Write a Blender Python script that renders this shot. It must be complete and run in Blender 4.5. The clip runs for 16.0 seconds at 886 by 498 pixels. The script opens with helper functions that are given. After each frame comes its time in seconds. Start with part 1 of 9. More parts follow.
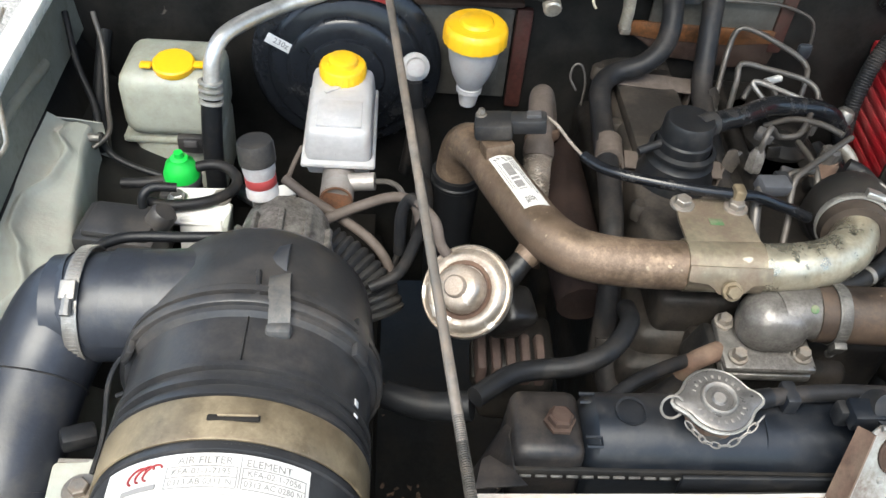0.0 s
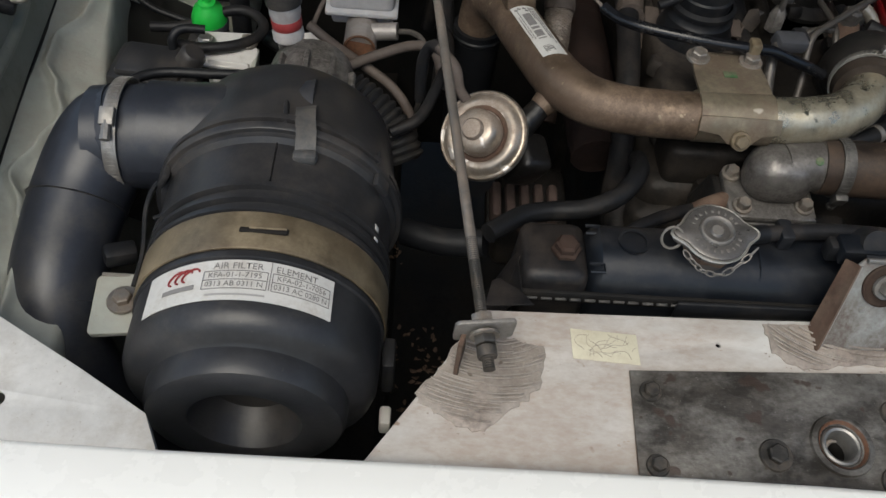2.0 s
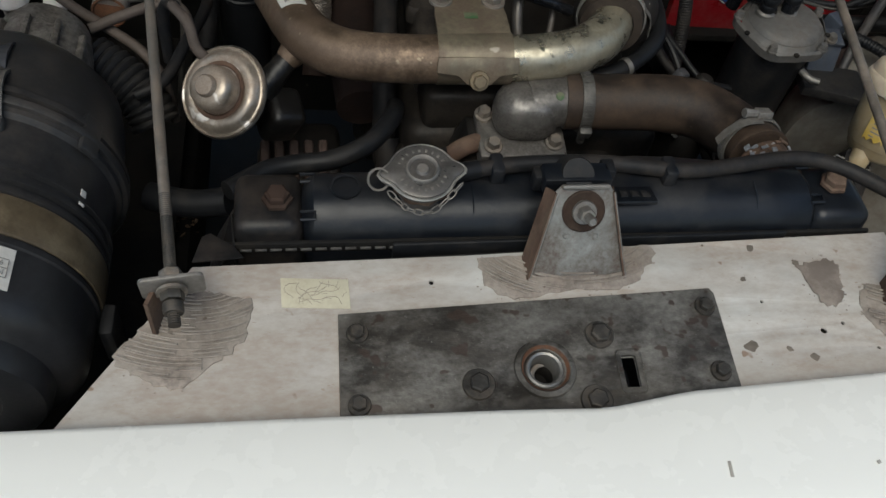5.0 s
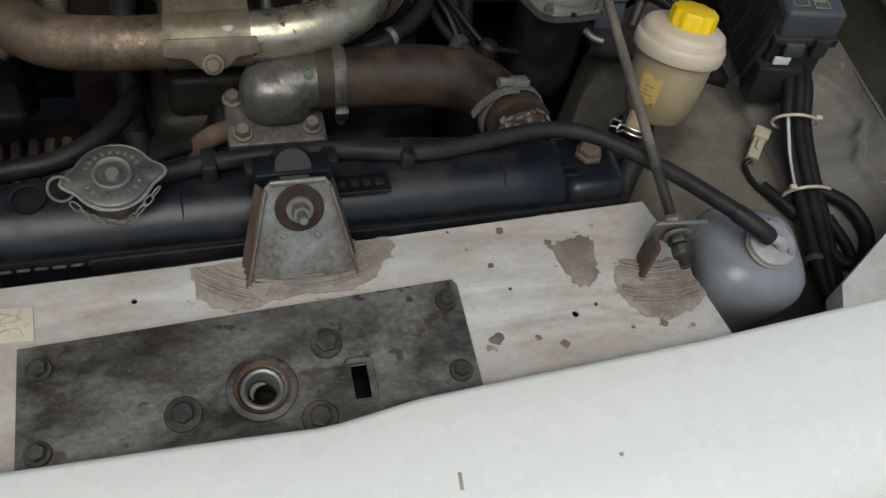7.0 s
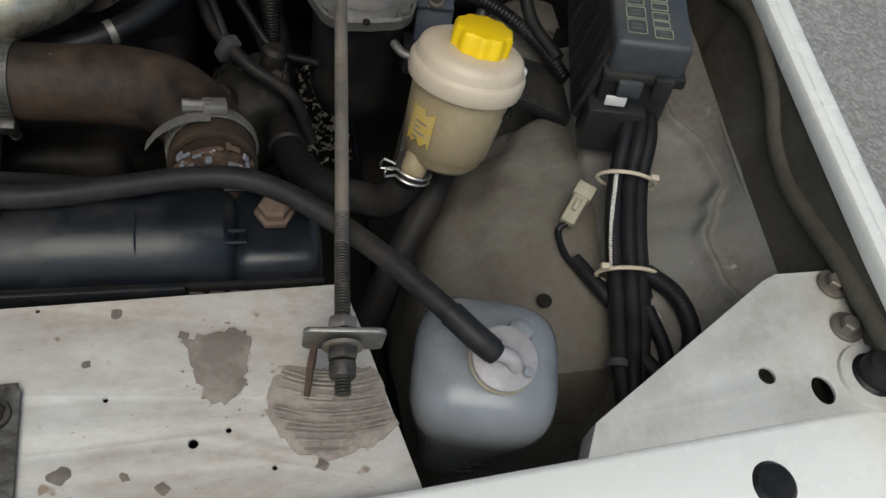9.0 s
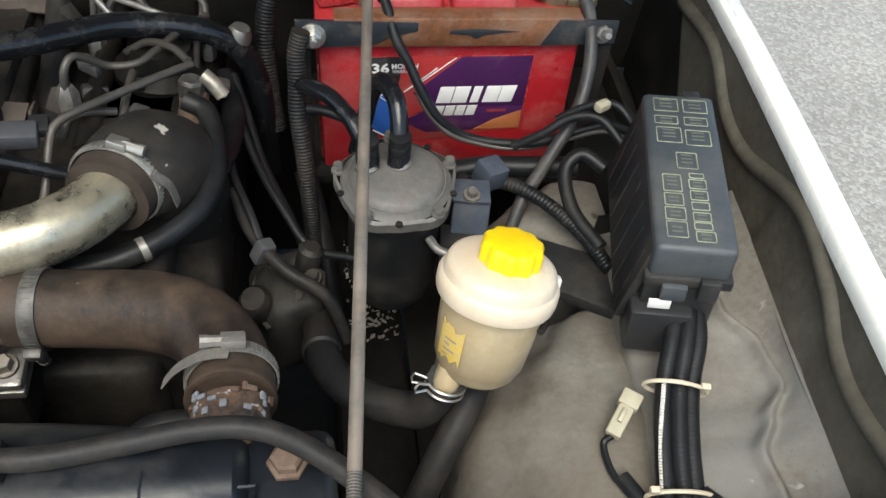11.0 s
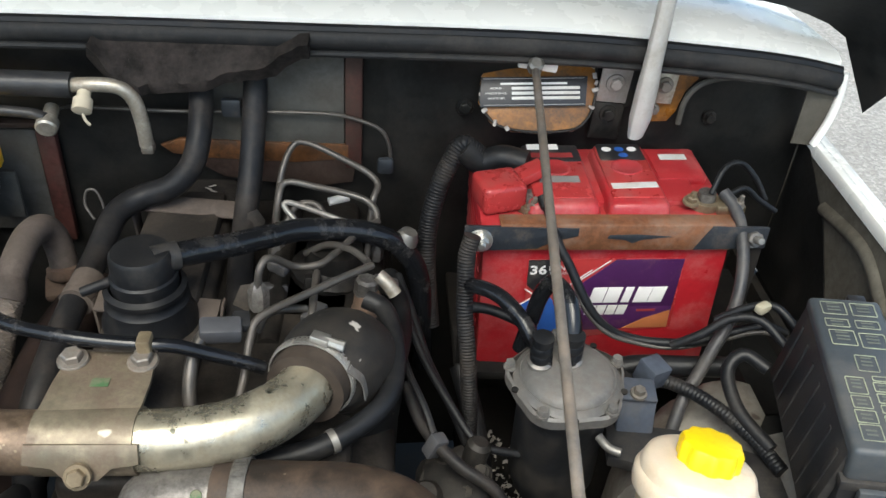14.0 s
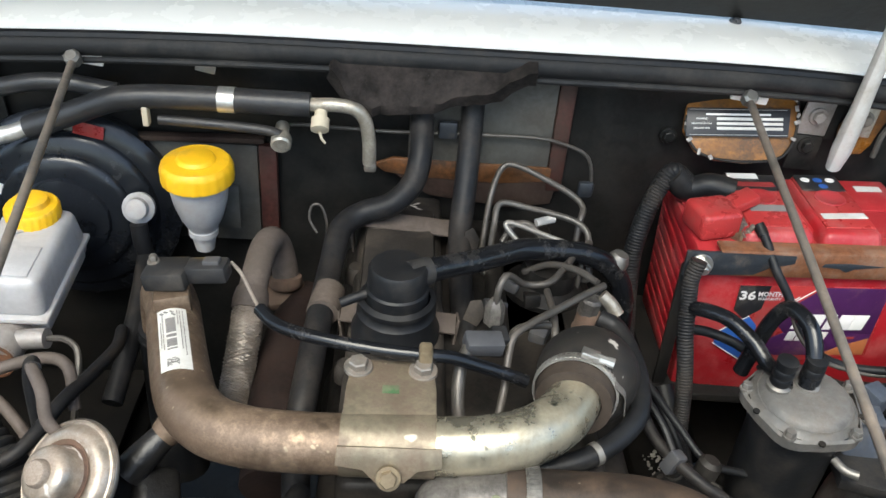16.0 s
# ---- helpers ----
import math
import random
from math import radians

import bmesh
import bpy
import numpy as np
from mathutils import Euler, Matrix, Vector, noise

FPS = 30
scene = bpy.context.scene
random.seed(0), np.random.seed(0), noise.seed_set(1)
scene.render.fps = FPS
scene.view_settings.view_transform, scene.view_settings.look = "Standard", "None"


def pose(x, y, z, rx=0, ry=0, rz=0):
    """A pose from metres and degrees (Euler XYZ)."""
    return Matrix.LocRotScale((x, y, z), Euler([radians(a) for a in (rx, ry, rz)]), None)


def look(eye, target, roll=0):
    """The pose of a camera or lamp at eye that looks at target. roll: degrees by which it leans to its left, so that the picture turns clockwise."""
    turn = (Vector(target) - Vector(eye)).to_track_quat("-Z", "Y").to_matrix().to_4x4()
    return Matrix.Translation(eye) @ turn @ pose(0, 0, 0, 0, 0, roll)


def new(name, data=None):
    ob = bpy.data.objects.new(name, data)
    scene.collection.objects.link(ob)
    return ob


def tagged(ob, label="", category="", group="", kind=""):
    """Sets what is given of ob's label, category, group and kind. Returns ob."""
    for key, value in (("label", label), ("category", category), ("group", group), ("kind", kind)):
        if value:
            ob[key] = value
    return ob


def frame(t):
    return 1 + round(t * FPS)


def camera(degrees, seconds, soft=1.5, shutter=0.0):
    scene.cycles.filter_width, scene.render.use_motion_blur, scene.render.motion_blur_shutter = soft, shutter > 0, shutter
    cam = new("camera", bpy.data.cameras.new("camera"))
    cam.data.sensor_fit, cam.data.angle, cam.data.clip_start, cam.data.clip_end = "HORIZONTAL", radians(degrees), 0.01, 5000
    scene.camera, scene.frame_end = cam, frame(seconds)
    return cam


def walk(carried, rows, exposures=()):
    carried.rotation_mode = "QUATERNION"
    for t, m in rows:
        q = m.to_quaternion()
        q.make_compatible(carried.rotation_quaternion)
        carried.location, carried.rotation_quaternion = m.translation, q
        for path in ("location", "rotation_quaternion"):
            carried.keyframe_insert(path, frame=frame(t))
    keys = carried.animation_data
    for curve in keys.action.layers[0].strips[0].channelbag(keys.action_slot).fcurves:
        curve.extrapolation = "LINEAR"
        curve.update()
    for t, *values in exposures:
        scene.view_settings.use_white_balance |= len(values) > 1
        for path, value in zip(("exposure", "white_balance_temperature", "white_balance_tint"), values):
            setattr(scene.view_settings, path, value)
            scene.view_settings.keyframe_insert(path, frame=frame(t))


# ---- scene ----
cam = camera(55.1, 16.0)
PATH = [
    (0, (0.01, -0.021, 1.504), (0.156, 1.427, 0.132), 6.3),
    (0.5, (0.006, -0.037, 1.505), (0.118, 1.363, 0.081), 6.4),
    (1, (0.005, -0.05, 1.504), (0.113, 1.293, 0.025), 6.7),
    (1.5, (0.005, -0.066, 1.504), (0.111, 1.216, -0.027), 6.9),
    (2, (0.012, -0.08, 1.503), (0.125, 1.173, -0.053), 7.4),
    (2.5, (0.03, -0.091, 1.505), (0.156, 1.141, -0.065), 7.6),
    (3, (0.059, -0.094, 1.505), (0.202, 1.12, -0.077), 7.9),
    (3.2, (0.071, -0.093, 1.505), (0.228, 1.113, -0.083), 8.1),
    (5.3, (0.203, -0.098, 1.504), (0.528, 1.081, -0.078), 10.3),
    (5.5, (0.219, -0.098, 1.505), (0.562, 1.077, -0.077), 10.6),
    (6, (0.256, -0.095, 1.501), (0.633, 1.083, -0.071), 10.8),
    (6.5, (0.301, -0.085, 1.493), (0.748, 1.056, -0.088), 12.1),
    (7, (0.334, -0.062, 1.484), (0.836, 1.021, -0.12), 13.9),
    (7.5, (0.385, -0.038, 1.464), (0.892, 0.983, -0.179), 15.4),
    (8, (0.486, -0.02, 1.43), (0.988, 0.983, -0.226), 16.8),
    (8.5, (0.575, 0.018, 1.41), (1.069, 1.048, -0.232), 18.2),
    (9, (0.617, 0.044, 1.404), (1.091, 1.123, -0.212), 17.6),
    (9.2, (0.627, 0.053, 1.403), (1.085, 1.161, -0.197), 16.6),
    (11.3, (0.656, 0.12, 1.439), (0.965, 1.468, -0.006), 7.9),
    (11.5, (0.65, 0.12, 1.443), (0.96, 1.493, 0.022), 7.6),
    (12, (0.643, 0.115, 1.445), (0.934, 1.578, 0.113), 6.3),
    (12.5, (0.627, 0.113, 1.452), (0.897, 1.64, 0.189), 5.3),
    (13, (0.609, 0.109, 1.448), (0.844, 1.688, 0.243), 4.6),
    (13.5, (0.586, 0.106, 1.448), (0.797, 1.712, 0.275), 4.5),
    (14, (0.554, 0.108, 1.447), (0.724, 1.736, 0.298), 4.3),
    (14.5, (0.514, 0.111, 1.445), (0.679, 1.748, 0.308), 4.5),
    (15, (0.47, 0.108, 1.447), (0.64, 1.749, 0.316), 4.8),
    (15.5, (0.41, 0.101, 1.451), (0.563, 1.746, 0.324), 5.0),
    (16, (0.341, 0.089, 1.454), (0.456, 1.744, 0.337), 5.0),
]
EXPOSURES = [(0.0, 1.84, 6380, 3), (1.0, 1.37, 6420, 4), (1.5, 0.86, 6450, 4), (2.0, 0.27, 6520, 5), (3.0, 0.04, 6520, 4), (5.5, -0.08, 6420, 2), (7.5, -0.25, 6420, 2), (8.0, -0.34, 6420, 2), (8.5, -0.26, 6420, 2), (9.0, 0.0, 6420, 2), (11.5, 1.31, 6450, 2), (12.5, 1.30, 6430, 2), (13.5, 1.31, 6420, 2), (15.0, 1.52, 6400, 2), (16.0, 1.59, 6370, 2)]
walk(cam, [(t, look(eye, target, roll)) for t, eye, target, roll in PATH], EXPOSURES)

# ---- light ----
world = bpy.data.worlds.new("sky")
world.use_nodes = True
scene.world = world
wn = world.node_tree
bgn = wn.nodes["Background"]
skyt = wn.nodes.new("ShaderNodeTexSky")
skyt.sky_type = 'NISHITA'
skyt.sun_disc = False
skyt.sun_elevation, skyt.sun_rotation = radians(60), radians(202)
skyt.air_density, skyt.dust_density = 1.0, 3.0
wn.links.new(skyt.outputs[0], bgn.inputs[0])
bgn.inputs[1].default_value = 0.135
sun = new("sun", bpy.data.lights.new("sun", 'SUN'))
sun.data.energy, sun.data.angle, sun.data.color = 1.5, radians(45), (1.0, 0.95, 0.88)
sun.matrix_world = look((0.35 - 0.8, -1.5, 4.6), (0.35, 0.5, 0.9))


# ---- materials ----
def mat(name, base, rough=0.5, metal=0.0, var=0.18, scale=25.0, dust=None, amount=0.35, dscale=9.0,
        bump=0.15, bscale=180.0, coat=0.0, trans=0.0, sub=0.0, top=0.0, spots=None, speck=0.5, ior=1.45, spec=0.5, stretch=None):
    """Procedural surface: base colour with fine and broad variation, settled dust or stains, fine relief."""
    m = bpy.data.materials.new(name)
    m.use_nodes = True
    nt = m.node_tree
    n, l = nt.nodes, nt.links
    b = n["Principled BSDF"]
    tc = n.new("ShaderNodeTexCoord")
    geo = n.new("ShaderNodeNewGeometry")

    where = geo.outputs["Position"]
    if stretch:
        vm = n.new("ShaderNodeVectorMath")
        vm.operation = 'MULTIPLY'
        vm.inputs[1].default_value = stretch
        l.new(where, vm.inputs[0])
        where = vm.outputs[0]

    def tex(sc, det=4.0, rgh=0.6):
        t = n.new("ShaderNodeTexNoise")
        t.inputs["Scale"].default_value, t.inputs["Detail"].default_value, t.inputs["Roughness"].default_value = sc, det, rgh
        l.new(where, t.inputs["Vector"])
        return t.outputs["Fac"]

    def ramp(src, lo, hi):
        r = n.new("ShaderNodeMapRange")
        r.inputs[1].default_value, r.inputs[2].default_value = lo, hi
        l.new(src, r.inputs[0])
        return r.outputs[0]

    def math2(op, a, c):
        q = n.new("ShaderNodeMath")
        q.operation = op
        for i, v in enumerate((a, c)):
            if isinstance(v, (int, float)):
                q.inputs[i].default_value = v
            else:
                l.new(v, q.inputs[i])
        return q.outputs[0]

    def mix(f, a, c):
        q = n.new("ShaderNodeMix")
        q.data_type = 'RGBA'
        if isinstance(f, (int, float)):
            q.inputs[0].default_value = f
        else:
            l.new(f, q.inputs[0])
        for i, v in ((6, a), (7, c)):
            if isinstance(v, tuple):
                q.inputs[i].default_value = (*v[:3], 1)
            else:
                l.new(v, q.inputs[i])
        return q.outputs[2]

    fine, broad = tex(scale * 6), tex(scale)
    lo = tuple(c * (1 - var) for c in base)
    hi = tuple(min(1.0, c * (1 + var)) for c in base)
    col = mix(ramp(math2('ADD', math2('MULTIPLY', fine, 0.4), math2('MULTIPLY', broad, 0.6)), 0.41, 0.59), lo, hi)
    wide = tex(scale * 0.28, 5.0, 0.65)
    col = mix(ramp(wide, 0.35, 0.68), col, tuple(c * (1 - 0.9 * var) for c in base))
    rgh = math2('ADD', rough - 0.08, math2('MULTIPLY', broad, 0.16))
    if dust:
        mask = ramp(tex(dscale, 8.0, 0.75), 0.58 - amount * 0.35, 0.68 - amount * 0.2)
        grain = ramp(tex(dscale * 22, 3.0), 0.3, 0.7)
        mask = math2('MULTIPLY', mask, math2('ADD', 0.55, math2('MULTIPLY', grain, 0.45)))
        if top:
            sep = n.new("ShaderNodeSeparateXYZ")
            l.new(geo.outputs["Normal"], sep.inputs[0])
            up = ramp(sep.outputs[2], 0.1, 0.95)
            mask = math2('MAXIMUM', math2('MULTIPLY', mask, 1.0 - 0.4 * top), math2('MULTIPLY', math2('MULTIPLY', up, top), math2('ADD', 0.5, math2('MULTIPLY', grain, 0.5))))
        mask = math2('MULTIPLY', mask, min(1.0, 0.5 + amount * 0.6))
        fleck = ramp(tex(dscale * 38, 2.0), 0.68, 0.74)
        mask = math2('MAXIMUM', mask, math2('MULTIPLY', fleck, min(0.9, amount * 1.6)))
        col = mix(mask, col, tuple(dust))
        rgh = math2('ADD', rgh, math2('MULTIPLY', mask, 0.3))
        if metal:
            l.new(math2('MULTIPLY', math2('SUBTRACT', 1.0, mask), metal), b.inputs["Metallic"])
    if spots:
        v = n.new("ShaderNodeTexNoise")
        v.inputs["Scale"].default_value, v.inputs["Detail"].default_value = spots[3], 2.0
        l.new(geo.outputs["Position"], v.inputs["Vector"])
        sm = ramp(v.outputs["Fac"], speck + 0.16, speck + 0.2)
        col = mix(sm, col, tuple(spots[:3]))
    l.new(col, b.inputs["Base Color"])
    rc = n.new("ShaderNodeClamp")
    rc.inputs["Min"].default_value = 0.05
    l.new(rgh, rc.inputs[0])
    l.new(rc.outputs[0], b.inputs["Roughness"])
    if metal and not dust:
        b.inputs["Metallic"].default_value = metal
    b.inputs["Coat Weight"].default_value = coat
    b.inputs["Coat Roughness"].default_value = 0.12
    b.inputs["Transmission Weight"].default_value = trans
    b.inputs["IOR"].default_value = ior
    b.inputs["Specular IOR Level"].default_value = spec
    if sub:
        b.inputs["Subsurface Weight"].default_value = sub
        b.inputs["Subsurface Radius"].default_value = (0.02, 0.015, 0.01)
        b.inputs["Subsurface Scale"].default_value = 0.6
    if bump:
        bp = n.new("ShaderNodeBump")
        bp.inputs["Strength"].default_value, bp.inputs["Distance"].default_value = bump, 0.0015
        l.new(math2('ADD', tex(bscale, 5.0), math2('MULTIPLY', tex(bscale * 0.15, 3.0), 1.5)), bp.inputs["Height"])
        l.new(bp.outputs[0], b.inputs["Normal"])
    return m


DUST = (0.20, 0.175, 0.14)
DARKDUST = (0.11, 0.09, 0.07)
M = {
    "white": mat("white_car_paint", (0.82, 0.812, 0.762), 0.27, var=0.004, coat=0.25, bump=0.01, bscale=25),
    "panel": mat("dusty_white_panel_paint", (0.525, 0.512, 0.48), 0.38, var=0.13, scale=14, dust=(0.33, 0.27, 0.22), amount=0.62, dscale=9, bump=0.14, spots=(0.25, 0.185, 0.14, 60), speck=0.57, stretch=(0.5, 1.0, 1.0)),
    "stain": mat("brown_stained_paint", (0.215, 0.178, 0.15), 0.5, var=0.3, scale=30, dust=(0.32, 0.28, 0.24), amount=0.22, dscale=30, bump=0.15),
    "bracket_white": mat("dirty_white_bracket_paint", (0.56, 0.55, 0.52), 0.40, var=0.08, dust=(0.34, 0.30, 0.25), amount=0.34, bump=0.08),
    "latchplate": mat("worn_grey_steel_plate", (0.072, 0.064, 0.054), 0.42, metal=0.35, var=0.55, scale=22, dust=(0.225, 0.215, 0.195), amount=0.42, dscale=12, bump=0.4, spots=(0.055, 0.04, 0.032, 70), speck=0.47, stretch=(0.7, 1.0, 1.0)),
    "steel": mat("dull_zinc_steel", (0.29, 0.28, 0.26), 0.42, metal=0.8, var=0.25, dust=(0.12, 0.098, 0.08), amount=0.36, bump=0.12),
    "brightsteel": mat("bright_zinc_steel", (0.62, 0.60, 0.56), 0.32, metal=0.9, var=0.12, dust=DUST, amount=0.12, bump=0.08),
    "bolt": mat("weathered_bolt_steel", (0.27, 0.25, 0.222), 0.45, metal=0.75, var=0.3, dust=(0.17, 0.12, 0.082), amount=0.42, dscale=60, bump=0.25),
    "rod": mat("dusty_steel_rod", (0.225, 0.20, 0.175), 0.42, metal=0.55, var=0.3, dust=(0.19, 0.145, 0.108), amount=0.42, dscale=26, bump=0.15),
    "gold": mat("brown_yellow_passivated_pipe", (0.27, 0.198, 0.138), 0.34, metal=0.8, var=0.5, scale=24, dust=(0.085, 0.054, 0.036), amount=0.60, dscale=20, bump=0.25, spots=(0.30, 0.24, 0.16, 110), speck=0.54),
    "goldbright": mat("bright_passivated_pipe", (0.49, 0.45, 0.345), 0.26, metal=0.85, var=0.3, scale=26, dust=(0.20, 0.16, 0.10), amount=0.34, dscale=14, bump=0.12, spots=(0.06, 0.062, 0.048, 60), speck=0.51),
    "alu": mat("cast_aluminium", (0.30, 0.285, 0.265), 0.28, metal=0.8, var=0.45, scale=16, dust=(0.028, 0.022, 0.018), amount=0.66, dscale=15, bump=0.3, bscale=240),
    "alubright": mat("bright_aluminium_tube", (0.66, 0.65, 0.62), 0.35, metal=0.8, dust=DUST, amount=0.2, bump=0.1),
    "filterhead": mat("grey_cast_filter_head", (0.16, 0.155, 0.145), 0.48, metal=0.3, var=0.25, dust=(0.12, 0.10, 0.082), amount=0.45, dscale=25, bump=0.35, bscale=300),
    "black": mat("black_plastic", (0.0255, 0.0258, 0.0275), 0.36, var=0.25, dust=(0.072, 0.062, 0.053), amount=0.24, dscale=8, bump=0.12, bscale=260),
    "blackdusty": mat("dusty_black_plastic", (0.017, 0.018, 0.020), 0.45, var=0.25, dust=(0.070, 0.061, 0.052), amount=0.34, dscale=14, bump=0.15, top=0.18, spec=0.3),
    "tank": mat("black_plastic_radiator_tank", (0.0070, 0.0088, 0.0122), 0.34, var=0.25, dust=(0.032, 0.030, 0.029), amount=0.26, dscale=14, bump=0.15, spec=0.5),
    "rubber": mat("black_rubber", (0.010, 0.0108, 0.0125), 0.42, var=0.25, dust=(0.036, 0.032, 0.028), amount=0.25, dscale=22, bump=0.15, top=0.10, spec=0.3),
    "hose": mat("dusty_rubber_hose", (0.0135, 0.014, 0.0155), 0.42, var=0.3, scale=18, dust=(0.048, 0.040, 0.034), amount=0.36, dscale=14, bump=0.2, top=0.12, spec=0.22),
    "neckstain": mat("rust_stained_tank_neck", (0.030, 0.030, 0.033), 0.6, var=0.5, scale=30, dust=(0.15, 0.085, 0.048), amount=0.55, dscale=45, bump=0.6, spots=(0.36, 0.37, 0.39, 90), speck=0.5, spec=0.3),
    "neckflake": mat("pale_sealant_flake", (0.20, 0.21, 0.23), 0.65, var=0.4, scale=60, bump=0.4, spec=0.25),
    "brownhose": mat("brown_dusted_radiator_hose", (0.028, 0.021, 0.017), 0.5, var=0.5, scale=14, dust=(0.085, 0.056, 0.037), amount=0.46, dscale=11, bump=0.25, spots=(0.22, 0.18, 0.14, 60), speck=0.55, spec=0.35),
    "boot": mat("speckled_rubber_boot", (0.018, 0.0175, 0.017), 0.5, var=0.25, dust=(0.055, 0.046, 0.037), amount=0.3, bump=0.2, spots=(0.42, 0.39, 0.35, 62), speck=0.53, spec=0.3),
    "bootrim": mat("brown_rubber_rim", (0.030, 0.0235, 0.019), 0.5, var=0.25, dust=(0.065, 0.049, 0.037), amount=0.35, spec=0.3),
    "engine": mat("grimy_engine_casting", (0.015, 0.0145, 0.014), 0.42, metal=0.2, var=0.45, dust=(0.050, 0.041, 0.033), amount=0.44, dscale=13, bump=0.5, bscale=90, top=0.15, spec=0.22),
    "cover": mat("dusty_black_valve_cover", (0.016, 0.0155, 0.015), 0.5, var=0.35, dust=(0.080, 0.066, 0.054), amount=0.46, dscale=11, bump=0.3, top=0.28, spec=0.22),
    "rusty": mat("rusted_iron", (0.105, 0.062, 0.043), 0.75, var=0.4, dust=(0.15, 0.11, 0.078), amount=0.4, dscale=24, bump=0.5, bscale=120),
    "strap": mat("rust_orange_painted_strap", (0.20, 0.082, 0.038), 0.5, metal=0.1, var=0.35, scale=30, dust=(0.21, 0.15, 0.11), amount=0.3, dscale=24, bump=0.3),
    "strapblack": mat("chipped_black_strap_paint", (0.026, 0.030, 0.036), 0.4, var=0.25, dust=(0.13, 0.10, 0.075), amount=0.22, dscale=30, bump=0.15),
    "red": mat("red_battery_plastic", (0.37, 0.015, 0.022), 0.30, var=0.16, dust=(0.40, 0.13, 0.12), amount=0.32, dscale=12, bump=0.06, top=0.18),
    "redclear": mat("translucent_red_terminal_cover", (0.48, 0.045, 0.045), 0.28, var=0.12, trans=0.25, dust=(0.34, 0.15, 0.13), amount=0.25, bump=0.05),
    "purple": mat("dark_purple_label_print", (0.055, 0.014, 0.07), 0.35, var=0.15, bump=0.02, dust=(0.2, 0.1, 0.1), amount=0.12),
    "bluelabel": mat("blue_label_print", (0.03, 0.10, 0.36), 0.35, var=0.1, bump=0.02),
    "orangelabel": mat("orange_label_print", (0.36, 0.12, 0.045), 0.4, var=0.15, bump=0.02),
    "blacklabel": mat("black_label_print", (0.02, 0.02, 0.022), 0.4, var=0.1, bump=0.02, dust=(0.2, 0.17, 0.14), amount=0.15),
    "print": mat("white_label_print", (0.76, 0.74, 0.71), 0.45, var=0.05, bump=0.02),
    "printgrey": mat("grey_label_print", (0.22, 0.21, 0.2), 0.5, var=0.05, bump=0.0),
    "redprint": mat("dark_red_print", (0.26, 0.035, 0.035), 0.5, var=0.12, bump=0.0),
    "label": mat("white_paper_label", (0.58, 0.57, 0.54), 0.42, var=0.06, dust=(0.40, 0.36, 0.31), amount=0.25, dscale=30, bump=0.04),
    "oldsticker": mat("aged_cream_sticker", (0.60, 0.56, 0.42), 0.55, var=0.1, dust=(0.42, 0.37, 0.27), amount=0.3, dscale=40, bump=0.2),
    "greenlabel": mat("pale_green_label_print", (0.34, 0.37, 0.25), 0.5, var=0.12, bump=0.0, dust=(0.10, 0.10, 0.09), amount=0.4, dscale=40),
    "yellow": mat("yellow_plastic_cap", (0.80, 0.46, 0.015), 0.36, var=0.08, dust=(0.42, 0.27, 0.07), amount=0.2, dscale=20, bump=0.05, sub=0.1),
    "lemon": mat("bright_yellow_cap", (0.86, 0.58, 0.008), 0.34, var=0.06, dust=(0.6, 0.42, 0.05), amount=0.15, bump=0.04, sub=0.1),
    "milk": mat("milky_plastic_tank", (0.41, 0.405, 0.405), 0.32, var=0.12, scale=16, dust=(0.28, 0.25, 0.23), amount=0.34, dscale=10, bump=0.05, sub=0.2),
    "cream": mat("cream_plastic_reservoir", (0.62, 0.525, 0.405), 0.36, var=0.07, dust=(0.46, 0.35, 0.22), amount=0.2, dscale=12, bump=0.05, sub=0.25),
    "amber": mat("fluid_stained_plastic", (0.42, 0.345, 0.225), 0.34, var=0.12, dust=(0.34, 0.25, 0.13), amount=0.34, dscale=14, bump=0.05, sub=0.25),
    "clear": mat("frosted_polythene_bottle", (0.315, 0.33, 0.355), 0.15, var=0.14, scale=10, dust=(0.16, 0.14, 0.12), amount=0.30, dscale=6, bump=0.04, sub=0.1, trans=0.3),
    "wash": mat("dirty_milky_washer_tank", (0.355, 0.37, 0.315), 0.34, var=0.16, scale=9, dust=(0.20, 0.195, 0.15), amount=0.38, dscale=7, bump=0.06, sub=0.2),
    "green": mat("green_plastic_cap", (0.02, 0.42, 0.05), 0.4, var=0.08, bump=0.03, dust=(0.1, 0.3, 0.1), amount=0.1),
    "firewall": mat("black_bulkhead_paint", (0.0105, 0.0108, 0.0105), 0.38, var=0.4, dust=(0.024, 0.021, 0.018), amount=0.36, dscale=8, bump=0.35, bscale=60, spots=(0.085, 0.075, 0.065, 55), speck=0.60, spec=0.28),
    "greybody": mat("faded_grey_body_paint", (0.085, 0.083, 0.074), 0.6, var=0.25, dust=(0.055, 0.048, 0.040), amount=0.45, dscale=12, bump=0.2, spec=0.25),
    "apron": mat("dusty_grey_inner_wing", (0.215, 0.210, 0.195), 0.48, var=0.22, scale=14, dust=(0.115, 0.096, 0.076), amount=0.52, dscale=7, bump=0.35, spots=(0.34, 0.33, 0.31, 45), speck=0.54),
    "brownwing": mat("brown_dusted_wing_inside", (0.112, 0.104, 0.084), 0.5, var=0.22, scale=14, dust=(0.058, 0.049, 0.038), amount=0.45, dscale=6, bump=0.2, spec=0.3),
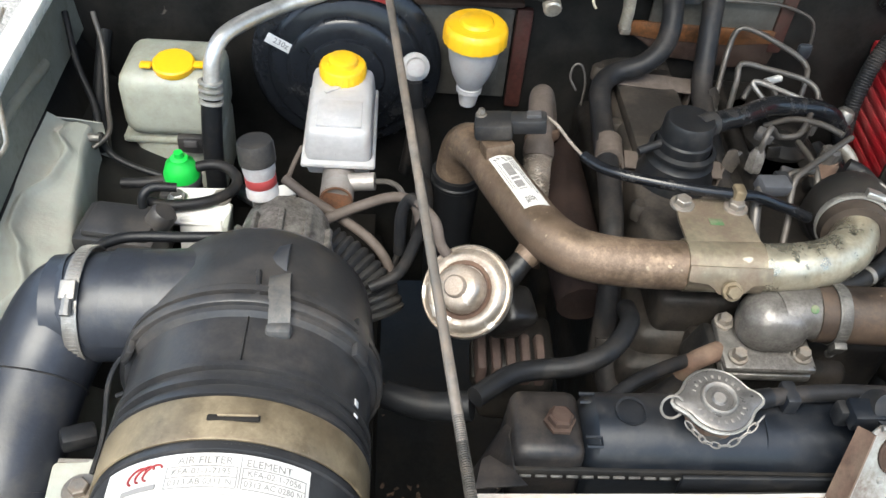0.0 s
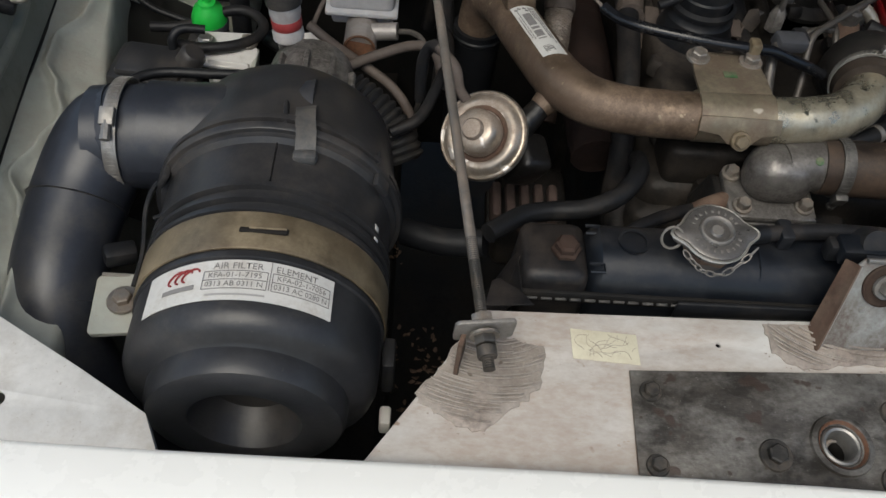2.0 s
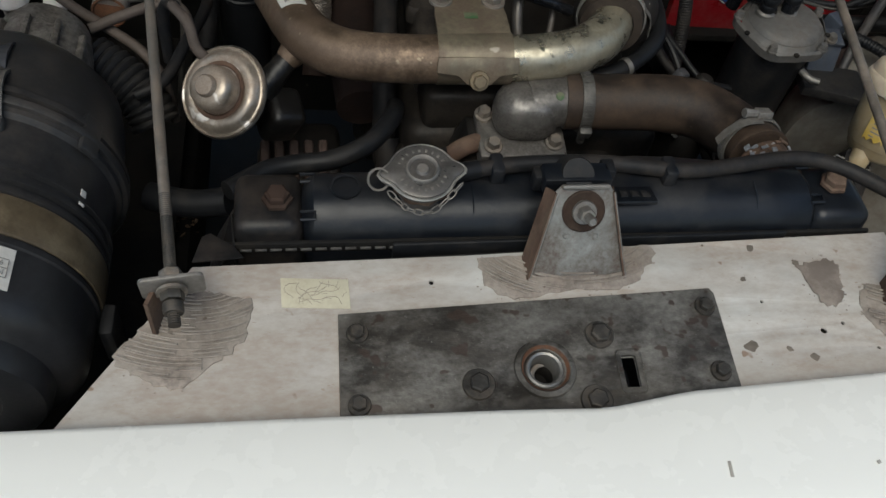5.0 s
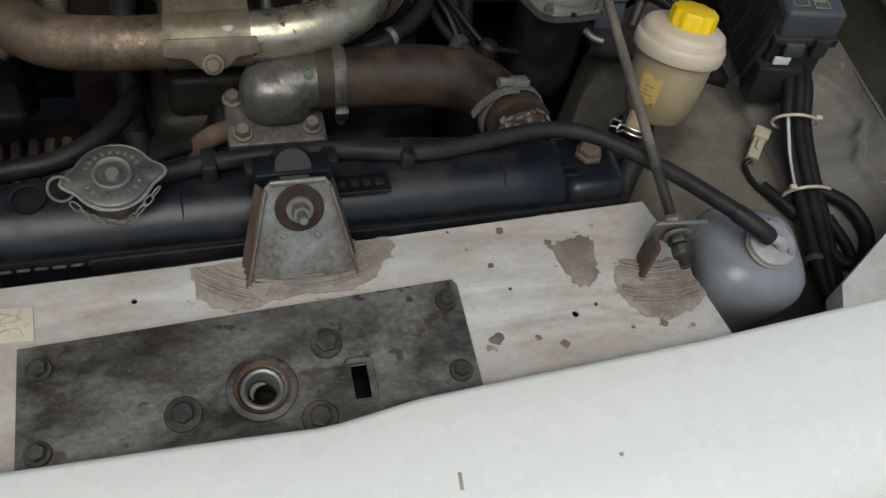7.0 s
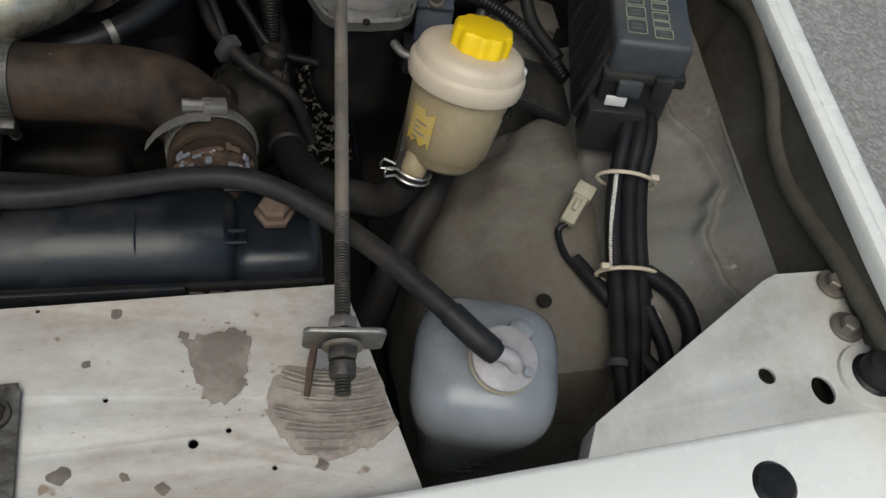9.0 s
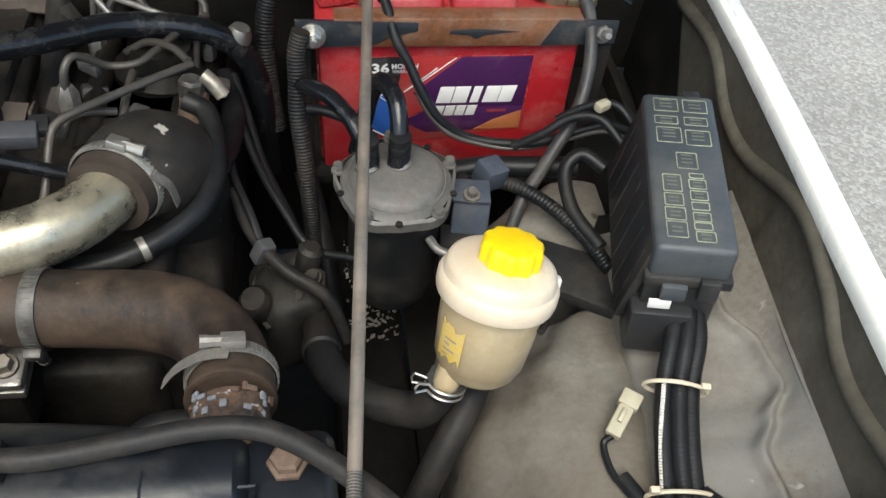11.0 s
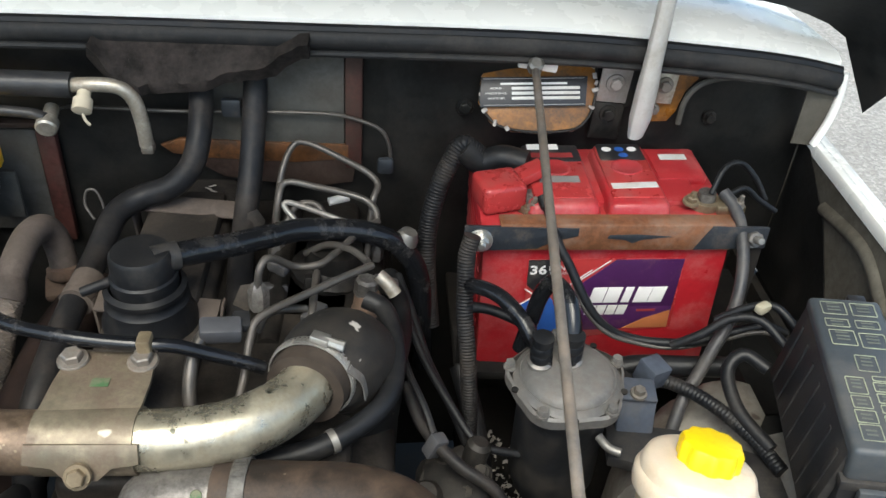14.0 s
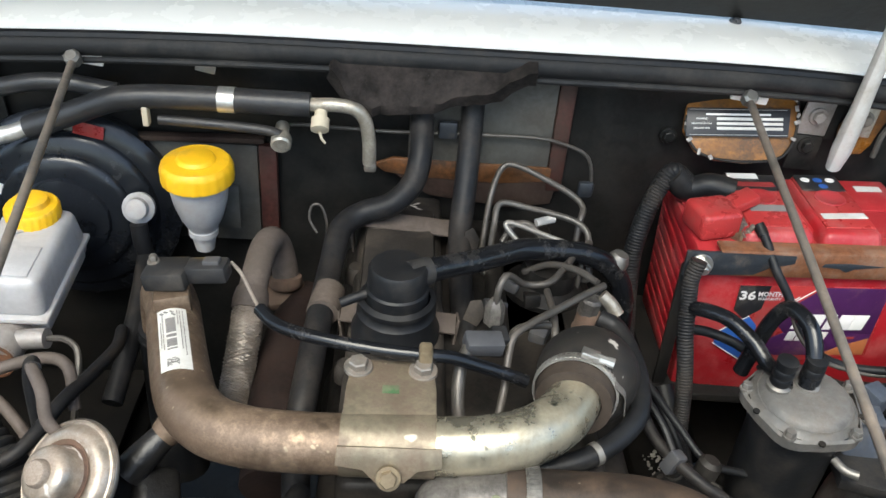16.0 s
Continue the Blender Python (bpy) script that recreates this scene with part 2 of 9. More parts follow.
    "tray": mat("sandy_dusted_wheel_arch", (0.192, 0.184, 0.163), 0.48, var=0.26, scale=10, dust=(0.112, 0.092, 0.072), amount=0.58, dscale=5.5, bump=0.4, spots=(0.07, 0.056, 0.045, 24), speck=0.58, spec=0.3),
    "sealant": mat("brushed_grey_sealant", (0.25, 0.21, 0.178), 0.5, var=0.35, scale=40, dust=(0.37, 0.33, 0.285), amount=0.42, dscale=14, bump=0.6, spots=(0.15, 0.12, 0.097, 90), speck=0.55),
    "wax": mat("orange_cavity_wax", (0.40, 0.165, 0.030), 0.28, var=0.5, scale=25, dust=(0.06, 0.044, 0.032), amount=0.52, dscale=16, bump=0.3),
    "felt": mat("dirty_felt_insulation", (0.026, 0.023, 0.0215), 0.95, var=0.45, scale=24, bump=0.9, bscale=140, dust=(0.050, 0.041, 0.037), amount=0.46, dscale=12, spec=0.1),
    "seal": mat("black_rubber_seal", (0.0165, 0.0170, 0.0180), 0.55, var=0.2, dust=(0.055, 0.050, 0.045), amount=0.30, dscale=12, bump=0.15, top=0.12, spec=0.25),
    "band": mat("tan_dusted_steel_band", (0.19, 0.148, 0.095), 0.36, metal=0.55, var=0.25, dust=(0.29, 0.235, 0.15), amount=0.42, dscale=14, bump=0.15),
    "greyplastic": mat("grey_plastic", (0.065, 0.066, 0.072), 0.45, var=0.2, dust=(0.10, 0.088, 0.075), amount=0.3, bump=0.1),
    "bluegrey": mat("blue_grey_painted_bracket", (0.055, 0.066, 0.088), 0.5, var=0.2, dust=(0.11, 0.10, 0.088), amount=0.3, bump=0.15),
    "fuselid": mat("dusty_grey_fuse_box_lid", (0.052, 0.061, 0.070), 0.38, var=0.14, dust=(0.10, 0.096, 0.09), amount=0.35, dscale=9, bump=0.08, spec=0.4),
    "beigeplug": mat("beige_nylon_connector", (0.36, 0.335, 0.245), 0.5, var=0.1, dust=(0.25, 0.2, 0.15), amount=0.3, bump=0.05),
    "tie": mat("yellowed_cable_tie", (0.55, 0.48, 0.36), 0.5, var=0.1, bump=0.03),
    "greytube": mat("grey_painted_steel_line", (0.115, 0.107, 0.097), 0.36, metal=0.5, var=0.35, scale=20, dust=(0.052, 0.041, 0.033), amount=0.46, dscale=30, bump=0.15),
    "pinkdust": mat("dusty_pink_heat_pipe", (0.115, 0.092, 0.078), 0.6, metal=0.1, var=0.25, dust=(0.070, 0.054, 0.043), amount=0.45, dscale=20, bump=0.2),
    "whitecap": mat("white_plastic_cap", (0.66, 0.64, 0.60), 0.42, var=0.06, dust=(0.4, 0.34, 0.28), amount=0.25, bump=0.04),
    "greenmark": mat("faded_green_paint_mark", (0.05, 0.12, 0.045), 0.6, var=0.2, bump=0.05, dust=(0.2, 0.17, 0.12), amount=0.4, dscale=90),
    "darkrust": mat("dark_scaled_rust", (0.045, 0.028, 0.022), 0.8, var=0.4, dust=(0.06, 0.045, 0.035), amount=0.4, dscale=20, bump=0.5, bscale=100, spec=0.15),
    "latchbolt": mat("dirty_dark_bolt", (0.06, 0.056, 0.05), 0.45, metal=0.5, var=0.4, dust=(0.095, 0.076, 0.058), amount=0.34, dscale=80, bump=0.3),
    "chip": mat("bare_chipped_primer", (0.16, 0.135, 0.11), 0.6, var=0.3, bump=0.1),
    "staypaint": mat("grey_blue_stay_paint", (0.26, 0.275, 0.265), 0.36, var=0.25, dust=(0.085, 0.058, 0.043), amount=0.76, dscale=14, bump=0.18),
    "wingpale": mat("pale_dusty_wing_paint", (0.35, 0.365, 0.325), 0.42, var=0.14, scale=10, dust=(0.30, 0.28, 0.235), amount=0.40, dscale=7, bump=0.25, spots=(0.18, 0.15, 0.115, 45), speck=0.60),
    "canzinc": mat("worn_zinc_can", (0.44, 0.41, 0.35), 0.34, metal=0.75, var=0.3, scale=22, dust=(0.20, 0.155, 0.11), amount=0.5, dscale=16, bump=0.15),
    "clampgold": mat("rust_flaked_passivated_plate", (0.245, 0.210, 0.148), 0.36, metal=0.5, var=0.35, scale=25, dust=(0.105, 0.068, 0.048), amount=0.5, dscale=20, bump=0.25, spots=(0.40, 0.355, 0.29, 44), speck=0.50),
    "canshine": mat("flaking_polished_can", (0.46, 0.40, 0.33), 0.33, metal=0.7, var=0.35, scale=26, dust=(0.15, 0.10, 0.072), amount=0.42, dscale=26, bump=0.2, spots=(0.80, 0.76, 0.70, 42), speck=0.47),
    "oily": mat("oil_wet_black_casting", (0.012, 0.0112, 0.0105), 0.36, var=0.4, scale=40, dust=(0.03, 0.025, 0.02), amount=0.2, dscale=30, bump=0.6, bscale=120),
    "glossyhose": mat("polished_black_rubber_hose", (0.0085, 0.0092, 0.011), 0.2, var=0.3, dust=(0.05, 0.046, 0.042), amount=0.16, dscale=30, bump=0.2, bscale=90),
    "greytube2": mat("grey_dusted_cable_sleeve", (0.042, 0.042, 0.044), 0.42, var=0.3, dust=(0.085, 0.075, 0.066), amount=0.3, dscale=26, bump=0.15),
    "ribdust": mat("pink_dusted_casting", (0.085, 0.060, 0.052), 0.55, var=0.25, dust=(0.05, 0.038, 0.032), amount=0.35, dscale=20, bump=0.25, spec=0.2),
    "tankdusty": mat("dusty_black_plastic_tank_end", (0.0125, 0.0122, 0.0128), 0.36, var=0.3, dust=(0.048, 0.038, 0.031), amount=0.34, dscale=16, bump=0.25, spec=0.3),
    "wingwall": mat("grey_green_wing_wall", (0.21, 0.215, 0.185), 0.4, var=0.16, scale=8, dust=(0.12, 0.11, 0.088), amount=0.42, dscale=6, bump=0.15, spots=(0.10, 0.088, 0.07, 40), speck=0.6),
    "castpale": mat("pale_cast_aluminium", (0.36, 0.335, 0.315), 0.45, metal=0.45, var=0.2, dust=(0.17, 0.13, 0.105), amount=0.36, dscale=22, bump=0.25, bscale=260),
    "clipdust": mat("dust_greyed_clip", (0.060, 0.060, 0.060), 0.5, var=0.25, dust=(0.13, 0.115, 0.098), amount=0.45, dscale=40, bump=0.2),
    "ironcast": mat("dark_rusted_cast_iron", (0.020, 0.0135, 0.012), 0.65, var=0.4, scale=30, dust=(0.034, 0.021, 0.017), amount=0.45, dscale=22, bump=0.4, spec=0.2),
    "redmargin": mat("dark_red_primer", (0.062, 0.024, 0.020), 0.5, var=0.4, dust=(0.05, 0.038, 0.03), amount=0.4, dscale=18, bump=0.3, spec=0.25),
    "waxdim": mat("brown_cavity_wax", (0.15, 0.062, 0.022), 0.35, var=0.6, scale=25, dust=(0.035, 0.026, 0.02), amount=0.5, dscale=16, bump=0.3),
    "grimy": mat("oily_dust_casting", (0.018, 0.0175, 0.0168), 0.42, metal=0.2, var=0.5, scale=18, dust=(0.042, 0.037, 0.032), amount=0.4, dscale=18, bump=0.5, bscale=90, spec=0.3),
    "cellprint": mat("faint_green_print", (0.115, 0.125, 0.105), 0.5, var=0.12, bump=0.0),
    "labelworn": mat("faded_yellow_label", (0.58, 0.40, 0.07), 0.45, var=0.2, scale=40, dust=(0.45, 0.36, 0.2), amount=0.4, dscale=40, bump=0.05),
    "blackblue": mat("blue_black_plastic", (0.024, 0.0268, 0.034), 0.34, var=0.2, dust=(0.07, 0.064, 0.056), amount=0.18, dscale=8, bump=0.1, bscale=260),
    "litter": mat("brown_gap_fleck", (0.13, 0.085, 0.055), 0.8, var=0.6, scale=60, bump=0.3),
    "servo": mat("glossy_blue_black_paint", (0.012, 0.014, 0.018), 0.22, var=0.2, dust=(0.04, 0.037, 0.034), amount=0.08, dscale=10, bump=0.06),
    "crimp": mat("dull_crimped_steel", (0.13, 0.125, 0.115), 0.45, metal=0.5, var=0.5, scale=40, dust=(0.035, 0.03, 0.026), amount=0.5, dscale=30, bump=0.2),
    "capsteel": mat("grimy_pressed_steel", (0.185, 0.175, 0.165), 0.28, metal=0.7, var=0.25, dust=(0.060, 0.052, 0.044), amount=0.45, dscale=40, bump=0.15),
    "capdisc": mat("cloudy_plastic_cap", (0.34, 0.325, 0.335), 0.3, var=0.1, dust=(0.24, 0.20, 0.18), amount=0.3, dscale=20, bump=0.05, sub=0.15),
    "scuff": mat("scuffed_paint", (0.48, 0.45, 0.40), 0.5, var=0.25, bump=0.1),
    "printfaint": mat("faded_label_print", (0.36, 0.35, 0.335), 0.5, var=0.08, bump=0.0),
    "cuprust": mat("orange_rust", (0.17, 0.072, 0.034), 0.7, var=0.5, scale=60, dust=(0.07, 0.052, 0.04), amount=0.4, dscale=50, bump=0.4),
    # near-black, so that added fill and unseen depths stay dark
    "dark": mat("grimy_dark_fill", (0.016, 0.0155, 0.015), 0.7, var=0.3, dust=(0.028, 0.024, 0.02), amount=0.4, bump=0.3, spec=0.12),
    "fin": mat("dark_radiator_fins", (0.018, 0.018, 0.019), 0.55, metal=0.3, var=0.2, bump=0.2, spec=0.2),
}


def ground_mat():
    m = bpy.data.materials.new("grey_stone_chippings")
    m.use_nodes = True
    nt = m.node_tree
    n, l = nt.nodes, nt.links
    b = n["Principled BSDF"]
    geo = n.new("ShaderNodeNewGeometry")
    vo = n.new("ShaderNodeTexVoronoi")
    vo.inputs["Scale"].default_value = 95
    l.new(geo.outputs["Position"], vo.inputs["Vector"])
    sep = n.new("ShaderNodeSeparateColor")
    l.new(vo.outputs["Color"], sep.inputs[0])
    no = n.new("ShaderNodeTexNoise")
    no.inputs["Scale"].default_value = 3
    l.new(geo.outputs["Position"], no.inputs["Vector"])
    cr = n.new("ShaderNodeValToRGB")
    cr.color_ramp.elements[0].color, cr.color_ramp.elements[1].color = (0.25, 0.237, 0.214, 1), (0.42, 0.40, 0.36, 1)
    e = cr.color_ramp.elements.new(0.55)
    e.color = (0.31, 0.295, 0.266, 1)
    l.new(sep.outputs[0], cr.inputs[0])
    mx = n.new("ShaderNodeMix")
    mx.data_type, mx.blend_type = 'RGBA', 'MULTIPLY'
    mx.inputs[0].default_value = 0.35
    l.new(cr.outputs[0], mx.inputs[6])
    l.new(no.outputs["Fac"], mx.inputs[7])
    l.new(mx.outputs[2], b.inputs["Base Color"])
    b.inputs["Roughness"].default_value = 0.9
    bp = n.new("ShaderNodeBump")
    bp.inputs["Strength"].default_value, bp.inputs["Distance"].default_value = 0.5, 0.008
    bp.invert = True
    l.new(vo.outputs["Distance"], bp.inputs["Height"])
    l.new(bp.outputs[0], b.inputs["Normal"])
    return m


M["ground"] = ground_mat()

# ---- building helpers ----
ORG = {}


def finish(name, bm, material, origin, angle=38):
    me = bpy.data.meshes.new(name)
    bmesh.ops.recalc_face_normals(bm, faces=bm.faces[:])
    for v in bm.verts:
        v.co -= origin
    bm.to_mesh(me)
    bm.free()
    me.materials.append(M[material])
    for p in me.polygons:
        p.use_smooth = True
    me.set_sharp_from_angle(angle=radians(angle))
    return me


def thing(name, bm, material, label="", category="", group="", kind="", angle=38):
    """A one-mesh thing, its origin under the middle of its bounds."""
    lo = Vector([min(v.co[i] for v in bm.verts) for i in range(3)])
    hi = Vector([max(v.co[i] for v in bm.verts) for i in range(3)])
    o = Vector(((lo.x + hi.x) / 2, (lo.y + hi.y) / 2, lo.z))
    ob = new(name, finish(name, bm, material, o, angle))
    ob.location = o
    ORG[ob] = o
    return tagged(ob, label, category, group, kind)


def holder(name, at, label, category, group="", kind=""):
    """An empty at a thing's base, that carries its parts."""
    ob = new(name)
    ob.empty_display_size = 0.02
    ob.location = at
    ORG[ob] = Vector(at)
    return tagged(ob, label, category, group, kind)


def part(name, bm, material, parent, label="", angle=38):
    ob = new(name, finish(name, bm, material, ORG[parent], angle))
    ob.parent = parent
    ORG[ob] = ORG[parent]
    return tagged(ob, label)


def frame_of(axis, up=(0, 0, 1)):
    """Rotation whose z is axis and whose y is as near up as may be."""
    z = Vector(axis).normalized()
    u = Vector(up)
    if abs(z.dot(u.normalized())) > 0.98:
        u = Vector((0, 1, 0))
    x = u.cross(z).normalized()
    y = z.cross(x)
    return Matrix((x, y, z)).transposed().to_4x4()


def at(p, axis=(0, 0, 1), up=(0, 1, 0)):
    return Matrix.Translation(p) @ frame_of(axis, up)


def lathe(profile, m=Matrix(), seg=32, bm=None, wobble=None):
    """Turns (radius, height) pairs about m's z."""
    bm = bm or bmesh.new()
    rings = []
    for r, h in profile:
        if r < 1e-5:
            rings.append([bm.verts.new(m @ Vector((0, 0, h)))])
            continue
        ring = []
        for i in range(seg):
            a = 2 * math.pi * i / seg
            k = r * (wobble(a, r, h) if wobble else 1)
            ring.append(bm.verts.new(m @ Vector((k * math.cos(a), k * math.sin(a), h))))
        rings.append(ring)
    for a, b in zip(rings, rings[1:]):
        if len(a) == 1 and len(b) == 1:
            continue
        for i in range(seg):
            j = (i + 1) % seg
            if len(a) == 1:
                bm.faces.new((a[0], b[i], b[j]))
            elif len(b) == 1:
                bm.faces.new((a[i], a[j], b[0]))
            else:
                bm.faces.new((a[i], a[j], b[j], b[i]))
    return bm


def spline(pts, n=8):
    """A smooth line through points (Catmull-Rom)."""
    p = [Vector(q) for q in pts]
    p = [2 * p[0] - p[1]] + p + [2 * p[-1] - p[-2]]
    out = []
    for i in range(1, len(p) - 2):
        for k in range(n):
            t = k / n
            a, b, c, d = p[i - 1:i + 3]
            out.append(0.5 * (2 * b + (c - a) * t + (2 * a - 5 * b + 4 * c - d) * t * t + (3 * b - a - 3 * c + d) * t ** 3))
    out.append(p[-2])
    return out


def tube(pts, r, seg=14, n=8, bm=None, ribs=None, flat=1.0, smooth=True):
    """A pipe along points. r: a radius or one a point. ribs: (pitch, depth) of a corrugated sleeve."""
    bm = bm or bmesh.new()
    line = spline(pts, n) if smooth else [Vector(q) for q in pts]
    rs = list(r) if isinstance(r, (list, tuple)) else [r] * len(pts)
    if smooth:
        rr = []
        for i in range(len(rs) - 1):
            rr += [rs[i] + (rs[i + 1] - rs[i]) * k / n for k in range(n)]
        rr.append(rs[-1])
    else:
        rr = rs
    if ribs:
        pitch, depth = ribs
        total = sum((b - a).length for a, b in zip(line, line[1:]))
        steps = max(8, int(total / pitch * 4))
        cum = [0.0]
        for a, b in zip(line, line[1:]):
            cum.append(cum[-1] + (b - a).length)
        fine, fr = [], []
        j = 0
        for s in range(steps + 1):
            d = total * s / steps
            while j < len(cum) - 2 and cum[j + 1] < d:
                j += 1
            f = min(1, (d - cum[j]) / max(1e-9, cum[j + 1] - cum[j]))
            fine.append(line[j].lerp(line[j + 1], f))
            fr.append(rr[j] + (rr[j + 1] - rr[j]) * f + depth * (1, 0.5, -1, 0.5)[s % 4] * 0.5)
        line, rr = fine, fr
    t0 = (line[1] - line[0]).normalized()
    x = t0.orthogonal().normalized()
    rings = []
    for i, p in enumerate(line):
        t = (line[min(i + 1, len(line) - 1)] - line[max(i - 1, 0)]).normalized()
        x = (x - t * x.dot(t)).normalized()
        y = t.cross(x)
        rings.append([bm.verts.new(p + (x * math.cos(2 * math.pi * k / seg) + y * flat * math.sin(2 * math.pi * k / seg)) * rr[i]) for k in range(seg)])
    for a, b in zip(rings, rings[1:]):
        for k in range(seg):
            j = (k + 1) % seg
            bm.faces.new((a[k], a[j], b[j], b[k]))
    bm.faces.new(rings[0][::-1])
    bm.faces.new(rings[-1])
    return bm


def box(size, m=Matrix(), bevel=0.003, seg=2, bm=None, taper=1.0):
    """A bevelled block about m's origin; taper: its top against its bottom."""
    bm = bm or bmesh.new()
    g = bmesh.new()
    bmesh.ops.create_cube(g, size=1)
    for v in g.verts:
        k = taper if v.co.z > 0 else 1.0
        v.co = Vector((v.co.x * size[0] * k, v.co.y * size[1] * k, v.co.z * size[2]))
    if bevel:
        bmesh.ops.bevel(g, geom=g.edges[:], offset=bevel, segments=seg, profile=0.5, affect='EDGES')
    idx = {}
    for v in g.verts:
        idx[v] = bm.verts.new(m @ v.co)
    for f in g.faces:
        bm.faces.new([idx[v] for v in f.verts])
    g.free()
    return bm


def sheet(outline, holes=(), thick=0.003, m=Matrix(), bevel=0.0006):
    """A plate cut to an outline with holes, its top on m's xy plane."""
    cu = bpy.data.curves.new("cut", 'CURVE')
    cu.dimensions, cu.fill_mode = '2D', 'BOTH'
    cu.extrude, cu.bevel_depth, cu.bevel_resolution = max(1e-5, thick / 2 - bevel), bevel, 1
    for ring in (outline, *holes):
        sp = cu.splines.new('POLY')
        sp.points.add(len(ring) - 1)
        for p, q in zip(sp.points, ring):
            p.co = (q[0], q[1], 0, 1)
        sp.use_cyclic_u = True
    ob = bpy.data.objects.new("cut", cu)
    scene.collection.objects.link(ob)
    me = bpy.data.meshes.new_from_object(ob.evaluated_get(bpy.context.evaluated_depsgraph_get()))
    bpy.data.objects.remove(ob)
    bpy.data.curves.remove(cu)
    bm = bmesh.new()
    bm.from_mesh(me)
    bpy.data.meshes.remove(me)
    bmesh.ops.remove_doubles(bm, verts=bm.verts[:], dist=1e-6)
    for v in bm.verts:
        v.co = m @ (v.co - Vector((0, 0, thick / 2)))
    return bm


def circle(cx, cy, r, n=20, sy=1.0):
    return [(cx + r * math.cos(2 * math.pi * i / n), cy + sy * r * math.sin(2 * math.pi * i / n)) for i in range(n)]


def rounded(x0, y0, x1, y1, r, n=5):
    out = []
    for cx, cy, a0 in ((x1 - r, y1 - r, 0), (x0 + r, y1 - r, 90), (x0 + r, y0 + r, 180), (x1 - r, y0 + r, 270)):
        out += [(cx + r * math.cos(radians(a0 + 90 * i / n)), cy + r * math.sin(radians(a0 + 90 * i / n))) for i in range(n + 1)]
    return out


def loft(rows, bm=None, cap=False):
    """A skin through rows of points, all of one length."""
    bm = bm or bmesh.new()
    vs = [[bm.verts.new(p) for p in row] for row in rows]
    for a, b in zip(vs, vs[1:]):
        for i in range(len(a) - 1):
            bm.faces.new((a[i], a[i + 1], b[i + 1], b[i]))
    return bm


def thicken(bm, d):
    bmesh.ops.recalc_face_normals(bm, faces=bm.faces[:])
    bmesh.ops.solidify(bm, geom=bm.faces[:], thickness=d)
    return bm


def hexbolt(p, axis, r=0.007, washer=0.0, head=0.006, bm=None, stud=0.0, turn=0.3):
    """A hexagon head with washer and, where it shows, the end of its stud."""
    bm = bm or bmesh.new()
    m = at(p, axis)
    w = washer or r * 1.5
    lathe([(0, -0.001), (w, -0.001), (w, 0.0012), (w * 0.95, 0.002), (0, 0.002)], m, 20, bm)
    mm = m @ Matrix.Rotation(turn, 4, 'Z')
    lathe([(r, 0.0018), (r, 0.0018 + head * 0.85), (r * 0.86, 0.0018 + head), (0, 0.0018 + head)], mm, 6, bm)
    if stud:
        lathe([(r * 0.55, head), (r * 0.55, head + stud), (r * 0.4, head + stud + 0.0015), (0, head + stud + 0.0015)], m, 12, bm)
    return bm


def words(text, size, m, material, parent, label="", shear=0.0, depth=0.0002, width=None, name="lettering", bold=0.0):
    """Raised print: the built-in font as a mesh, centred on m's origin, facing m's z."""
    cu = bpy.data.curves.new("print", 'FONT')
    cu.body, cu.size, cu.shear, cu.extrude, cu.offset = text, size, shear, depth, bold
    cu.align_x, cu.align_y = 'CENTER', 'CENTER'
    cu.resolution_u = 2
    ob = bpy.data.objects.new("print", cu)
    scene.collection.objects.link(ob)
    me = bpy.data.meshes.new_from_object(ob.evaluated_get(bpy.context.evaluated_depsgraph_get()))
    bpy.data.objects.remove(ob)
    bpy.data.curves.remove(cu)
    bm = bmesh.new()
    bm.from_mesh(me)
    bpy.data.meshes.remove(me)
    xs = [v.co.x for v in bm.verts]
    k = width / (max(xs) - min(xs)) if width else 1.0
    for v in bm.verts:
        v.co = m @ Vector((v.co.x * k, v.co.y, v.co.z))
    return part(name, bm, material, parent, label)


def bandclamp(p, axis, r, width, parent, name="hose_clamp", material="brightsteel", screw=(0, 0, 1), label=""):
    """A worm-drive clamp round a hose: slotted band, screw housing and screw."""
    m = at(p, axis)
    prof = [(r, -width / 2), (r + 0.0012, -width / 2), (r + 0.0015, -width / 2 + 0.001), (r + 0.0015, width / 2 - 0.001), (r + 0.0012, width / 2), (r, width / 2), (r, -width / 2)]
    bm = lathe(prof, m, 40)
    n = max(20, int(2 * math.pi * r / 0.004))
    for i in range(n):
        a = 2 * math.pi * i / n
        mm = m @ Matrix.Rotation(a, 4, 'Z') @ Matrix.Translation((r + 0.0016, 0, 0))
        box((0.0008, 0.0016, width * 0.62), mm, 0, bm=bm)
    s = Vector(screw).normalized()
    ax = Vector(axis).normalized()
    s = (s - ax * s.dot(ax)).normalized()
    tang = ax.cross(s)
    q = Vector(p) + s * (r + 0.005)
    box((0.016, width * 1.05, 0.007), at(q, s, ax) @ Matrix.Rotation(0, 4, 'Z'), 0.0012, bm=bm)
    lathe([(0, 0), (0.004, 0), (0.004, 0.012), (0.0045, 0.012), (0.0045, 0.017), (0, 0.017)], at(q + tang * 0.004, tang), 8, bm)
    return part(name, bm, material, parent, label) if parent else bm


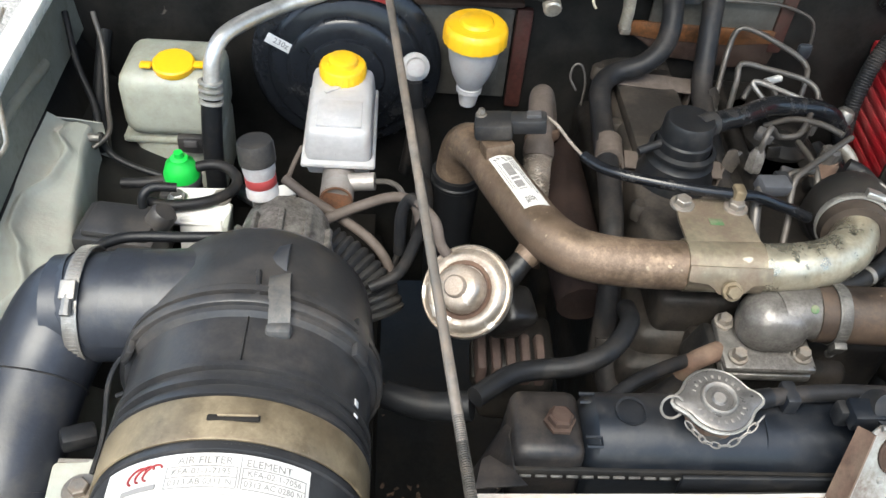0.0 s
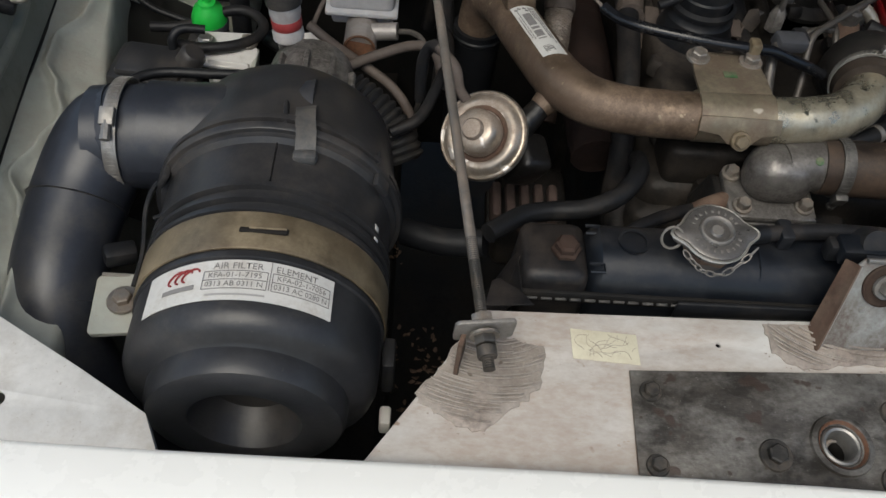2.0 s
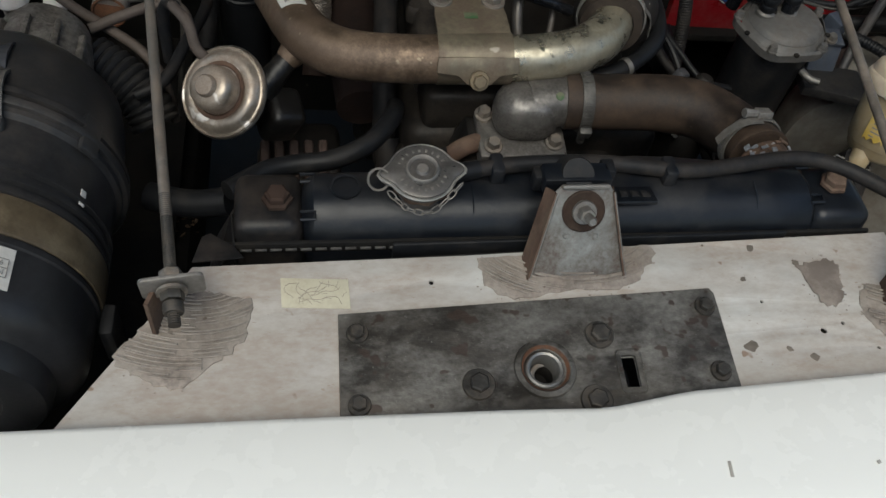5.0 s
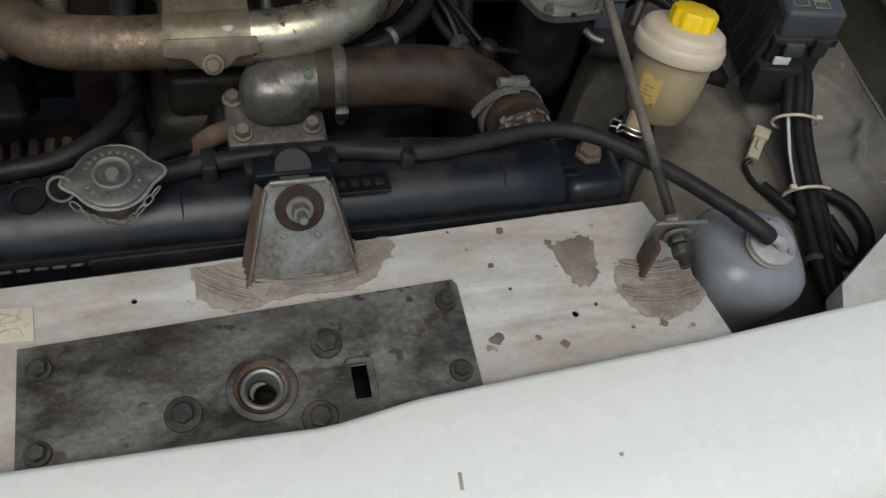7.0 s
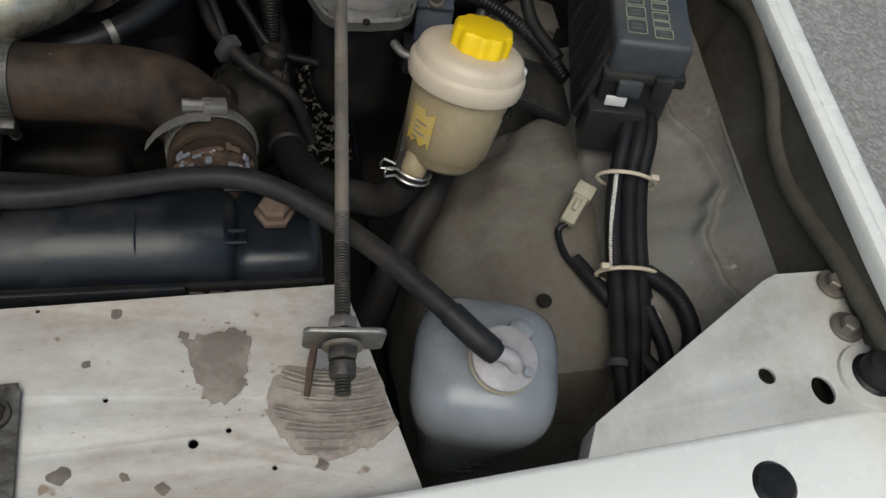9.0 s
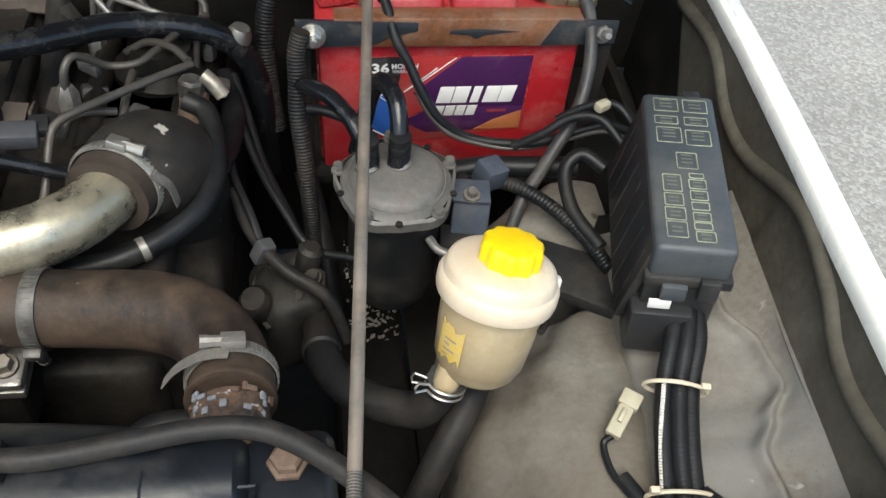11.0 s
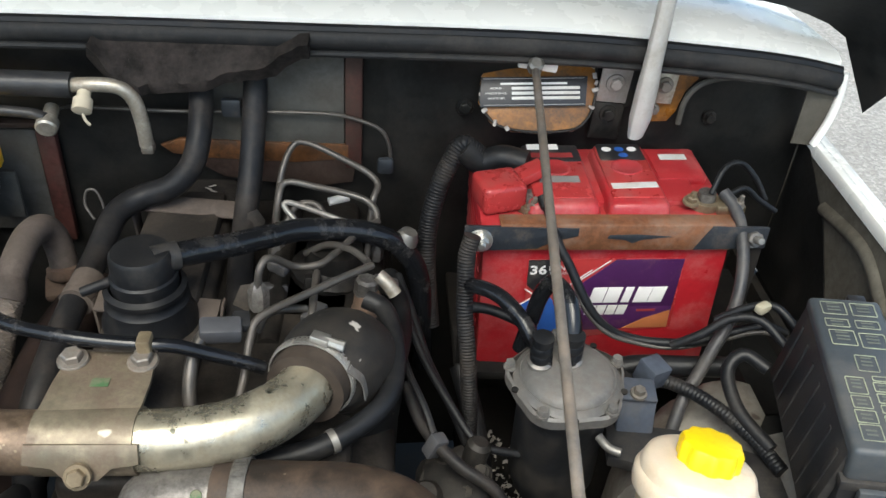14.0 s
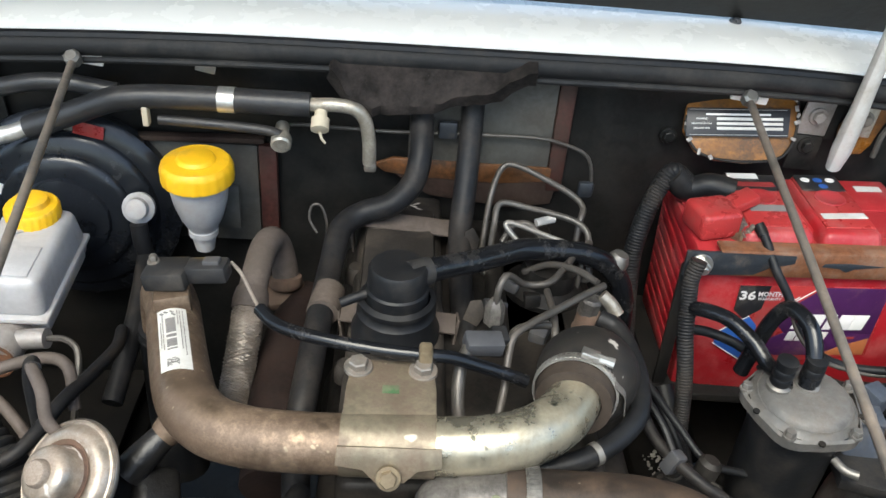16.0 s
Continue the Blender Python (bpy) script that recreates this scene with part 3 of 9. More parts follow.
def braid(pts, r, strands=11, turns=3.2, wire=0.0011):
    """A woven sleeve: wires wound both ways round a line, each a mesh of its own."""
    wires = []
    line = spline(pts, 10)
    n = len(line)
    for way in (1, -1):
        for s in range(strands):
            run = []
            for i, p in enumerate(line):
                t = (line[min(i + 1, n - 1)] - line[max(i - 1, 0)]).normalized()
                x = Vector((1, 0, 0))
                x = (x - t * x.dot(t)).normalized()
                y = t.cross(x)
                a = way * 2 * math.pi * turns * i / (n - 1) + 2 * math.pi * s / strands
                k = r + 0.0006 * math.sin(a * 5.5 + way)
                run.append(p + (x * math.cos(a) + y * math.sin(a)) * k)
            wires.append(tube(run, wire, 5, 1, smooth=False))
    return wires


def ribbon(pts, width, th=0.0009, n=6):
    """A thin metal strip along points, width a vector across it."""
    w = Vector(width) * 0.5
    return thicken(loft([[p - w, p, p + w] for p in spline(pts, n)]), th)

# ---- ground and car body ----
bm = bmesh.new()
bmesh.ops.create_grid(bm, x_segments=2, y_segments=2, size=400)
tagged(new("ground", finish("ground", bm, "ground", Vector())), "grey stone chippings on the ground beside the car", "ground", kind="structure")

CX = 0.35          # middle of the car
body = holder("car_body", (CX, 0.6, 0.3), "white car body round an open engine bay", "car body", kind="structure")


def nose_edge(x):
    """The rear lip of the nose panel: its y at x, with the small dent."""
    pts = [(-0.45, 0.178), (-0.14, 0.171), (0.2, 0.168), (0.32, 0.166), (0.39, 0.1635), (0.42, 0.168), (0.455, 0.1735), (0.68, 0.184), (0.85, 0.197), (1.01, 0.209), (1.15, 0.219)]
    for (x0, y0), (x1, y1) in zip(pts, pts[1:]):
        if x <= x1:
            f = (x - x0) / (x1 - x0)
            return y0 + (y1 - y0) * f
    return pts[-1][1]


rows = []
for i in range(97):
    x = -0.40 + 1.5 * i / 96
    e = nose_edge(x)
    edge_fall = max(0, abs(x - CX) - 0.62) ** 2 * 1.2
    rows.append([(x, e + dy, z - edge_fall) for dy, z in ((-0.001, 0.938), (0.0, 0.9535), (-0.0015, 0.9552), (-0.004, 0.956), (-0.03, 0.9565), (-0.075, 0.954), (-0.105, 0.945), (-0.13, 0.925), (-0.147, 0.885), (-0.155, 0.80), (-0.158, 0.62), (-0.15, 0.40))])
part("nose_panel", thicken(loft(rows), -0.0015), "white", body, "glossy white painted nose panel with a dented rear lip")

# radiator support panel: top sheet with a rear flange
top_out = [(0.086, 0.302), (0.30, 0.306), (0.50, 0.313), (0.680, 0.319), (0.690, 0.285), (0.700, 0.245), (0.713, 0.195), (0.722, 0.15), (-0.02, 0.15), (0.0, 0.178), (0.046, 0.243)]
holes = [circle(x, y, r, 14) for x, y, r in ((0.591, 0.228, 0.0035), (0.634, 0.211, 0.0022), (0.610, 0.234, 0.0024), (0.271, 0.283, 0.0028), (0.545, 0.256, 0.0022), (0.507, 0.311, 0.002), (0.350, 0.2035, 0.018))] + [rounded(0.4105, 0.184, 0.4255, 0.2135, 0.002)]


def panel_z(y):
    return 0.9425 + (y - 0.2) * 0.115


def on_panel(bm):
    for v in bm.verts:
        v.co.z += panel_z(v.co.y)
    return bm


support = part("support_panel", on_panel(sheet(top_out, holes, 0.003, bevel=0.0008)), "panel", body, "off-white radiator support panel, dusty and stained")
rows = []
for i in range(25):
    f = i / 24
    x, y = 0.086 + 0.594 * f, 0.302 + 0.017 * f
    rows.append([(x, y, panel_z(y) - 0.0005), (x, y + 0.001, panel_z(y) - 0.006), (x, y + 0.001, 0.90)])
part("rear_flange", thicken(loft(rows), 0.0012), "dark", body)
for sx, pts in ((1, [(0.690, 0.285), (0.713, 0.195), (0.722, 0.15)]), (-1, [(0.086, 0.302), (0.046, 0.243), (0.0, 0.178), (-0.02, 0.15)])):
    rows = [[(x, y, panel_z(y) - 0.002), (x + sx * 0.003, y, panel_z(y) - 0.02), (x + sx * 0.004, y, 0.80)] for x, y in pts]
    part("side_flange", thicken(loft(rows), 0.0012), "panel", body)
# chipped paint flakes
rng = random.Random(5)
for x, y, s in ((0.524, 0.216, 0.006), (0.549, 0.307, 0.004), (0.534, 0.277, 0.003), (0.586, 0.291, 0.004), (0.575, 0.205, 0.004), (0.66, 0.21, 0.004), (0.556, 0.213, 0.003)):
    ring = [(x + s * rng.uniform(0.6, 1.15) * math.cos(a * 0.698), y + s * rng.uniform(0.5, 0.95) * math.sin(a * 0.698), 0) for a in range(9)]
    ring = [(p.x, p.y) for p in spline(ring + ring[:1], 4)[:-1]]
    bmf = on_panel(sheet(ring, (), 0.0005, bevel=0.0001))
    for v in bmf.verts:
        v.co.z += 0.0006
    part("paint_chip", bmf, "chip", body)


def smear(name, ring, seed, parent, label, ridges=30, material="sealant", thick=0.0022):
    """Brushed-on sealant: an uneven patch with curved brush ridges."""
    r2 = random.Random(seed)
    pts = spline([(x, y, 0) for x, y in ring] + [(ring[0][0], ring[0][1], 0)], 6)[:-1]
    pts = [(p.x + r2.uniform(-0.0018, 0.0018), p.y + r2.uniform(-0.0018, 0.0018)) for p in pts]
    bmx = sheet(pts, (), thick, bevel=thick * 0.35)
    cx, cy = sum(p[0] for p in pts) / len(pts), sum(p[1] for p in pts) / len(pts)

    def inside(x, y, poly=pts):
        c = False
        for (x0, y0), (x1, y1) in zip(poly, poly[1:] + poly[:1]):
            if (y0 > y) != (y1 > y) and x < (x1 - x0) * (y - y0) / (y1 - y0) + x0:
                c = not c
        return c
    ox, oy = cx + 0.01, cy + 0.06
    for i in range(ridges):
        rad = 0.018 + 0.09 * i / ridges + r2.uniform(-0.001, 0.001)
        run = []
        for k in range(60):
            a = math.pi * (0.9 + 1.2 * k / 59)
            x, y = ox + rad * 1.25 * math.cos(a), oy + rad * math.sin(a) * 0.95
            if inside(x, y) and r2.random() > 0.09:
                run.append((x, y, 0.0022))
            else:
                if len(run) > 3:
                    tube(run, 0.0008, 5, 1, bmx, smooth=False)
                run = []
        if len(run) > 3:
            tube(run, 0.0008, 5, 1, bmx, smooth=False)
    for k in range(36):
        p, q = pts[r2.randrange(len(pts))], abs(r2.gauss(0.0, 0.0055))
        ang = r2.uniform(0, 6.28)
        s = r2.uniform(0.0004, 0.0014)
        x, y = p[0] + q * math.cos(ang), p[1] + q * math.sin(ang)
        if not all(inside(x + dx, y + dy, top_out) for dx in (-0.004, 0.004) for dy in (-0.003, 0.003)):
            continue
        ring = [bmx.verts.new((x + s * r2.uniform(0.5, 1.6) * math.cos(j), y + s * r2.uniform(0.4, 1.0) * math.sin(j), 0.0006)) for j in (0, 1.05, 2.1, 3.14, 4.2, 5.2)]
        bmx.faces.new(ring)
    for v in bmx.verts:
        v.co.z += panel_z(v.co.y) + 0.0013
    return part(name, bmx, material, parent, label)


smear("sealant_patch", [(0.132, 0.272), (0.125, 0.24), (0.105, 0.222), (0.08, 0.204), (0.052, 0.214), (0.035, 0.230), (0.052, 0.25), (0.07, 0.28), (0.10, 0.278)], 1, body, "grey-brown brushed sealant smear")
smear("sealant_patch", [(0.703, 0.228), (0.685, 0.218), (0.657, 0.215), (0.635, 0.232), (0.632, 0.25), (0.645, 0.268), (0.67, 0.262), (0.694, 0.262)], 2, body, "grey-brown brushed sealant smear")
smear("sealant_patch", [(0.585, 0.287), (0.605, 0.292), (0.622, 0.29), (0.62, 0.268), (0.615, 0.252), (0.60, 0.25), (0.592, 0.268)], 3, body, "flat brown stain", 0, "stain", 0.0006)
smear("sealant_patch", [(0.312, 0.304), (0.315, 0.28), (0.335, 0.267), (0.38, 0.272), (0.43, 0.274), (0.45, 0.29), (0.462, 0.308), (0.43, 0.309), (0.36, 0.3055)], 4, body, "grey-brown brushed sealant smear")
bm = on_panel(sheet([(0.153, 0.290), (0.205, 0.287), (0.206, 0.262), (0.154, 0.265)], (), 0.0008, bevel=0.0002))
for v in bm.verts:
    v.co.z += 0.0009
part("old_sticker", bm, "oldsticker", body, "cracked cream sticker with worn print")
rr = random.Random(9)
bm = bmesh.new()
for i in range(15):
    x, y, a = rr.uniform(0.156, 0.204), rr.uniform(0.2665, 0.2865), rr.choice((0.2, 1.3, 1.9, 2.6)) + rr.uniform(-0.4, 0.4)
    run = []
    for k in range(9):
        if not (0.1550 < x < 0.2045 and 0.2655 < y < 0.2868):
            break
        run.append((x, y, panel_z(y) + 0.0010))
        a += rr.uniform(-0.7, 0.7)
        x, y = x + 0.0032 * math.cos(a), y + 0.0026 * math.sin(a)
    if len(run) > 2:
        tube(run, 0.00022, 4, 1, bm, smooth=False)
part("sticker_crack", bm, "sealant", body)


# headlamp brackets, one each side, with bolts and buffers
def headlamp_bracket(s, out, cuts, bolts, buffer):
    def mx(p):
        return (CX + s * (p[0] - CX), p[1])
    ring = [mx(p) for p in out]
    hs = [[mx(q) for q in circle(x, y, r, 18, sy)] for x, y, r, sy in cuts]
    if s < 0:
        ring = ring[::-1]
        hs = [h[::-1] for h in hs]
    br = part("headlamp_bracket", sheet(ring, hs, 0.003, pose(0, 0, 0.9545)), "bracket_white", body, "dirty white triangular headlamp bracket")
    edge = [mx(p) for p in out[1:6]]
    rows = [[(x, y, 0.953), (x, y + 0.001, 0.945), (x, y + 0.001, 0.928)] for x, y in edge]
    part("bracket_flange", thicken(loft(rows), 0.0012), "bracket_white", br)
    for x, y in bolts:
        px, py = mx((x, y))
        part("bolt", hexbolt((px, py, 0.956), (0, 0, 1), 0.0065, 0.0115), "bolt", br)
    px, py = mx(buffer)
    part("rubber_buffer", lathe([(0.016, 0), (0.017, 0.003), (0.013, 0.006), (0.0135, 0.014), (0.011, 0.019), (0, 0.02)], pose(px, py, 0.9545), 24), "rubber", br)
    part("buffer_collar", lathe([(0.024, 0), (0.023, 0.003), (0.016, 0.0045), (0.016, 0)], pose(px, py, 0.9542), 24), "bracket_white", br)
    return br


OUT = [(0.816, 0.16), (0.810, 0.192), (0.822, 0.216), (0.972, 0.308), (0.984, 0.313), (1.022, 0.314), (1.045, 0.305), (1.06, 0.16)]
headlamp_bracket(1, OUT, [(0.946, 0.238, 0.0065, 1.0), (0.982, 0.225, 0.0085, 1.25)], [(1.024, 0.302), (1.019, 0.268)], (1.021, 0.231))
OUTL = [(0.845, 0.16), (0.842, 0.172), (0.855, 0.199), (0.910, 0.233), (0.984, 0.276), (1.022, 0.30), (1.045, 0.305), (1.06, 0.16)]
headlamp_bracket(-1, OUTL, [(0.958, 0.205, 0.0065, 1.0), (0.995, 0.225, 0.008, 1.2)], [(1.02, 0.28), (1.015, 0.25)], (1.03, 0.215))
part("rubber_plug", lathe([(0.0, 0.004), (0.0115, 0.0035), (0.0135, 0.001), (0.0145, 0.0), (0.0145, -0.004)], pose(0.920, 0.168, 0.9575), 28), "rubber", body, "round black rubber plug in the nose panel")
part("bolt", hexbolt((0.867, 0.147, 0.957), (0, 0, 1), 0.0060, 0.0105, 0.005), "canzinc", body, "bright flanged bolt")
part("bolt", hexbolt((-0.175, 0.120, 0.957), (0, 0, 1), 0.006, 0.0105), "steel", body)
for x, y, a, s in ((0.467, 0.112, 85, 0.012), (0.581, 0.110, 20, 0.003), (0.395, 0.160, 5, 0.011), (0.70, 0.14, 40, 0.004)):
    part("paint_scuff", box((s, 0.0025, 0.0006), pose(x, y, 0.9566 if y < 0.15 else 0.9568, 0, 0, a), 0.0002), "scuff", body)


# fenders: white rolled rail, outer skin, inner wall, ledge and pressed apron
RAIL = [(0.18, 1.024), (0.25, 1.026), (0.30, 1.0285), (0.375, 1.034), (0.50, 1.044), (0.60, 1.053), (0.75, 1.064), (0.90, 1.0705), (1.0, 1.074)]


def rail_x(y):
    for (y0, x0), (y1, x1) in zip(RAIL, RAIL[1:]):
        if y <= y1:
            return x0 + (x1 - x0) * (y - y0) / (y1 - y0)
    return RAIL[-1][1]


def along(pts, y):
    """Smoothly reads x at y from (y, x) pairs."""
    if y <= pts[0][0]:
        return pts[0][1]
    for (y0, x0), (y1, x1) in zip(pts, pts[1:]):
        if y <= y1:
            f = (y - y0) / (y1 - y0)
            f = f * f * (3 - 2 * f)
            return x0 + (x1 - x0) * f
    return pts[-1][1]


def side(s, off, bead_pts, ridge, foot_z, ridge_z, reach, y0, y1, wall_mat, apron_mat, edge):
    """One fender with its rail, inner wall with a wandering bead, and pressed apron with a curved ridge."""
    def P(x, y, z):
        return (CX + s * (x + off - CX), y, z)
    n = 86
    rows, inner, apron = [], [], []
    for i in range(n + 1):
        y = 0.16 + 0.86 * i / n
        x = rail_x(y)
        rows.append([P(x + dx, y, z) for dx, z in ((0.002, 0.985), (0.0, 0.997), (0.0015, 1.0), (0.005, 1.0015), (0.009, 1.0005), (0.0105, 0.9988), (0.0125, 1.0), (0.019, 1.0005), (0.0235, 0.998), (0.0268, 0.990), (0.0295, 0.975), (0.034, 0.94), (0.044, 0.86), (0.050, 0.70), (0.050, 0.45))])
        col = []
        for k in range(9):
            f = k / 8
            low = foot_z if y < 0.60 or s < 0 else 0.80
            col.append(P(x + 0.004 - 0.006 * f * f, y, 0.992 + (low - 0.992) * f))
        inner.append(col)
    part("fender", thicken(loft(rows), -0.001), "white", body, "white painted fender with a rolled top rail")
    part("fender_inner_wall", thicken(loft(inner), 0.001), wall_mat, body, "dusty inside of the fender with a wandering pressed bead")
    if s > 0:
        part("wall_end", thicken(loft([[P(rail_x(y) + 0.0005 - 0.006 * f * f, y, 0.990 - 0.19 * f) for f, y in [(q, 1.0 - (1.0 - along([(0.0, 0.972), (0.26, 0.892), (0.5, 0.847), (1.0, 0.765)], q)) * k) for q in (0, 0.13, 0.26, 0.38, 0.5, 0.75, 1.0)]] for k in (1.0, 0.66, 0.33, 0.0)]), 0.001), "firewall", body, "black rear end of the wing wall")
    part("pressed_bead", tube([P(rail_x(y) + 0.0035, y, z) for y, z in bead_pts], 0.0085, 12, 8), wall_mat, body)
    for i in range(101):
        y = y0 + (y1 - y0) * i / 100
        xw = rail_x(y) - 0.002
        d = along(ridge, y)
        ledge = along(reach, y)
        row = []
        qs = [d * k / 16 for k in range(16)] + [d + 0.014 * k / 14 for k in range(15)] + [d + 0.014 + (ledge - d - 0.014) * k / 10 for k in range(1, 11)]
        for q in qs:
            step = 0.5 + 0.5 * math.tanh((q - d) / 0.005)
            bead = math.exp(-((q - d - 0.002) / 0.0065) ** 2)
            z = foot_z - (foot_z - ridge_z) * min(q / d, 1.0) + (0.007 * step + 0.0125 * bead) * min(1.0, max(0.0, (y1 - y) / 0.05)) - 0.30 * max(0, q - d - 0.012)
            row.append(P(xw - q, y, z))
        for dq, dz in ((0.003, 0.004), (0.005, 0.012), (0.006, 0.04), (0.010, 0.12)):
            row.append(P(xw - ledge - dq, y, row[40][2] - dz))
        apron.append(row)
    part("inner_wing", thicken(loft(apron), 0.001), apron_mat, body, "dusty grey pressed inner wing panel with a curved ridge")
    part("wing_seam", tube([P(rail_x(y) - 0.003, y, foot_z - 0.002) for y in [y0 + (y1 - y0) * i / 20 for i in range(21)]], 0.0022, 6, 2), edge, body)


side(1, 0.0, [(0.24, 0.974), (0.30, 0.966), (0.327, 0.960), (0.354, 0.953), (0.401, 0.944), (0.442, 0.949), (0.485, 0.968), (0.56, 0.976), (0.663, 0.938), (0.731, 0.936), (0.802, 0.962), (0.904, 0.950)],
     [(0.26, 0.036), (0.30, 0.020), (0.328, 0.026), (0.354, 0.037), (0.394, 0.042), (0.421, 0.028), (0.451, 0.008), (0.488, 0.014), (0.531, 0.039), (0.60, 0.048), (0.66, 0.020), (0.74, 0.042), (0.85, 0.02)],
     0.902, 0.870, [(0.2, 0.115), (0.95, 0.115)], 0.18, 0.655, "brownwing", "apron", "apron")
side(-1, 0.021, [(0.30, 0.955), (0.45, 0.965), (0.60, 0.948), (0.72, 0.960), (0.86, 0.94)],
     [(0.38, 0.042), (0.42, 0.030), (0.46, 0.012), (0.50, 0.028), (0.54, 0.042), (0.58, 0.030), (0.62, 0.012), (0.66, 0.012), (0.70, 0.034), (0.74, 0.040), (0.78, 0.022)],
     0.908, 0.893, [(0.3, 0.085), (0.55, 0.075), (0.70, 0.058), (0.81, 0.046)], 0.18, 0.815, "wingwall", "wingpale", "rubber")

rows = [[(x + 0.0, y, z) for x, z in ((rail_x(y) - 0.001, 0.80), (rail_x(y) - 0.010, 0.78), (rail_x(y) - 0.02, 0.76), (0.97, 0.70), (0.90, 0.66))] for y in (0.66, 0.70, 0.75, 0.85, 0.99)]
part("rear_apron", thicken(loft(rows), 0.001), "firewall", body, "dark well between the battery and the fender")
# added black panel: hides bright ground in the gap beside the battery
part("rear_gap_panel", thicken(loft([[(x, y, 0.792 - 0.02 * (x < 0.97)) for x in (0.935, 0.96, 0.98, 1.03, 1.073)] for y in (0.735, 0.80, 0.90, 1.0)]), 0.001), "firewall", body, "added black panel closing the gap beside the battery")
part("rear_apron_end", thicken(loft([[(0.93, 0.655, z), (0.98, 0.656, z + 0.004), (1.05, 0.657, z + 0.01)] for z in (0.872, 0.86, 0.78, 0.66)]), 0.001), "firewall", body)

# wheel arch covers beside the battery, rounded down towards the engine
def arch_panel(y0, y1, edge_pts, hump):
    rows = []
    for i in range(33):
        y = y0 + (y1 - y0) * i / 32
        row = []
        bulge = hump * math.exp(-((y - 0.43) / 0.13) ** 2) if hump > 0 else 0.010
        fall = 0.16 * max(0, 1 - i / 2.0) ** 2 + 0.05 * max(0, (i - 29) / 3.0) ** 2
        edge = along(edge_pts, y)
        for k in range(17):
            f = k / 16
            x = 0.958 - (0.958 - edge) * f
            row.append((x, y, 0.827 - fall + bulge * math.sin(math.pi * min(1, 0.12 + f * 0.85)) - 0.012 * max(0, f - 0.8) ** 2 * 25))
        for k in range(1, 7):
            a = k / 6 * 1.5
            row.append((edge - 0.040 * math.sin(a), y, 0.815 - fall - 0.07 * (1 - math.cos(a))))
        row.append((edge - 0.045, y, 0.62))
        rows.append(row)
    return part("wheel_arch", thicken(loft(rows), 0.001), "tray", body, "sandy dust-covered wheel arch panel")


arch = arch_panel(0.285, 0.600, [(0.28, 0.822), (0.379, 0.816), (0.43, 0.812), (0.466, 0.815), (0.513, 0.834), (0.554, 0.868), (0.600, 0.925)], 0.026)
arch_panel(0.625, 0.752, [(0.62, 0.83), (0.68, 0.845), (0.752, 0.90)], 0.0)
part("drain_hole", lathe([(0.0, 0.0006), (0.0058, 0.0006), (0.0062, 0.0), (0.0062, -0.002)], at((0.855, 0.363, 0.8480), (0, 0, 1)), 18), "dark", arch)
rows = []
for i in range(17):
    y = 0.50 + 0.48 * i / 16
    rows.append([(-0.255 - 0.02 * k, y, 0.80 + 0.010 * k) for k in range(7)])
part("wheel_arch", thicken(loft(rows), 0.001), "firewall", body, "black wheel arch panel")

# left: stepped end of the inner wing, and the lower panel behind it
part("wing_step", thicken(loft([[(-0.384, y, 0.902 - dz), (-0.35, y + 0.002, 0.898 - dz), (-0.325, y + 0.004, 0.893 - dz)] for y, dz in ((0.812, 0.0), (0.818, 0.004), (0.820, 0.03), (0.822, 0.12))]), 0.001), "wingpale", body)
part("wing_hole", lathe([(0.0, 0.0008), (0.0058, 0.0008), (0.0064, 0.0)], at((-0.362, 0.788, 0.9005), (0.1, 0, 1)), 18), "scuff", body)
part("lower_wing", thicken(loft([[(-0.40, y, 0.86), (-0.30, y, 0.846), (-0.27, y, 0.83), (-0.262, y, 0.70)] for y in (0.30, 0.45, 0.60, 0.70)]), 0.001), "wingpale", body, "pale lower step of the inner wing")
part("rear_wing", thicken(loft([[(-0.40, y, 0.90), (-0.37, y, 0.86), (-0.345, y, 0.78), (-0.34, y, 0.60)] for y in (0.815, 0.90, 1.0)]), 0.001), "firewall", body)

# bulkhead, cowl, seal, bonnet
bm = bmesh.new()
rows = []
for i in range(41):
    x = -0.40 + 1.476 * i / 40
    rows.append([(x, 1.005 + 0.004 * math.sin(x * 19), z) for z in (1.088, 1.05, 1.0, 0.93, 0.85, 0.70, 0.45)])
part("bulkhead", thicken(loft(rows), -0.003), "firewall", body, "black painted bulkhead, dull and dusty")
# recessed middle panel with dark red margin and waxed foot
part("recess_panel", box((0.170, 0.006, 0.135), pose(0.437, 0.998, 1.0175), 0.002), "greybody", body, "faded grey-green panel on the bulkhead")
part("panel_margin", box((0.020, 0.009, 0.15), pose(0.5325, 0.997, 1.012), 0.003), "redmargin", body, "dark red primer margin")
part("wax_band", sheet([(-0.11, 0.004), (-0.09, 0.012), (0.0, 0.010), (0.10, 0.009), (0.10, -0.006), (0.04, -0.012), (-0.06, -0.009), (-0.10, -0.004)], (), 0.006, at((0.425, 0.992, 0.9585), (0, -1, 0), (0, 0, 1)), 0.002), "waxdim", body, "orange-brown waxed seam")
part("rust_band", sheet([(-0.09, 0.012), (0.105, 0.016), (0.10, -0.018), (0.05, -0.026), (0.0, -0.020), (-0.05, -0.014)], (), 0.005, at((0.43, 0.994, 0.938), (0, -1, 0), (0, 0, 1)), 0.002), "darkrust", body)
part("plug_hole", lathe([(0.024, 0), (0.022, 0.002), (0, 0.001)], at((0.508, 0.9945, 1.088), (0, -1, 0)), 24), "dark", body)
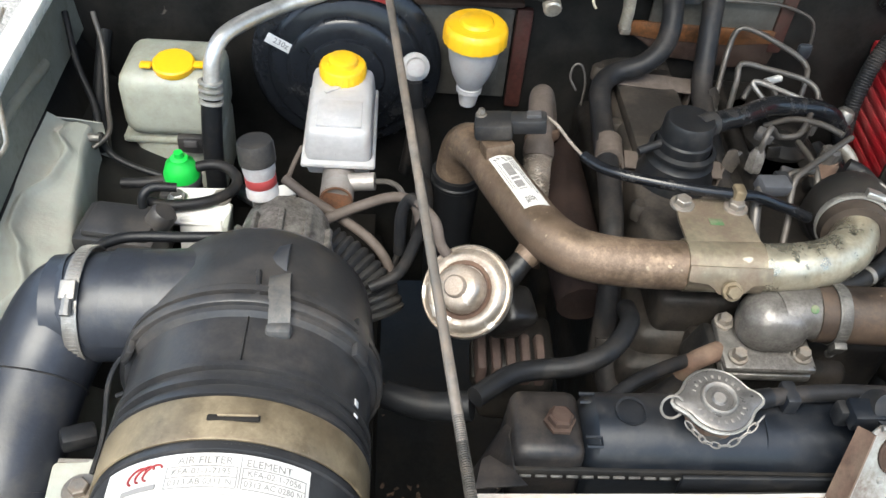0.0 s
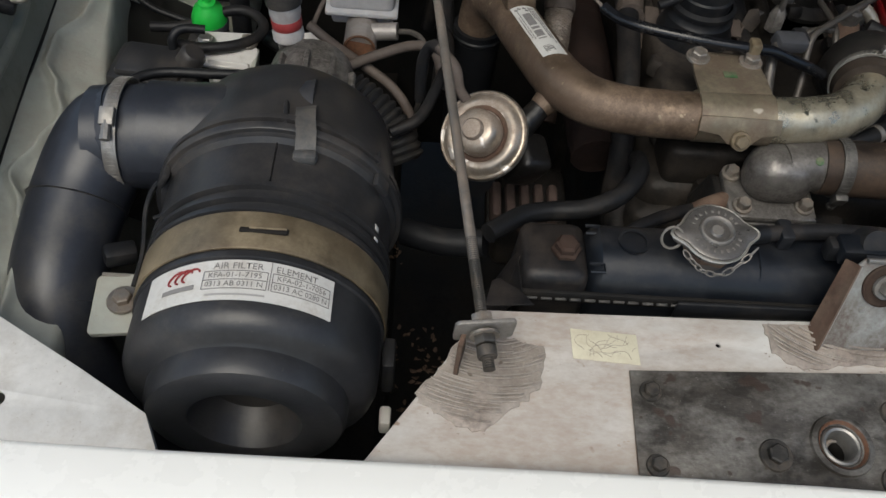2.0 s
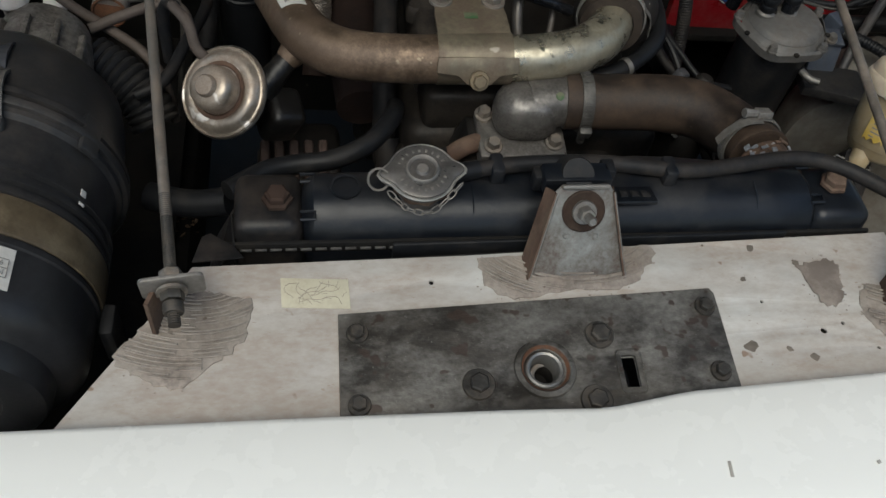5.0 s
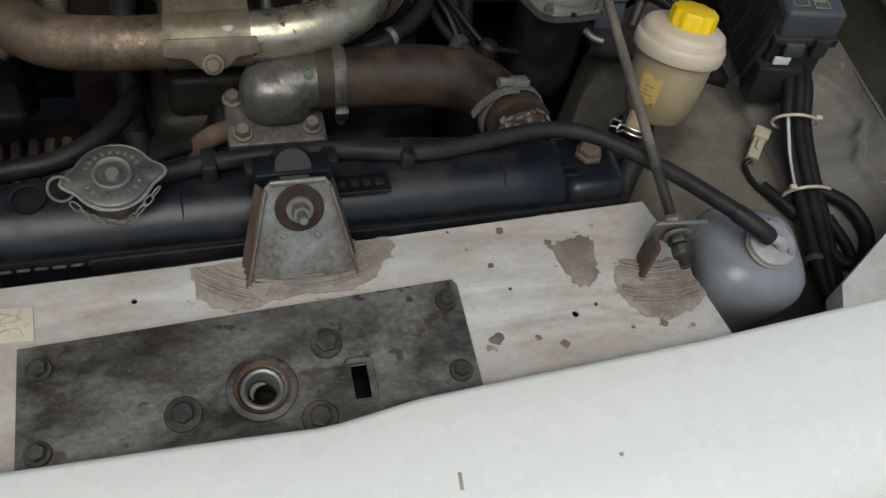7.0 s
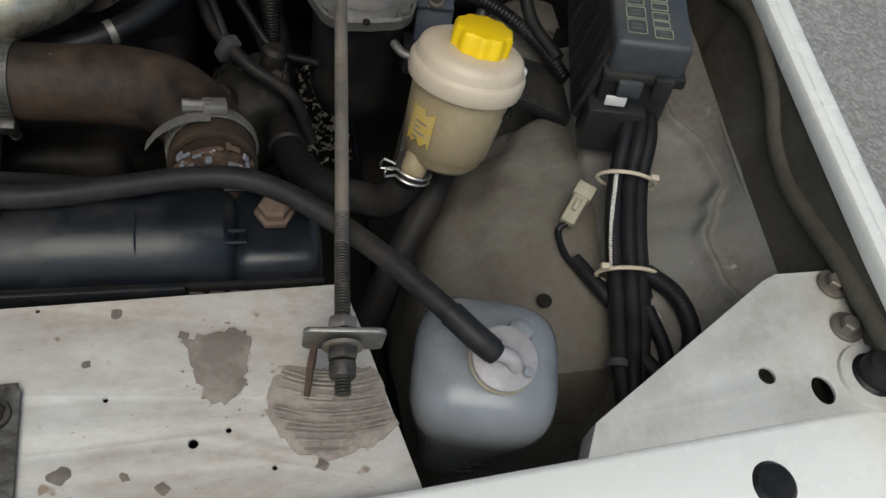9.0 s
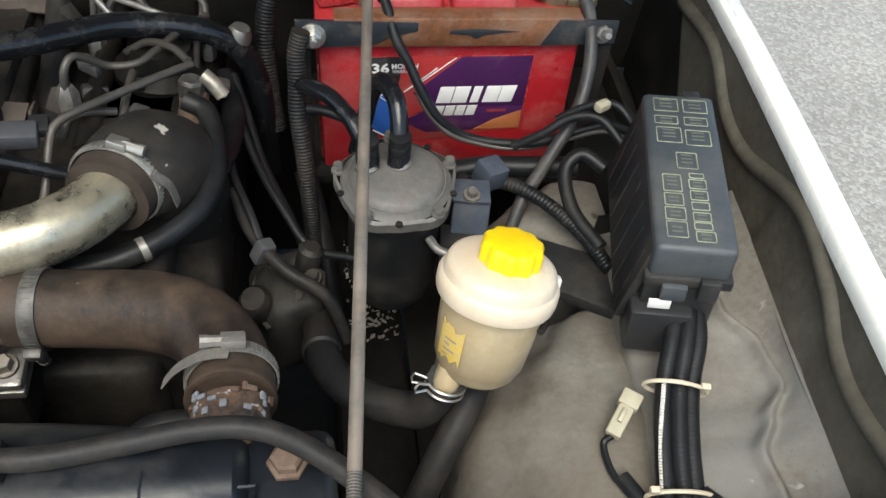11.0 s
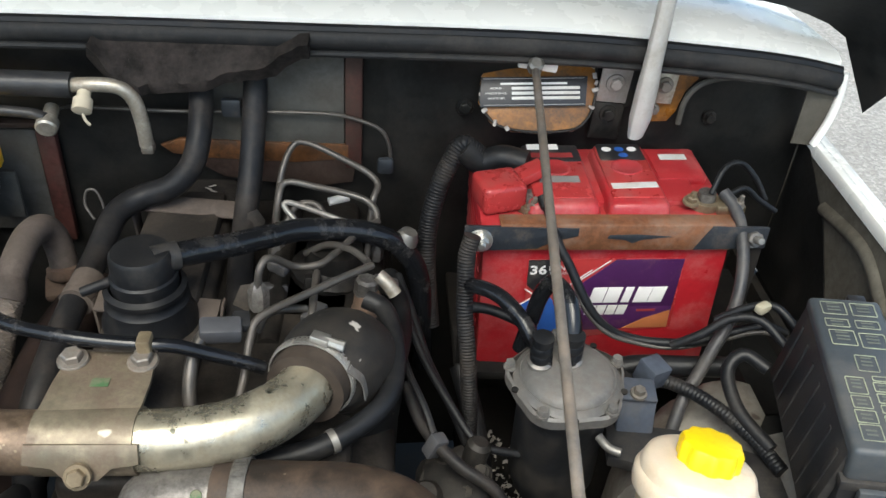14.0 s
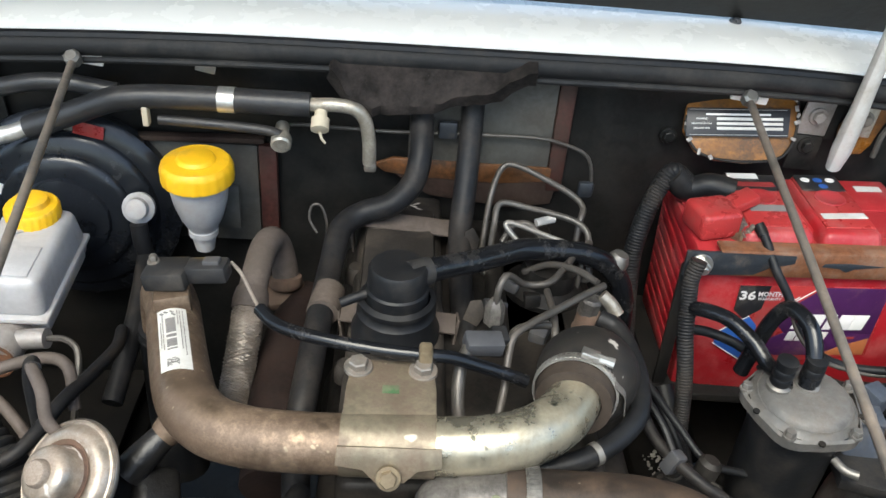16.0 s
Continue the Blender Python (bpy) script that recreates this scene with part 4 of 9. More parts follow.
part("recess_panel", box((0.15, 0.006, 0.135), pose(0.098, 0.999, 0.909), 0.002), "greybody", body, "faded grey panel behind the reservoirs")
part("panel_ledge", box((0.190, 0.014, 0.007), pose(0.088, 0.994, 0.984, 0, -1.5, 0), 0.002), "darkrust", body, "dirty ledge over the panel")
part("panel_margin", box((0.022, 0.012, 0.15), pose(0.186, 0.995, 0.905), 0.003), "redmargin", body)
rows = []
seal_pts = [(-0.42, 1.066), (-0.25, 1.084), (-0.09, 1.096), (0.15, 1.105), (0.49, 1.107), (0.75, 1.107), (0.93, 1.098), (1.02, 1.090), (1.078, 1.080)]


def cowl_z(x):
    for (x0, z0), (x1, z1) in zip(seal_pts, seal_pts[1:]):
        if x <= x1:
            return z0 + (z1 - z0) * (x - x0) / (x1 - x0)
    return seal_pts[-1][1]


rows = []
for i in range(81):
    x = -0.42 + 1.502 * i / 80
    z = cowl_z(x)
    rnd = max(0, abs(x - CX) - 0.62)
    rows.append([(x, 0.990, z + 0.002), (x, 0.984, z + 0.006), (x, 0.986, z + 0.015), (x, 0.998, z + 0.021), (x, 1.03, z + 0.027 - rnd * 0.05), (x, 1.075, z + 0.032 - rnd * 0.1), (x, 1.13, z + 0.035 - rnd * 0.15), (x, 1.25, z + 0.045 - rnd * 0.2), (x, 1.5, z + 0.06)])
part("cowl_panel", thicken(loft(rows), -0.001), "white", body, "white cowl panel below the windscreen")
part("washer_jet", lathe([(0.0075, 0.0), (0.0075, 0.003), (0.0055, 0.006), (0.0, 0.0068)], at((0.732, 1.068, 1.137), (0, -0.1, 1)), 18), "greyplastic", body, "small grey washer jet")
part("washer_nozzle", box((0.006, 0.010, 0.005), pose(0.732, 1.062, 1.143), 0.0012), "greyplastic", body)
bm = tube([(x, 0.976, z - 0.002) for x, z in seal_pts], 0.013, 12, 8)
cs = part("bonnet_seal", bm, "seal", body, "black rubber bonnet seal along the cowl")
part("seal_lip", tube([(x, 0.968, z - 0.016) for x, z in seal_pts], 0.004, 8, 8), "seal", cs)
part("seal_base", tube([(x, 0.974, z + 0.009) for x, z in seal_pts], 0.006, 8, 8), "rubber", cs)
# corner web between cowl and fender
rows = [[(1.050 + 0.032 * k / 6, 0.980 - 0.001 * k, z) for k in range(7)] for z in (1.078, 1.05, 1.02, 0.995)]
part("corner_web", thicken(loft(rows), 0.002), "brownwing", body)
part("corner_edge", tube([(1.082, 0.972, 1.088), (1.085, 0.971, 1.060), (1.082, 0.970, 1.03), (1.072, 0.968, 0.998)], 0.005, 10, 6), "white", body)
part("corner_ring", tube([(0.912, 0.990, 1.010), (0.914, 0.990, 1.04), (0.927, 0.990, 1.060), (0.952, 0.990, 1.069), (0.987, 0.990, 1.071), (1.02, 0.990, 1.066)], 0.0035, 8, 6), "greybody", body, "raised rim of the black well")
part("wax_patch", sheet([(0.0, 0.030), (0.045, 0.034), (0.048, 0.020), (0.036, 0.004), (0.030, -0.022), (0.022, -0.034), (-0.01, -0.036), (-0.014, 0.0)], (), 0.004, at((0.878, 0.998, 1.044), (0, -1, 0), (0, 0, 1)), 0.001), "wax", body, "brown waxed metal beside the hinge")
part("blind_bolt", hexbolt((0.951, 0.998, 1.016), (0, -1, 0.01), 0.0058, 0.0085), "grimy", body)
part("blind_bolt", hexbolt((0.66, 0.998, 1.02), (0, -1, 0.01), 0.007, 0.010), "firewall", body)

# raised bonnet: outer skin, inner frame, hinge arms
rows_o = []
for i in range(57):
    x = CX - 0.842 + 1.684 * i / 56
    c = ((x - CX) / 0.78) ** 2
    drop = 0.03 * max(0, (abs(x - CX) - 0.66) / 0.118) ** 1.5 + 1.2 * max(0, abs(x - CX) - 0.778)
    rows_o.append([(x, 1.075 - 0.68 * f - 0.02 * math.sin(math.pi * f), 1.155 + 0.88 * f - 0.02 * c - drop) for f in (0, 0.02, 0.1, 0.3, 0.5, 0.7, 0.9, 1.0)])
hood = part("bonnet", thicken(loft([[(x, y + 0.012, z + 0.010) for x, y, z in r] for r in rows_o]), 0.0015), "white", body, "white outer skin of the raised bonnet")
part("bonnet_lining", thicken(loft(rows_o), 0.010), "firewall", hood, "dark underside of the bonnet")
for s in (1, -1):
    x0 = 0.859 if s > 0 else 2 * CX - 0.859
    arm = tube([(x0 - 0.002 * s, 0.970, 1.004), (x0 - 0.002 * s, 0.966, 1.03), (x0 - 0.004 * s, 0.958, 1.07), (x0 - 0.005 * s, 0.954, 1.10), (x0 - 0.007 * s, 0.945, 1.183), (x0 - 0.008 * s, 0.95, 1.25)], [0.012, 0.0165, 0.0155, 0.0135, 0.0115, 0.011], 12, 6, flat=0.7)
    hinge = part("bonnet_hinge", arm, "bracket_white", body, "pale grey painted bonnet hinge arm")
    part("hinge_plate", box((0.036, 0.004, 0.044), pose(x0 - 0.031 * s, 0.9915, 1.0565, 0, 4 * s, 0), 0.0016, 2), "castpale", hinge, "pale scuffed hinge plate")
    part("hinge_plate", box((0.036, 0.004, 0.046), pose(x0 - 0.033 * s, 0.9925, 1.0105, 0, 2 * s, 0), 0.0016, 2), "grimy", hinge, "dark dirty lower hinge plate")
    part("bolt", hexbolt((x0 - 0.031 * s, 0.9885, 1.0593), (0, -1, 0.01), 0.0072, 0.0108), "castpale", hinge)
    part("bolt", hexbolt((x0 - 0.033 * s, 0.9895, 1.021), (0, -1, 0.01), 0.0072, 0.0105), "grimy", hinge)
    part("hinge_slot", sheet([(-0.006, -0.022), (0.005, -0.020), (0.007, 0.020), (-0.005, 0.024)], (), 0.002, at((x0 - 0.010 * s, 0.990, 1.052), (0, -1, 0), (0, 0, 1))), "dark", hinge)
    part("hinge_plate", box((0.030, 0.004, 0.040), pose(x0 + 0.026 * s, 0.992, 1.055, 0, 4 * s, 0), 0.0016, 2), "canzinc", hinge)
    part("bolt", hexbolt((x0 + 0.027 * s, 0.989, 1.0585), (0, -1, 0.01), 0.0066, 0.0098), "bolt", hinge)
    part("bolt", hexbolt((x0 + 0.020 * s, 0.992, 1.027), (0, -1, 0.01), 0.005, 0.0075), "steel", hinge)

# waxed plate and maker's plate on the bulkhead
wax = holder("bulkhead_pocket", (0.745, 1.0, 0.985), "orange waxed steel pocket on the bulkhead", "bracket")
WM = at((0.7365, 0.9925, 1.0430), (-0.05, -0.83, 0.55), (0, 0.55, 0.83))
part("pocket", sheet([(-0.056, 0.036), (0.064, 0.036), (0.071, 0.030), (0.070, -0.005), (0.062, -0.028), (0.046, -0.041), (0.01, -0.045), (-0.024, -0.043), (-0.047, -0.034), (-0.061, -0.012)], (), 0.006, WM, 0.002), "wax", wax)
part("pocket_rim", tube([WM @ Vector((x, y, 0.0015)) for x, y in ((-0.060, 0.006), (-0.061, -0.012), (-0.047, -0.034), (-0.024, -0.043), (0.01, -0.045), (0.046, -0.041), (0.062, -0.028), (0.070, -0.005), (0.071, 0.028), (0.064, 0.035), (0.02, 0.036))], 0.0017, 8, 6), "grimy", wax, "grimy folded rim")
for k in range(9):
    x, y = ((-0.060, -0.004), (-0.056, -0.022), (-0.044, -0.036), (-0.030, -0.042), (0.066, -0.016), (0.070, 0.004), (0.071, 0.012), (0.069, 0.020), (0.066, 0.031))[k]
    part("sealant_flake", box((0.006 + 0.001 * (k % 3), 0.004 + 0.001 * (k % 2), 0.002), WM @ Matrix.Translation((x, y, 0.003)) @ Matrix.Rotation(0.7 * k, 4, 'Z'), 0.0009), "castpale", wax, "pale flake of sealant")
vin = holder("maker_plate", (0.737, 0.985, 1.02), "black and silver maker's plate riveted to the bulkhead", "plate")
VM = at((0.7355, 0.9870, 1.0466), (-0.05, -0.83, 0.55), (0, 0.55, 0.83)) @ Matrix.Rotation(radians(2.0), 4, 'Z') @ Matrix.Diagonal((0.97, 0.86, 1.0, 1.0))
part("plate", sheet([(-0.063, -0.019), (0.060, -0.019), (0.063, 0.019), (-0.061, 0.019)], (), 0.0015, VM), "blacklabel", vin)
for y0 in (0.0172, -0.0172):
    part("rule", box((0.118, 0.0007, 0.0006), VM @ Matrix.Translation((0, y0, 0.0002)), 0), "printfaint", vin)
part("plain_bar", box((0.078, 0.0026, 0.0006), VM @ Matrix.Translation((0, 0.0105, 0.0003)), 0), "print", vin)
for k in range(3):
    part("blank_field", box((0.080, 0.0040, 0.0008), VM @ Matrix.Translation((0.014, 0.0045 - 0.0065 * k, 0.0003)), 0.0002), "label", vin)
    words(("MODEL", "VEHICLE SR.NO.", "ENGINE NO.")[k], 0.0034, VM @ Matrix.Translation((-0.044, 0.0045 - 0.0065 * k, 0.0004)), "print", vin, width=(0.014, 0.026, 0.02)[k])

# ---- air filter ----
AF = Vector((-0.093, 0, 0.912))
af = holder("air_filter_housing", (AF.x, 0.32, 0.812), "black plastic air filter canister with steel band and label", "air filter")
MY = Matrix.Translation(AF) @ Matrix.Rotation(radians(-90), 4, 'X')      # local z runs along +y, local y points down
R = 0.100
prof = [(0.030, 0.246), (0.040, 0.229), (0.043, 0.217), (0.047, 0.2145), (0.066, 0.2145), (0.073, 0.217), (0.0762, 0.223), (0.0768, 0.236), (0.080, 0.2385), (0.088, 0.2405), (0.0945, 0.246), (0.0978, 0.254), (0.0985, 0.264), (0.0985, 0.297), (0.1005, 0.298), (0.1005, 0.302), (0.099, 0.303), (0.099, 0.341), (0.1022, 0.342), (0.1022, 0.346), (0.0972, 0.347), (0.0972, 0.353), (0.1020, 0.354), (0.1020, 0.358), (0.0972, 0.359), (0.0972, 0.366), (0.1018, 0.367), (0.1018, 0.371), (0.099, 0.372), (0.0995, 0.415), (0.104, 0.418), (0.105, 0.424)]
part("canister", lathe([(0.0, 0.246)] + prof, MY, 72), "black", af, "ribbed black plastic canister")
rim = [(0.100, 0.422), (0.1085, 0.4225), (0.1095, 0.424), (0.1095, 0.430), (0.104, 0.431), (0.104, 0.4345), (0.1090, 0.435), (0.1090, 0.440), (0.100, 0.441)]
part("joint_rim", lathe(rim, MY, 72), "black", af)
part("rear_cover", lathe([(0.107, 0.4405), (0.1065, 0.444), (0.1035, 0.446), (0.1035, 0.452), (0.101, 0.47), (0.098, 0.50), (0.094, 0.52), (0.084, 0.533), (0.06, 0.540), (0.045, 0.542), (0.0, 0.542)], MY, 64), "black", af, "domed black rear cover")
part("inlet_tube", tube([(-0.085, 0.482, 0.948), (-0.13, 0.482, 0.948), (-0.20, 0.482, 0.945), (-0.262, 0.480, 0.940)], [0.052, 0.051, 0.048, 0.047], 32, 4), "blackblue", af)
# tangential fairing between cover and inlet
rows = []
for i in range(13):
    f = i / 12
    x = -0.215 + 0.15 * f
    rows.append([(x, 0.482 - 0.049 * math.cos(a) - 0.0, 0.948 + (0.046 + 0.020 * f * f) * math.sin(a)) for a in (0.0, 0.35, 0.7, 1.05, 1.4, 1.57, 1.9, 2.3)])
part("inlet_fairing", thicken(loft(rows), 0.002), "blackblue", af)
part("steel_band", lathe([(0.1, 0.3045), (0.1016, 0.3045), (0.1022, 0.306), (0.1022, 0.338), (0.1016, 0.3395), (0.1, 0.3395)], MY, 72), "band", af, "tan dust-covered steel strap")
part("band_slot", box((0.036, 0.005, 0.003), pose(AF.x + 0.008, 0.321, AF.z + 0.1016), 0.0012), "dark", af)
part("band_slot_rib", box((0.028, 0.0022, 0.003), pose(AF.x + 0.011, 0.3225, AF.z + 0.1028), 0.001), "band", af)
for sgn in (-1, 1):
    part("mould_seam", tube([(AF.x + 0.005, y, AF.z + 0.0995) for y in (0.374, 0.395, 0.416)], 0.0008, 6, 3), "black", af)
# spring clip across the rim
clip = part("spring_clip", ribbon([(-0.069, 0.464, 1.010), (-0.0685, 0.452, 1.0172), (-0.067, 0.436, 1.0198), (-0.065, 0.421, 1.0190), (-0.0645, 0.410, 1.0145), (-0.0645, 0.404, 1.0080)], (0.0165, 0.003, 0.0), 0.0026), "clipdust", af, "dusty grey spring clip")
part("clip_stop", box((0.004, 0.030, 0.012), pose(-0.0835, 0.446, 1.0125, 0, -12, 6), 0.0012), "blackdusty", af)
part("clip_hook", box((0.020, 0.012, 0.011), pose(-0.0645, 0.4045, 1.0085), 0.004), "clipdust", af)
for a, y in ((-62, 0.43), (58, 0.43)):
    m = MY @ Matrix.Rotation(radians(a - 90), 4, 'Z') @ Matrix.Translation((0.106, 0, y))
    part("spring_clip", box((0.006, 0.018, 0.040), m, 0.002), "black", af)
part("lug", box((0.012, 0.03, 0.045), pose(0.012, 0.295, 0.875), 0.004), "blackdusty", af)
part("lug", box((0.010, 0.018, 0.02), pose(0.012, 0.262, 0.84), 0.003), "whitecap", af)


def wrap(bmx, lift=0.0):
    """Bends a flat layout (x round the canister, y along it) onto the canister."""
    for v in bmx.verts:
        a = v.co.x / R
        r = R - 0.0012 + lift + v.co.z
        v.co = Vector((AF.x + r * math.sin(a), v.co.y, AF.z + r * math.cos(a)))
    return bmx


def strip(x0, y0, x1, y1, z=0.0, n=24):
    rows = [[(x0 + (x1 - x0) * i / n, y0, z), (x0 + (x1 - x0) * i / n, y1, z)] for i in range(n + 1)]
    return loft(rows)


LX0, LX1, LY0, LY1 = -0.083, 0.067, 0.2600, 0.2950
lab = part("label", thicken(wrap(strip(LX0, LY0, LX1, LY1), 0.0008), 0.0006), "label", af, "white printed paper label")


def wrapped_words(text, size, x, y, material, width):
    o = words(text, size, Matrix.Translation((x, y, 0)), material, lab, width=width)
    me = o.data
    for v in me.vertices:
        p = v.co + ORG[lab]
        a = p.x / R
        r = R + 0.0003 + p.z * 0.5
        v.co = Vector((AF.x + r * math.sin(a), p.y, AF.z + r * math.cos(a))) - ORG[lab]


for text, size, x, y, wide in (("AIR FILTER", 0.0078, -0.0055, 0.2890, 0.036), ("KFA-01-1-7195", 0.0064, -0.007, 0.2810, 0.038), ("0313 AB 0311 N", 0.0064, -0.007, 0.2733, 0.041),
                               ("ELEMENT", 0.0078, 0.037, 0.2885, 0.031), ("KFA-02-1-7056", 0.0064, 0.0415, 0.2810, 0.037), ("0313 AC 0280 N", 0.0064, 0.0415, 0.2733, 0.040)):
    wrapped_words(text, size, x, y, "printgrey", wide)
for x0, x1 in ((-0.0297, 0.0162), (0.0198, 0.0635)):
    for y in (0.2848, 0.2772, 0.2694):
        part("rule", thicken(wrap(strip(x0, y - 0.0003, x1, y + 0.0003), 0.0016), 0.0002), "printgrey", lab)
    for x in (x0, x1):
        part("rule", thicken(wrap(strip(x - 0.0003, 0.2694, x + 0.0003, 0.2848, n=1), 0.0016), 0.0002), "printgrey", lab)
part("rule", thicken(wrap(strip(0.0177, 0.2694, 0.0183, 0.2940, n=1), 0.0016), 0.0002), "printgrey", lab)
# plain emblem shape and plain bar in place of the maker's mark
for dx in (-0.005, 0.001, 0.007):
    ring = [(-0.0475 + dx + 0.0060 * math.cos(t) + 0.003 * math.sin(t), 0.2835 + 0.0052 * math.sin(t), 0.0) for t in [math.pi * (0.15 + 1.3 * k / 12) for k in range(13)]]
    part("emblem_stroke", wrap(tube(ring, 0.0008, 5, 1, smooth=False), 0.0016), "redprint", lab)
part("plain_bar", thicken(wrap(strip(-0.063, 0.2705, -0.036, 0.2745), 0.0016), 0.0002), "printgrey", lab)
part("small_print", thicken(wrap(strip(-0.026, 0.2635, 0.016, 0.2650), 0.0016), 0.0002), "printfaint", lab)
# mounting foot with bolt, wire clip
foot = part("mounting_foot", sheet(rounded(-0.026, -0.028, 0.026, 0.028, 0.004), (), 0.006, pose(-0.213, 0.330, 0.896, 4, -4, 4)), "wingpale", af, "pale painted steel mounting foot")
part("bolt", hexbolt((-0.213, 0.331, 0.899), (-0.05, 0, 1), 0.008, 0.014), "bolt", af)
part("foot_leg", box((0.05, 0.004, 0.06), pose(-0.213, 0.358, 0.868), 0.001), "apron", af)
part("wire_clip", tube([(-0.208, 0.345, 0.90), (-0.205, 0.375, 0.91), (-0.206, 0.41, 0.93), (-0.196, 0.425, 0.945), (-0.183, 0.42, 0.94), (-0.186, 0.408, 0.928), (-0.20, 0.405, 0.92)], 0.0022, 8, 8), "rubber", af)
cl = part("p_clip", box((0.028, 0.018, 0.016), pose(-0.225, 0.375, 0.905, 0, 10, 25), 0.004), "rubber", af)

# snorkel hose on the left, with its clamp
sn = holder("air_intake_hose", (-0.28, 0.40, 0.72), "thick black intake hose clamped to the air filter", "hose")
part("hose", tube([(-0.235, 0.482, 0.943), (-0.250, 0.479, 0.938), (-0.262, 0.466, 0.928), (-0.2715, 0.440, 0.914), (-0.277, 0.405, 0.900), (-0.279, 0.360, 0.882), (-0.276, 0.325, 0.855), (-0.262, 0.302, 0.82), (-0.24, 0.285, 0.77), (-0.20, 0.26, 0.70)], [0.049, 0.048, 0.0450, 0.0430, 0.0420, 0.0410, 0.040, 0.039, 0.038, 0.038], 28, 8), "blackblue", sn)
bandclamp((-0.2365, 0.482, 0.944), (1, 0, 0.02), 0.050, 0.012, sn, screw=(-0.2, -0.35, 0.6), material="steel", label="slotted steel worm-drive clamp")
part("seam_line", lathe([(0.0430, -0.0008), (0.0444, 0), (0.0430, 0.0008)], at((-0.2745, 0.425, 0.908), (-0.1, -0.93, -0.36)), 28), "black", sn)
part("seam_line", lathe([(0.0402, -0.0008), (0.0414, 0), (0.0402, 0.0008)], at((-0.2782, 0.345, 0.871), (0.06, -0.82, -0.56)), 28), "black", sn)
part("paint_fleck", box((0.004, 0.003, 0.0006), at((-0.2860, 0.387, 0.9335), (-0.15, -0.3, 0.9)), 0.0002), "print", sn)
part("paint_fleck", box((0.006, 0.016, 0.0006), at((-0.004, 0.372, 0.957), (0.9, 0.0, 0.45)), 0.0002), "print", af)

# ---- radiator ----
rad = holder("radiator", (0.39, 0.365, 0.45), "radiator with black plastic top tank", "radiator")


def tank_row(x, y0, y1, zt, zb, r):
    out = []
    for cy, cz, a0 in ((y1 - r, zb + 0.001, 0), (y1 - r, zt - r, 0), (y0 + r, zt - r, 90)):
        if cz < zt - r - 1e-6:
            continue
        out += [(x, cy + r * math.cos(radians(a0 + 90 * k / 6)), cz + r * math.sin(radians(a0 + 90 * k / 6))) for k in range(7)]
    return [(x, y1, zb)] + out + [(x, y0, zb)]


rows = [tank_row(0.17, 0.335, 0.385, 0.963, 0.905, 0.022), tank_row(0.174, 0.329, 0.391, 0.973, 0.905, 0.028), tank_row(0.18, 0.326, 0.394, 0.979, 0.905, 0.031)]
rows += [tank_row(0.18 + 0.43 * k / 12, 0.326, along([(0.18, 0.394), (0.34, 0.396), (0.42, 0.409), (0.48, 0.411), (0.53, 0.405), (0.575, 0.398), (0.61, 0.396)], 0.18 + 0.43 * k / 12), 0.979, 0.905, 0.031) for k in range(1, 13)]
rows += [tank_row(0.616, 0.329, 0.393, 0.974, 0.905, 0.028), tank_row(0.62, 0.335, 0.385, 0.966, 0.905, 0.022)]
part("top_tank", thicken(loft(rows), 0.002), "tank", rad, "glossy black plastic top tank")
for s, xc in ((-1, 0.143), (1, 0.642)):
    blk = part("tank_end", box((0.060, 0.068, 0.072), pose(xc, 0.358, 0.9345), 0.010, 3, taper=0.90), "tankdusty" if s < 0 else "tank", rad, "square tank end with rubber mount")
    b = (0.151, 0.354, 0.972) if s < 0 else (0.641, 0.363, 0.972)
    part("mount_bolt", lathe([(0.0125, 0), (0.0125, 0.003), (0.010, 0.004), (0.010, 0.009), (0.008, 0.011), (0, 0.0115)], pose(*b), 6), "darkrust" if s < 0 else "rusty", rad, "dusty brown bolt head")
    for dy in (-0.018, 0.022):
        part("clip_slot", tube([(b[0] - 0.024 * s - 0.006, b[1] + dy - 0.004, 0.974), (b[0] - 0.024 * s + 0.006, b[1] + dy - 0.004, 0.974), (b[0] - 0.024 * s + 0.006, b[1] + dy + 0.004, 0.974), (b[0] - 0.024 * s - 0.006, b[1] + dy + 0.004, 0.974)], 0.0015, 6, 1, smooth=False), "tank", rad)
part("tank_rib", lathe([(0.0125, 0), (0.0125, 0.0012), (0.0105, 0.0012), (0.0105, 0)], at((0.206, 0.36, 0.9805), (0, -0.05, 1)), 24), "tank", rad)
for x in (0.31, 0.56):
    part("tank_rib", tube([(x, 0.3275 + 0.034 * (1 - math.cos(a)), 0.947 + 0.0342 * math.sin(a)) for a in (0.0, 0.3, 0.6, 0.9, 1.2, 1.5)], 0.0007, 5, 2), "tank", rad)
tab = box((0.0092, 0.0022, 0.0026), Matrix(), 0.0006, 1)
me_tab = finish("crimp_tab", tab, "crimp", Vector())
for k in range(46):
    x = 0.125 + 0.012 * k
    if 0.245 < x < 0.585:
        continue
    o = new("crimp_tab", me_tab)
    o.parent = rad
    o.location = Vector((x, 0.3222, 0.9475)) - ORG[rad]
part("side_guide", thicken(loft([[(0.130, 0.388, 0.962), (0.113, 0.350, 0.960), (0.116, 0.322, 0.954)], [(0.124, 0.392, 0.935), (0.101, 0.352, 0.933), (0.101, 0.312, 0.935)], [(0.118, 0.396, 0.90), (0.092, 0.356, 0.90), (0.090, 0.306, 0.91)]]), 0.0015), "tankdusty", rad, "dusty brown air guide beside the tank")
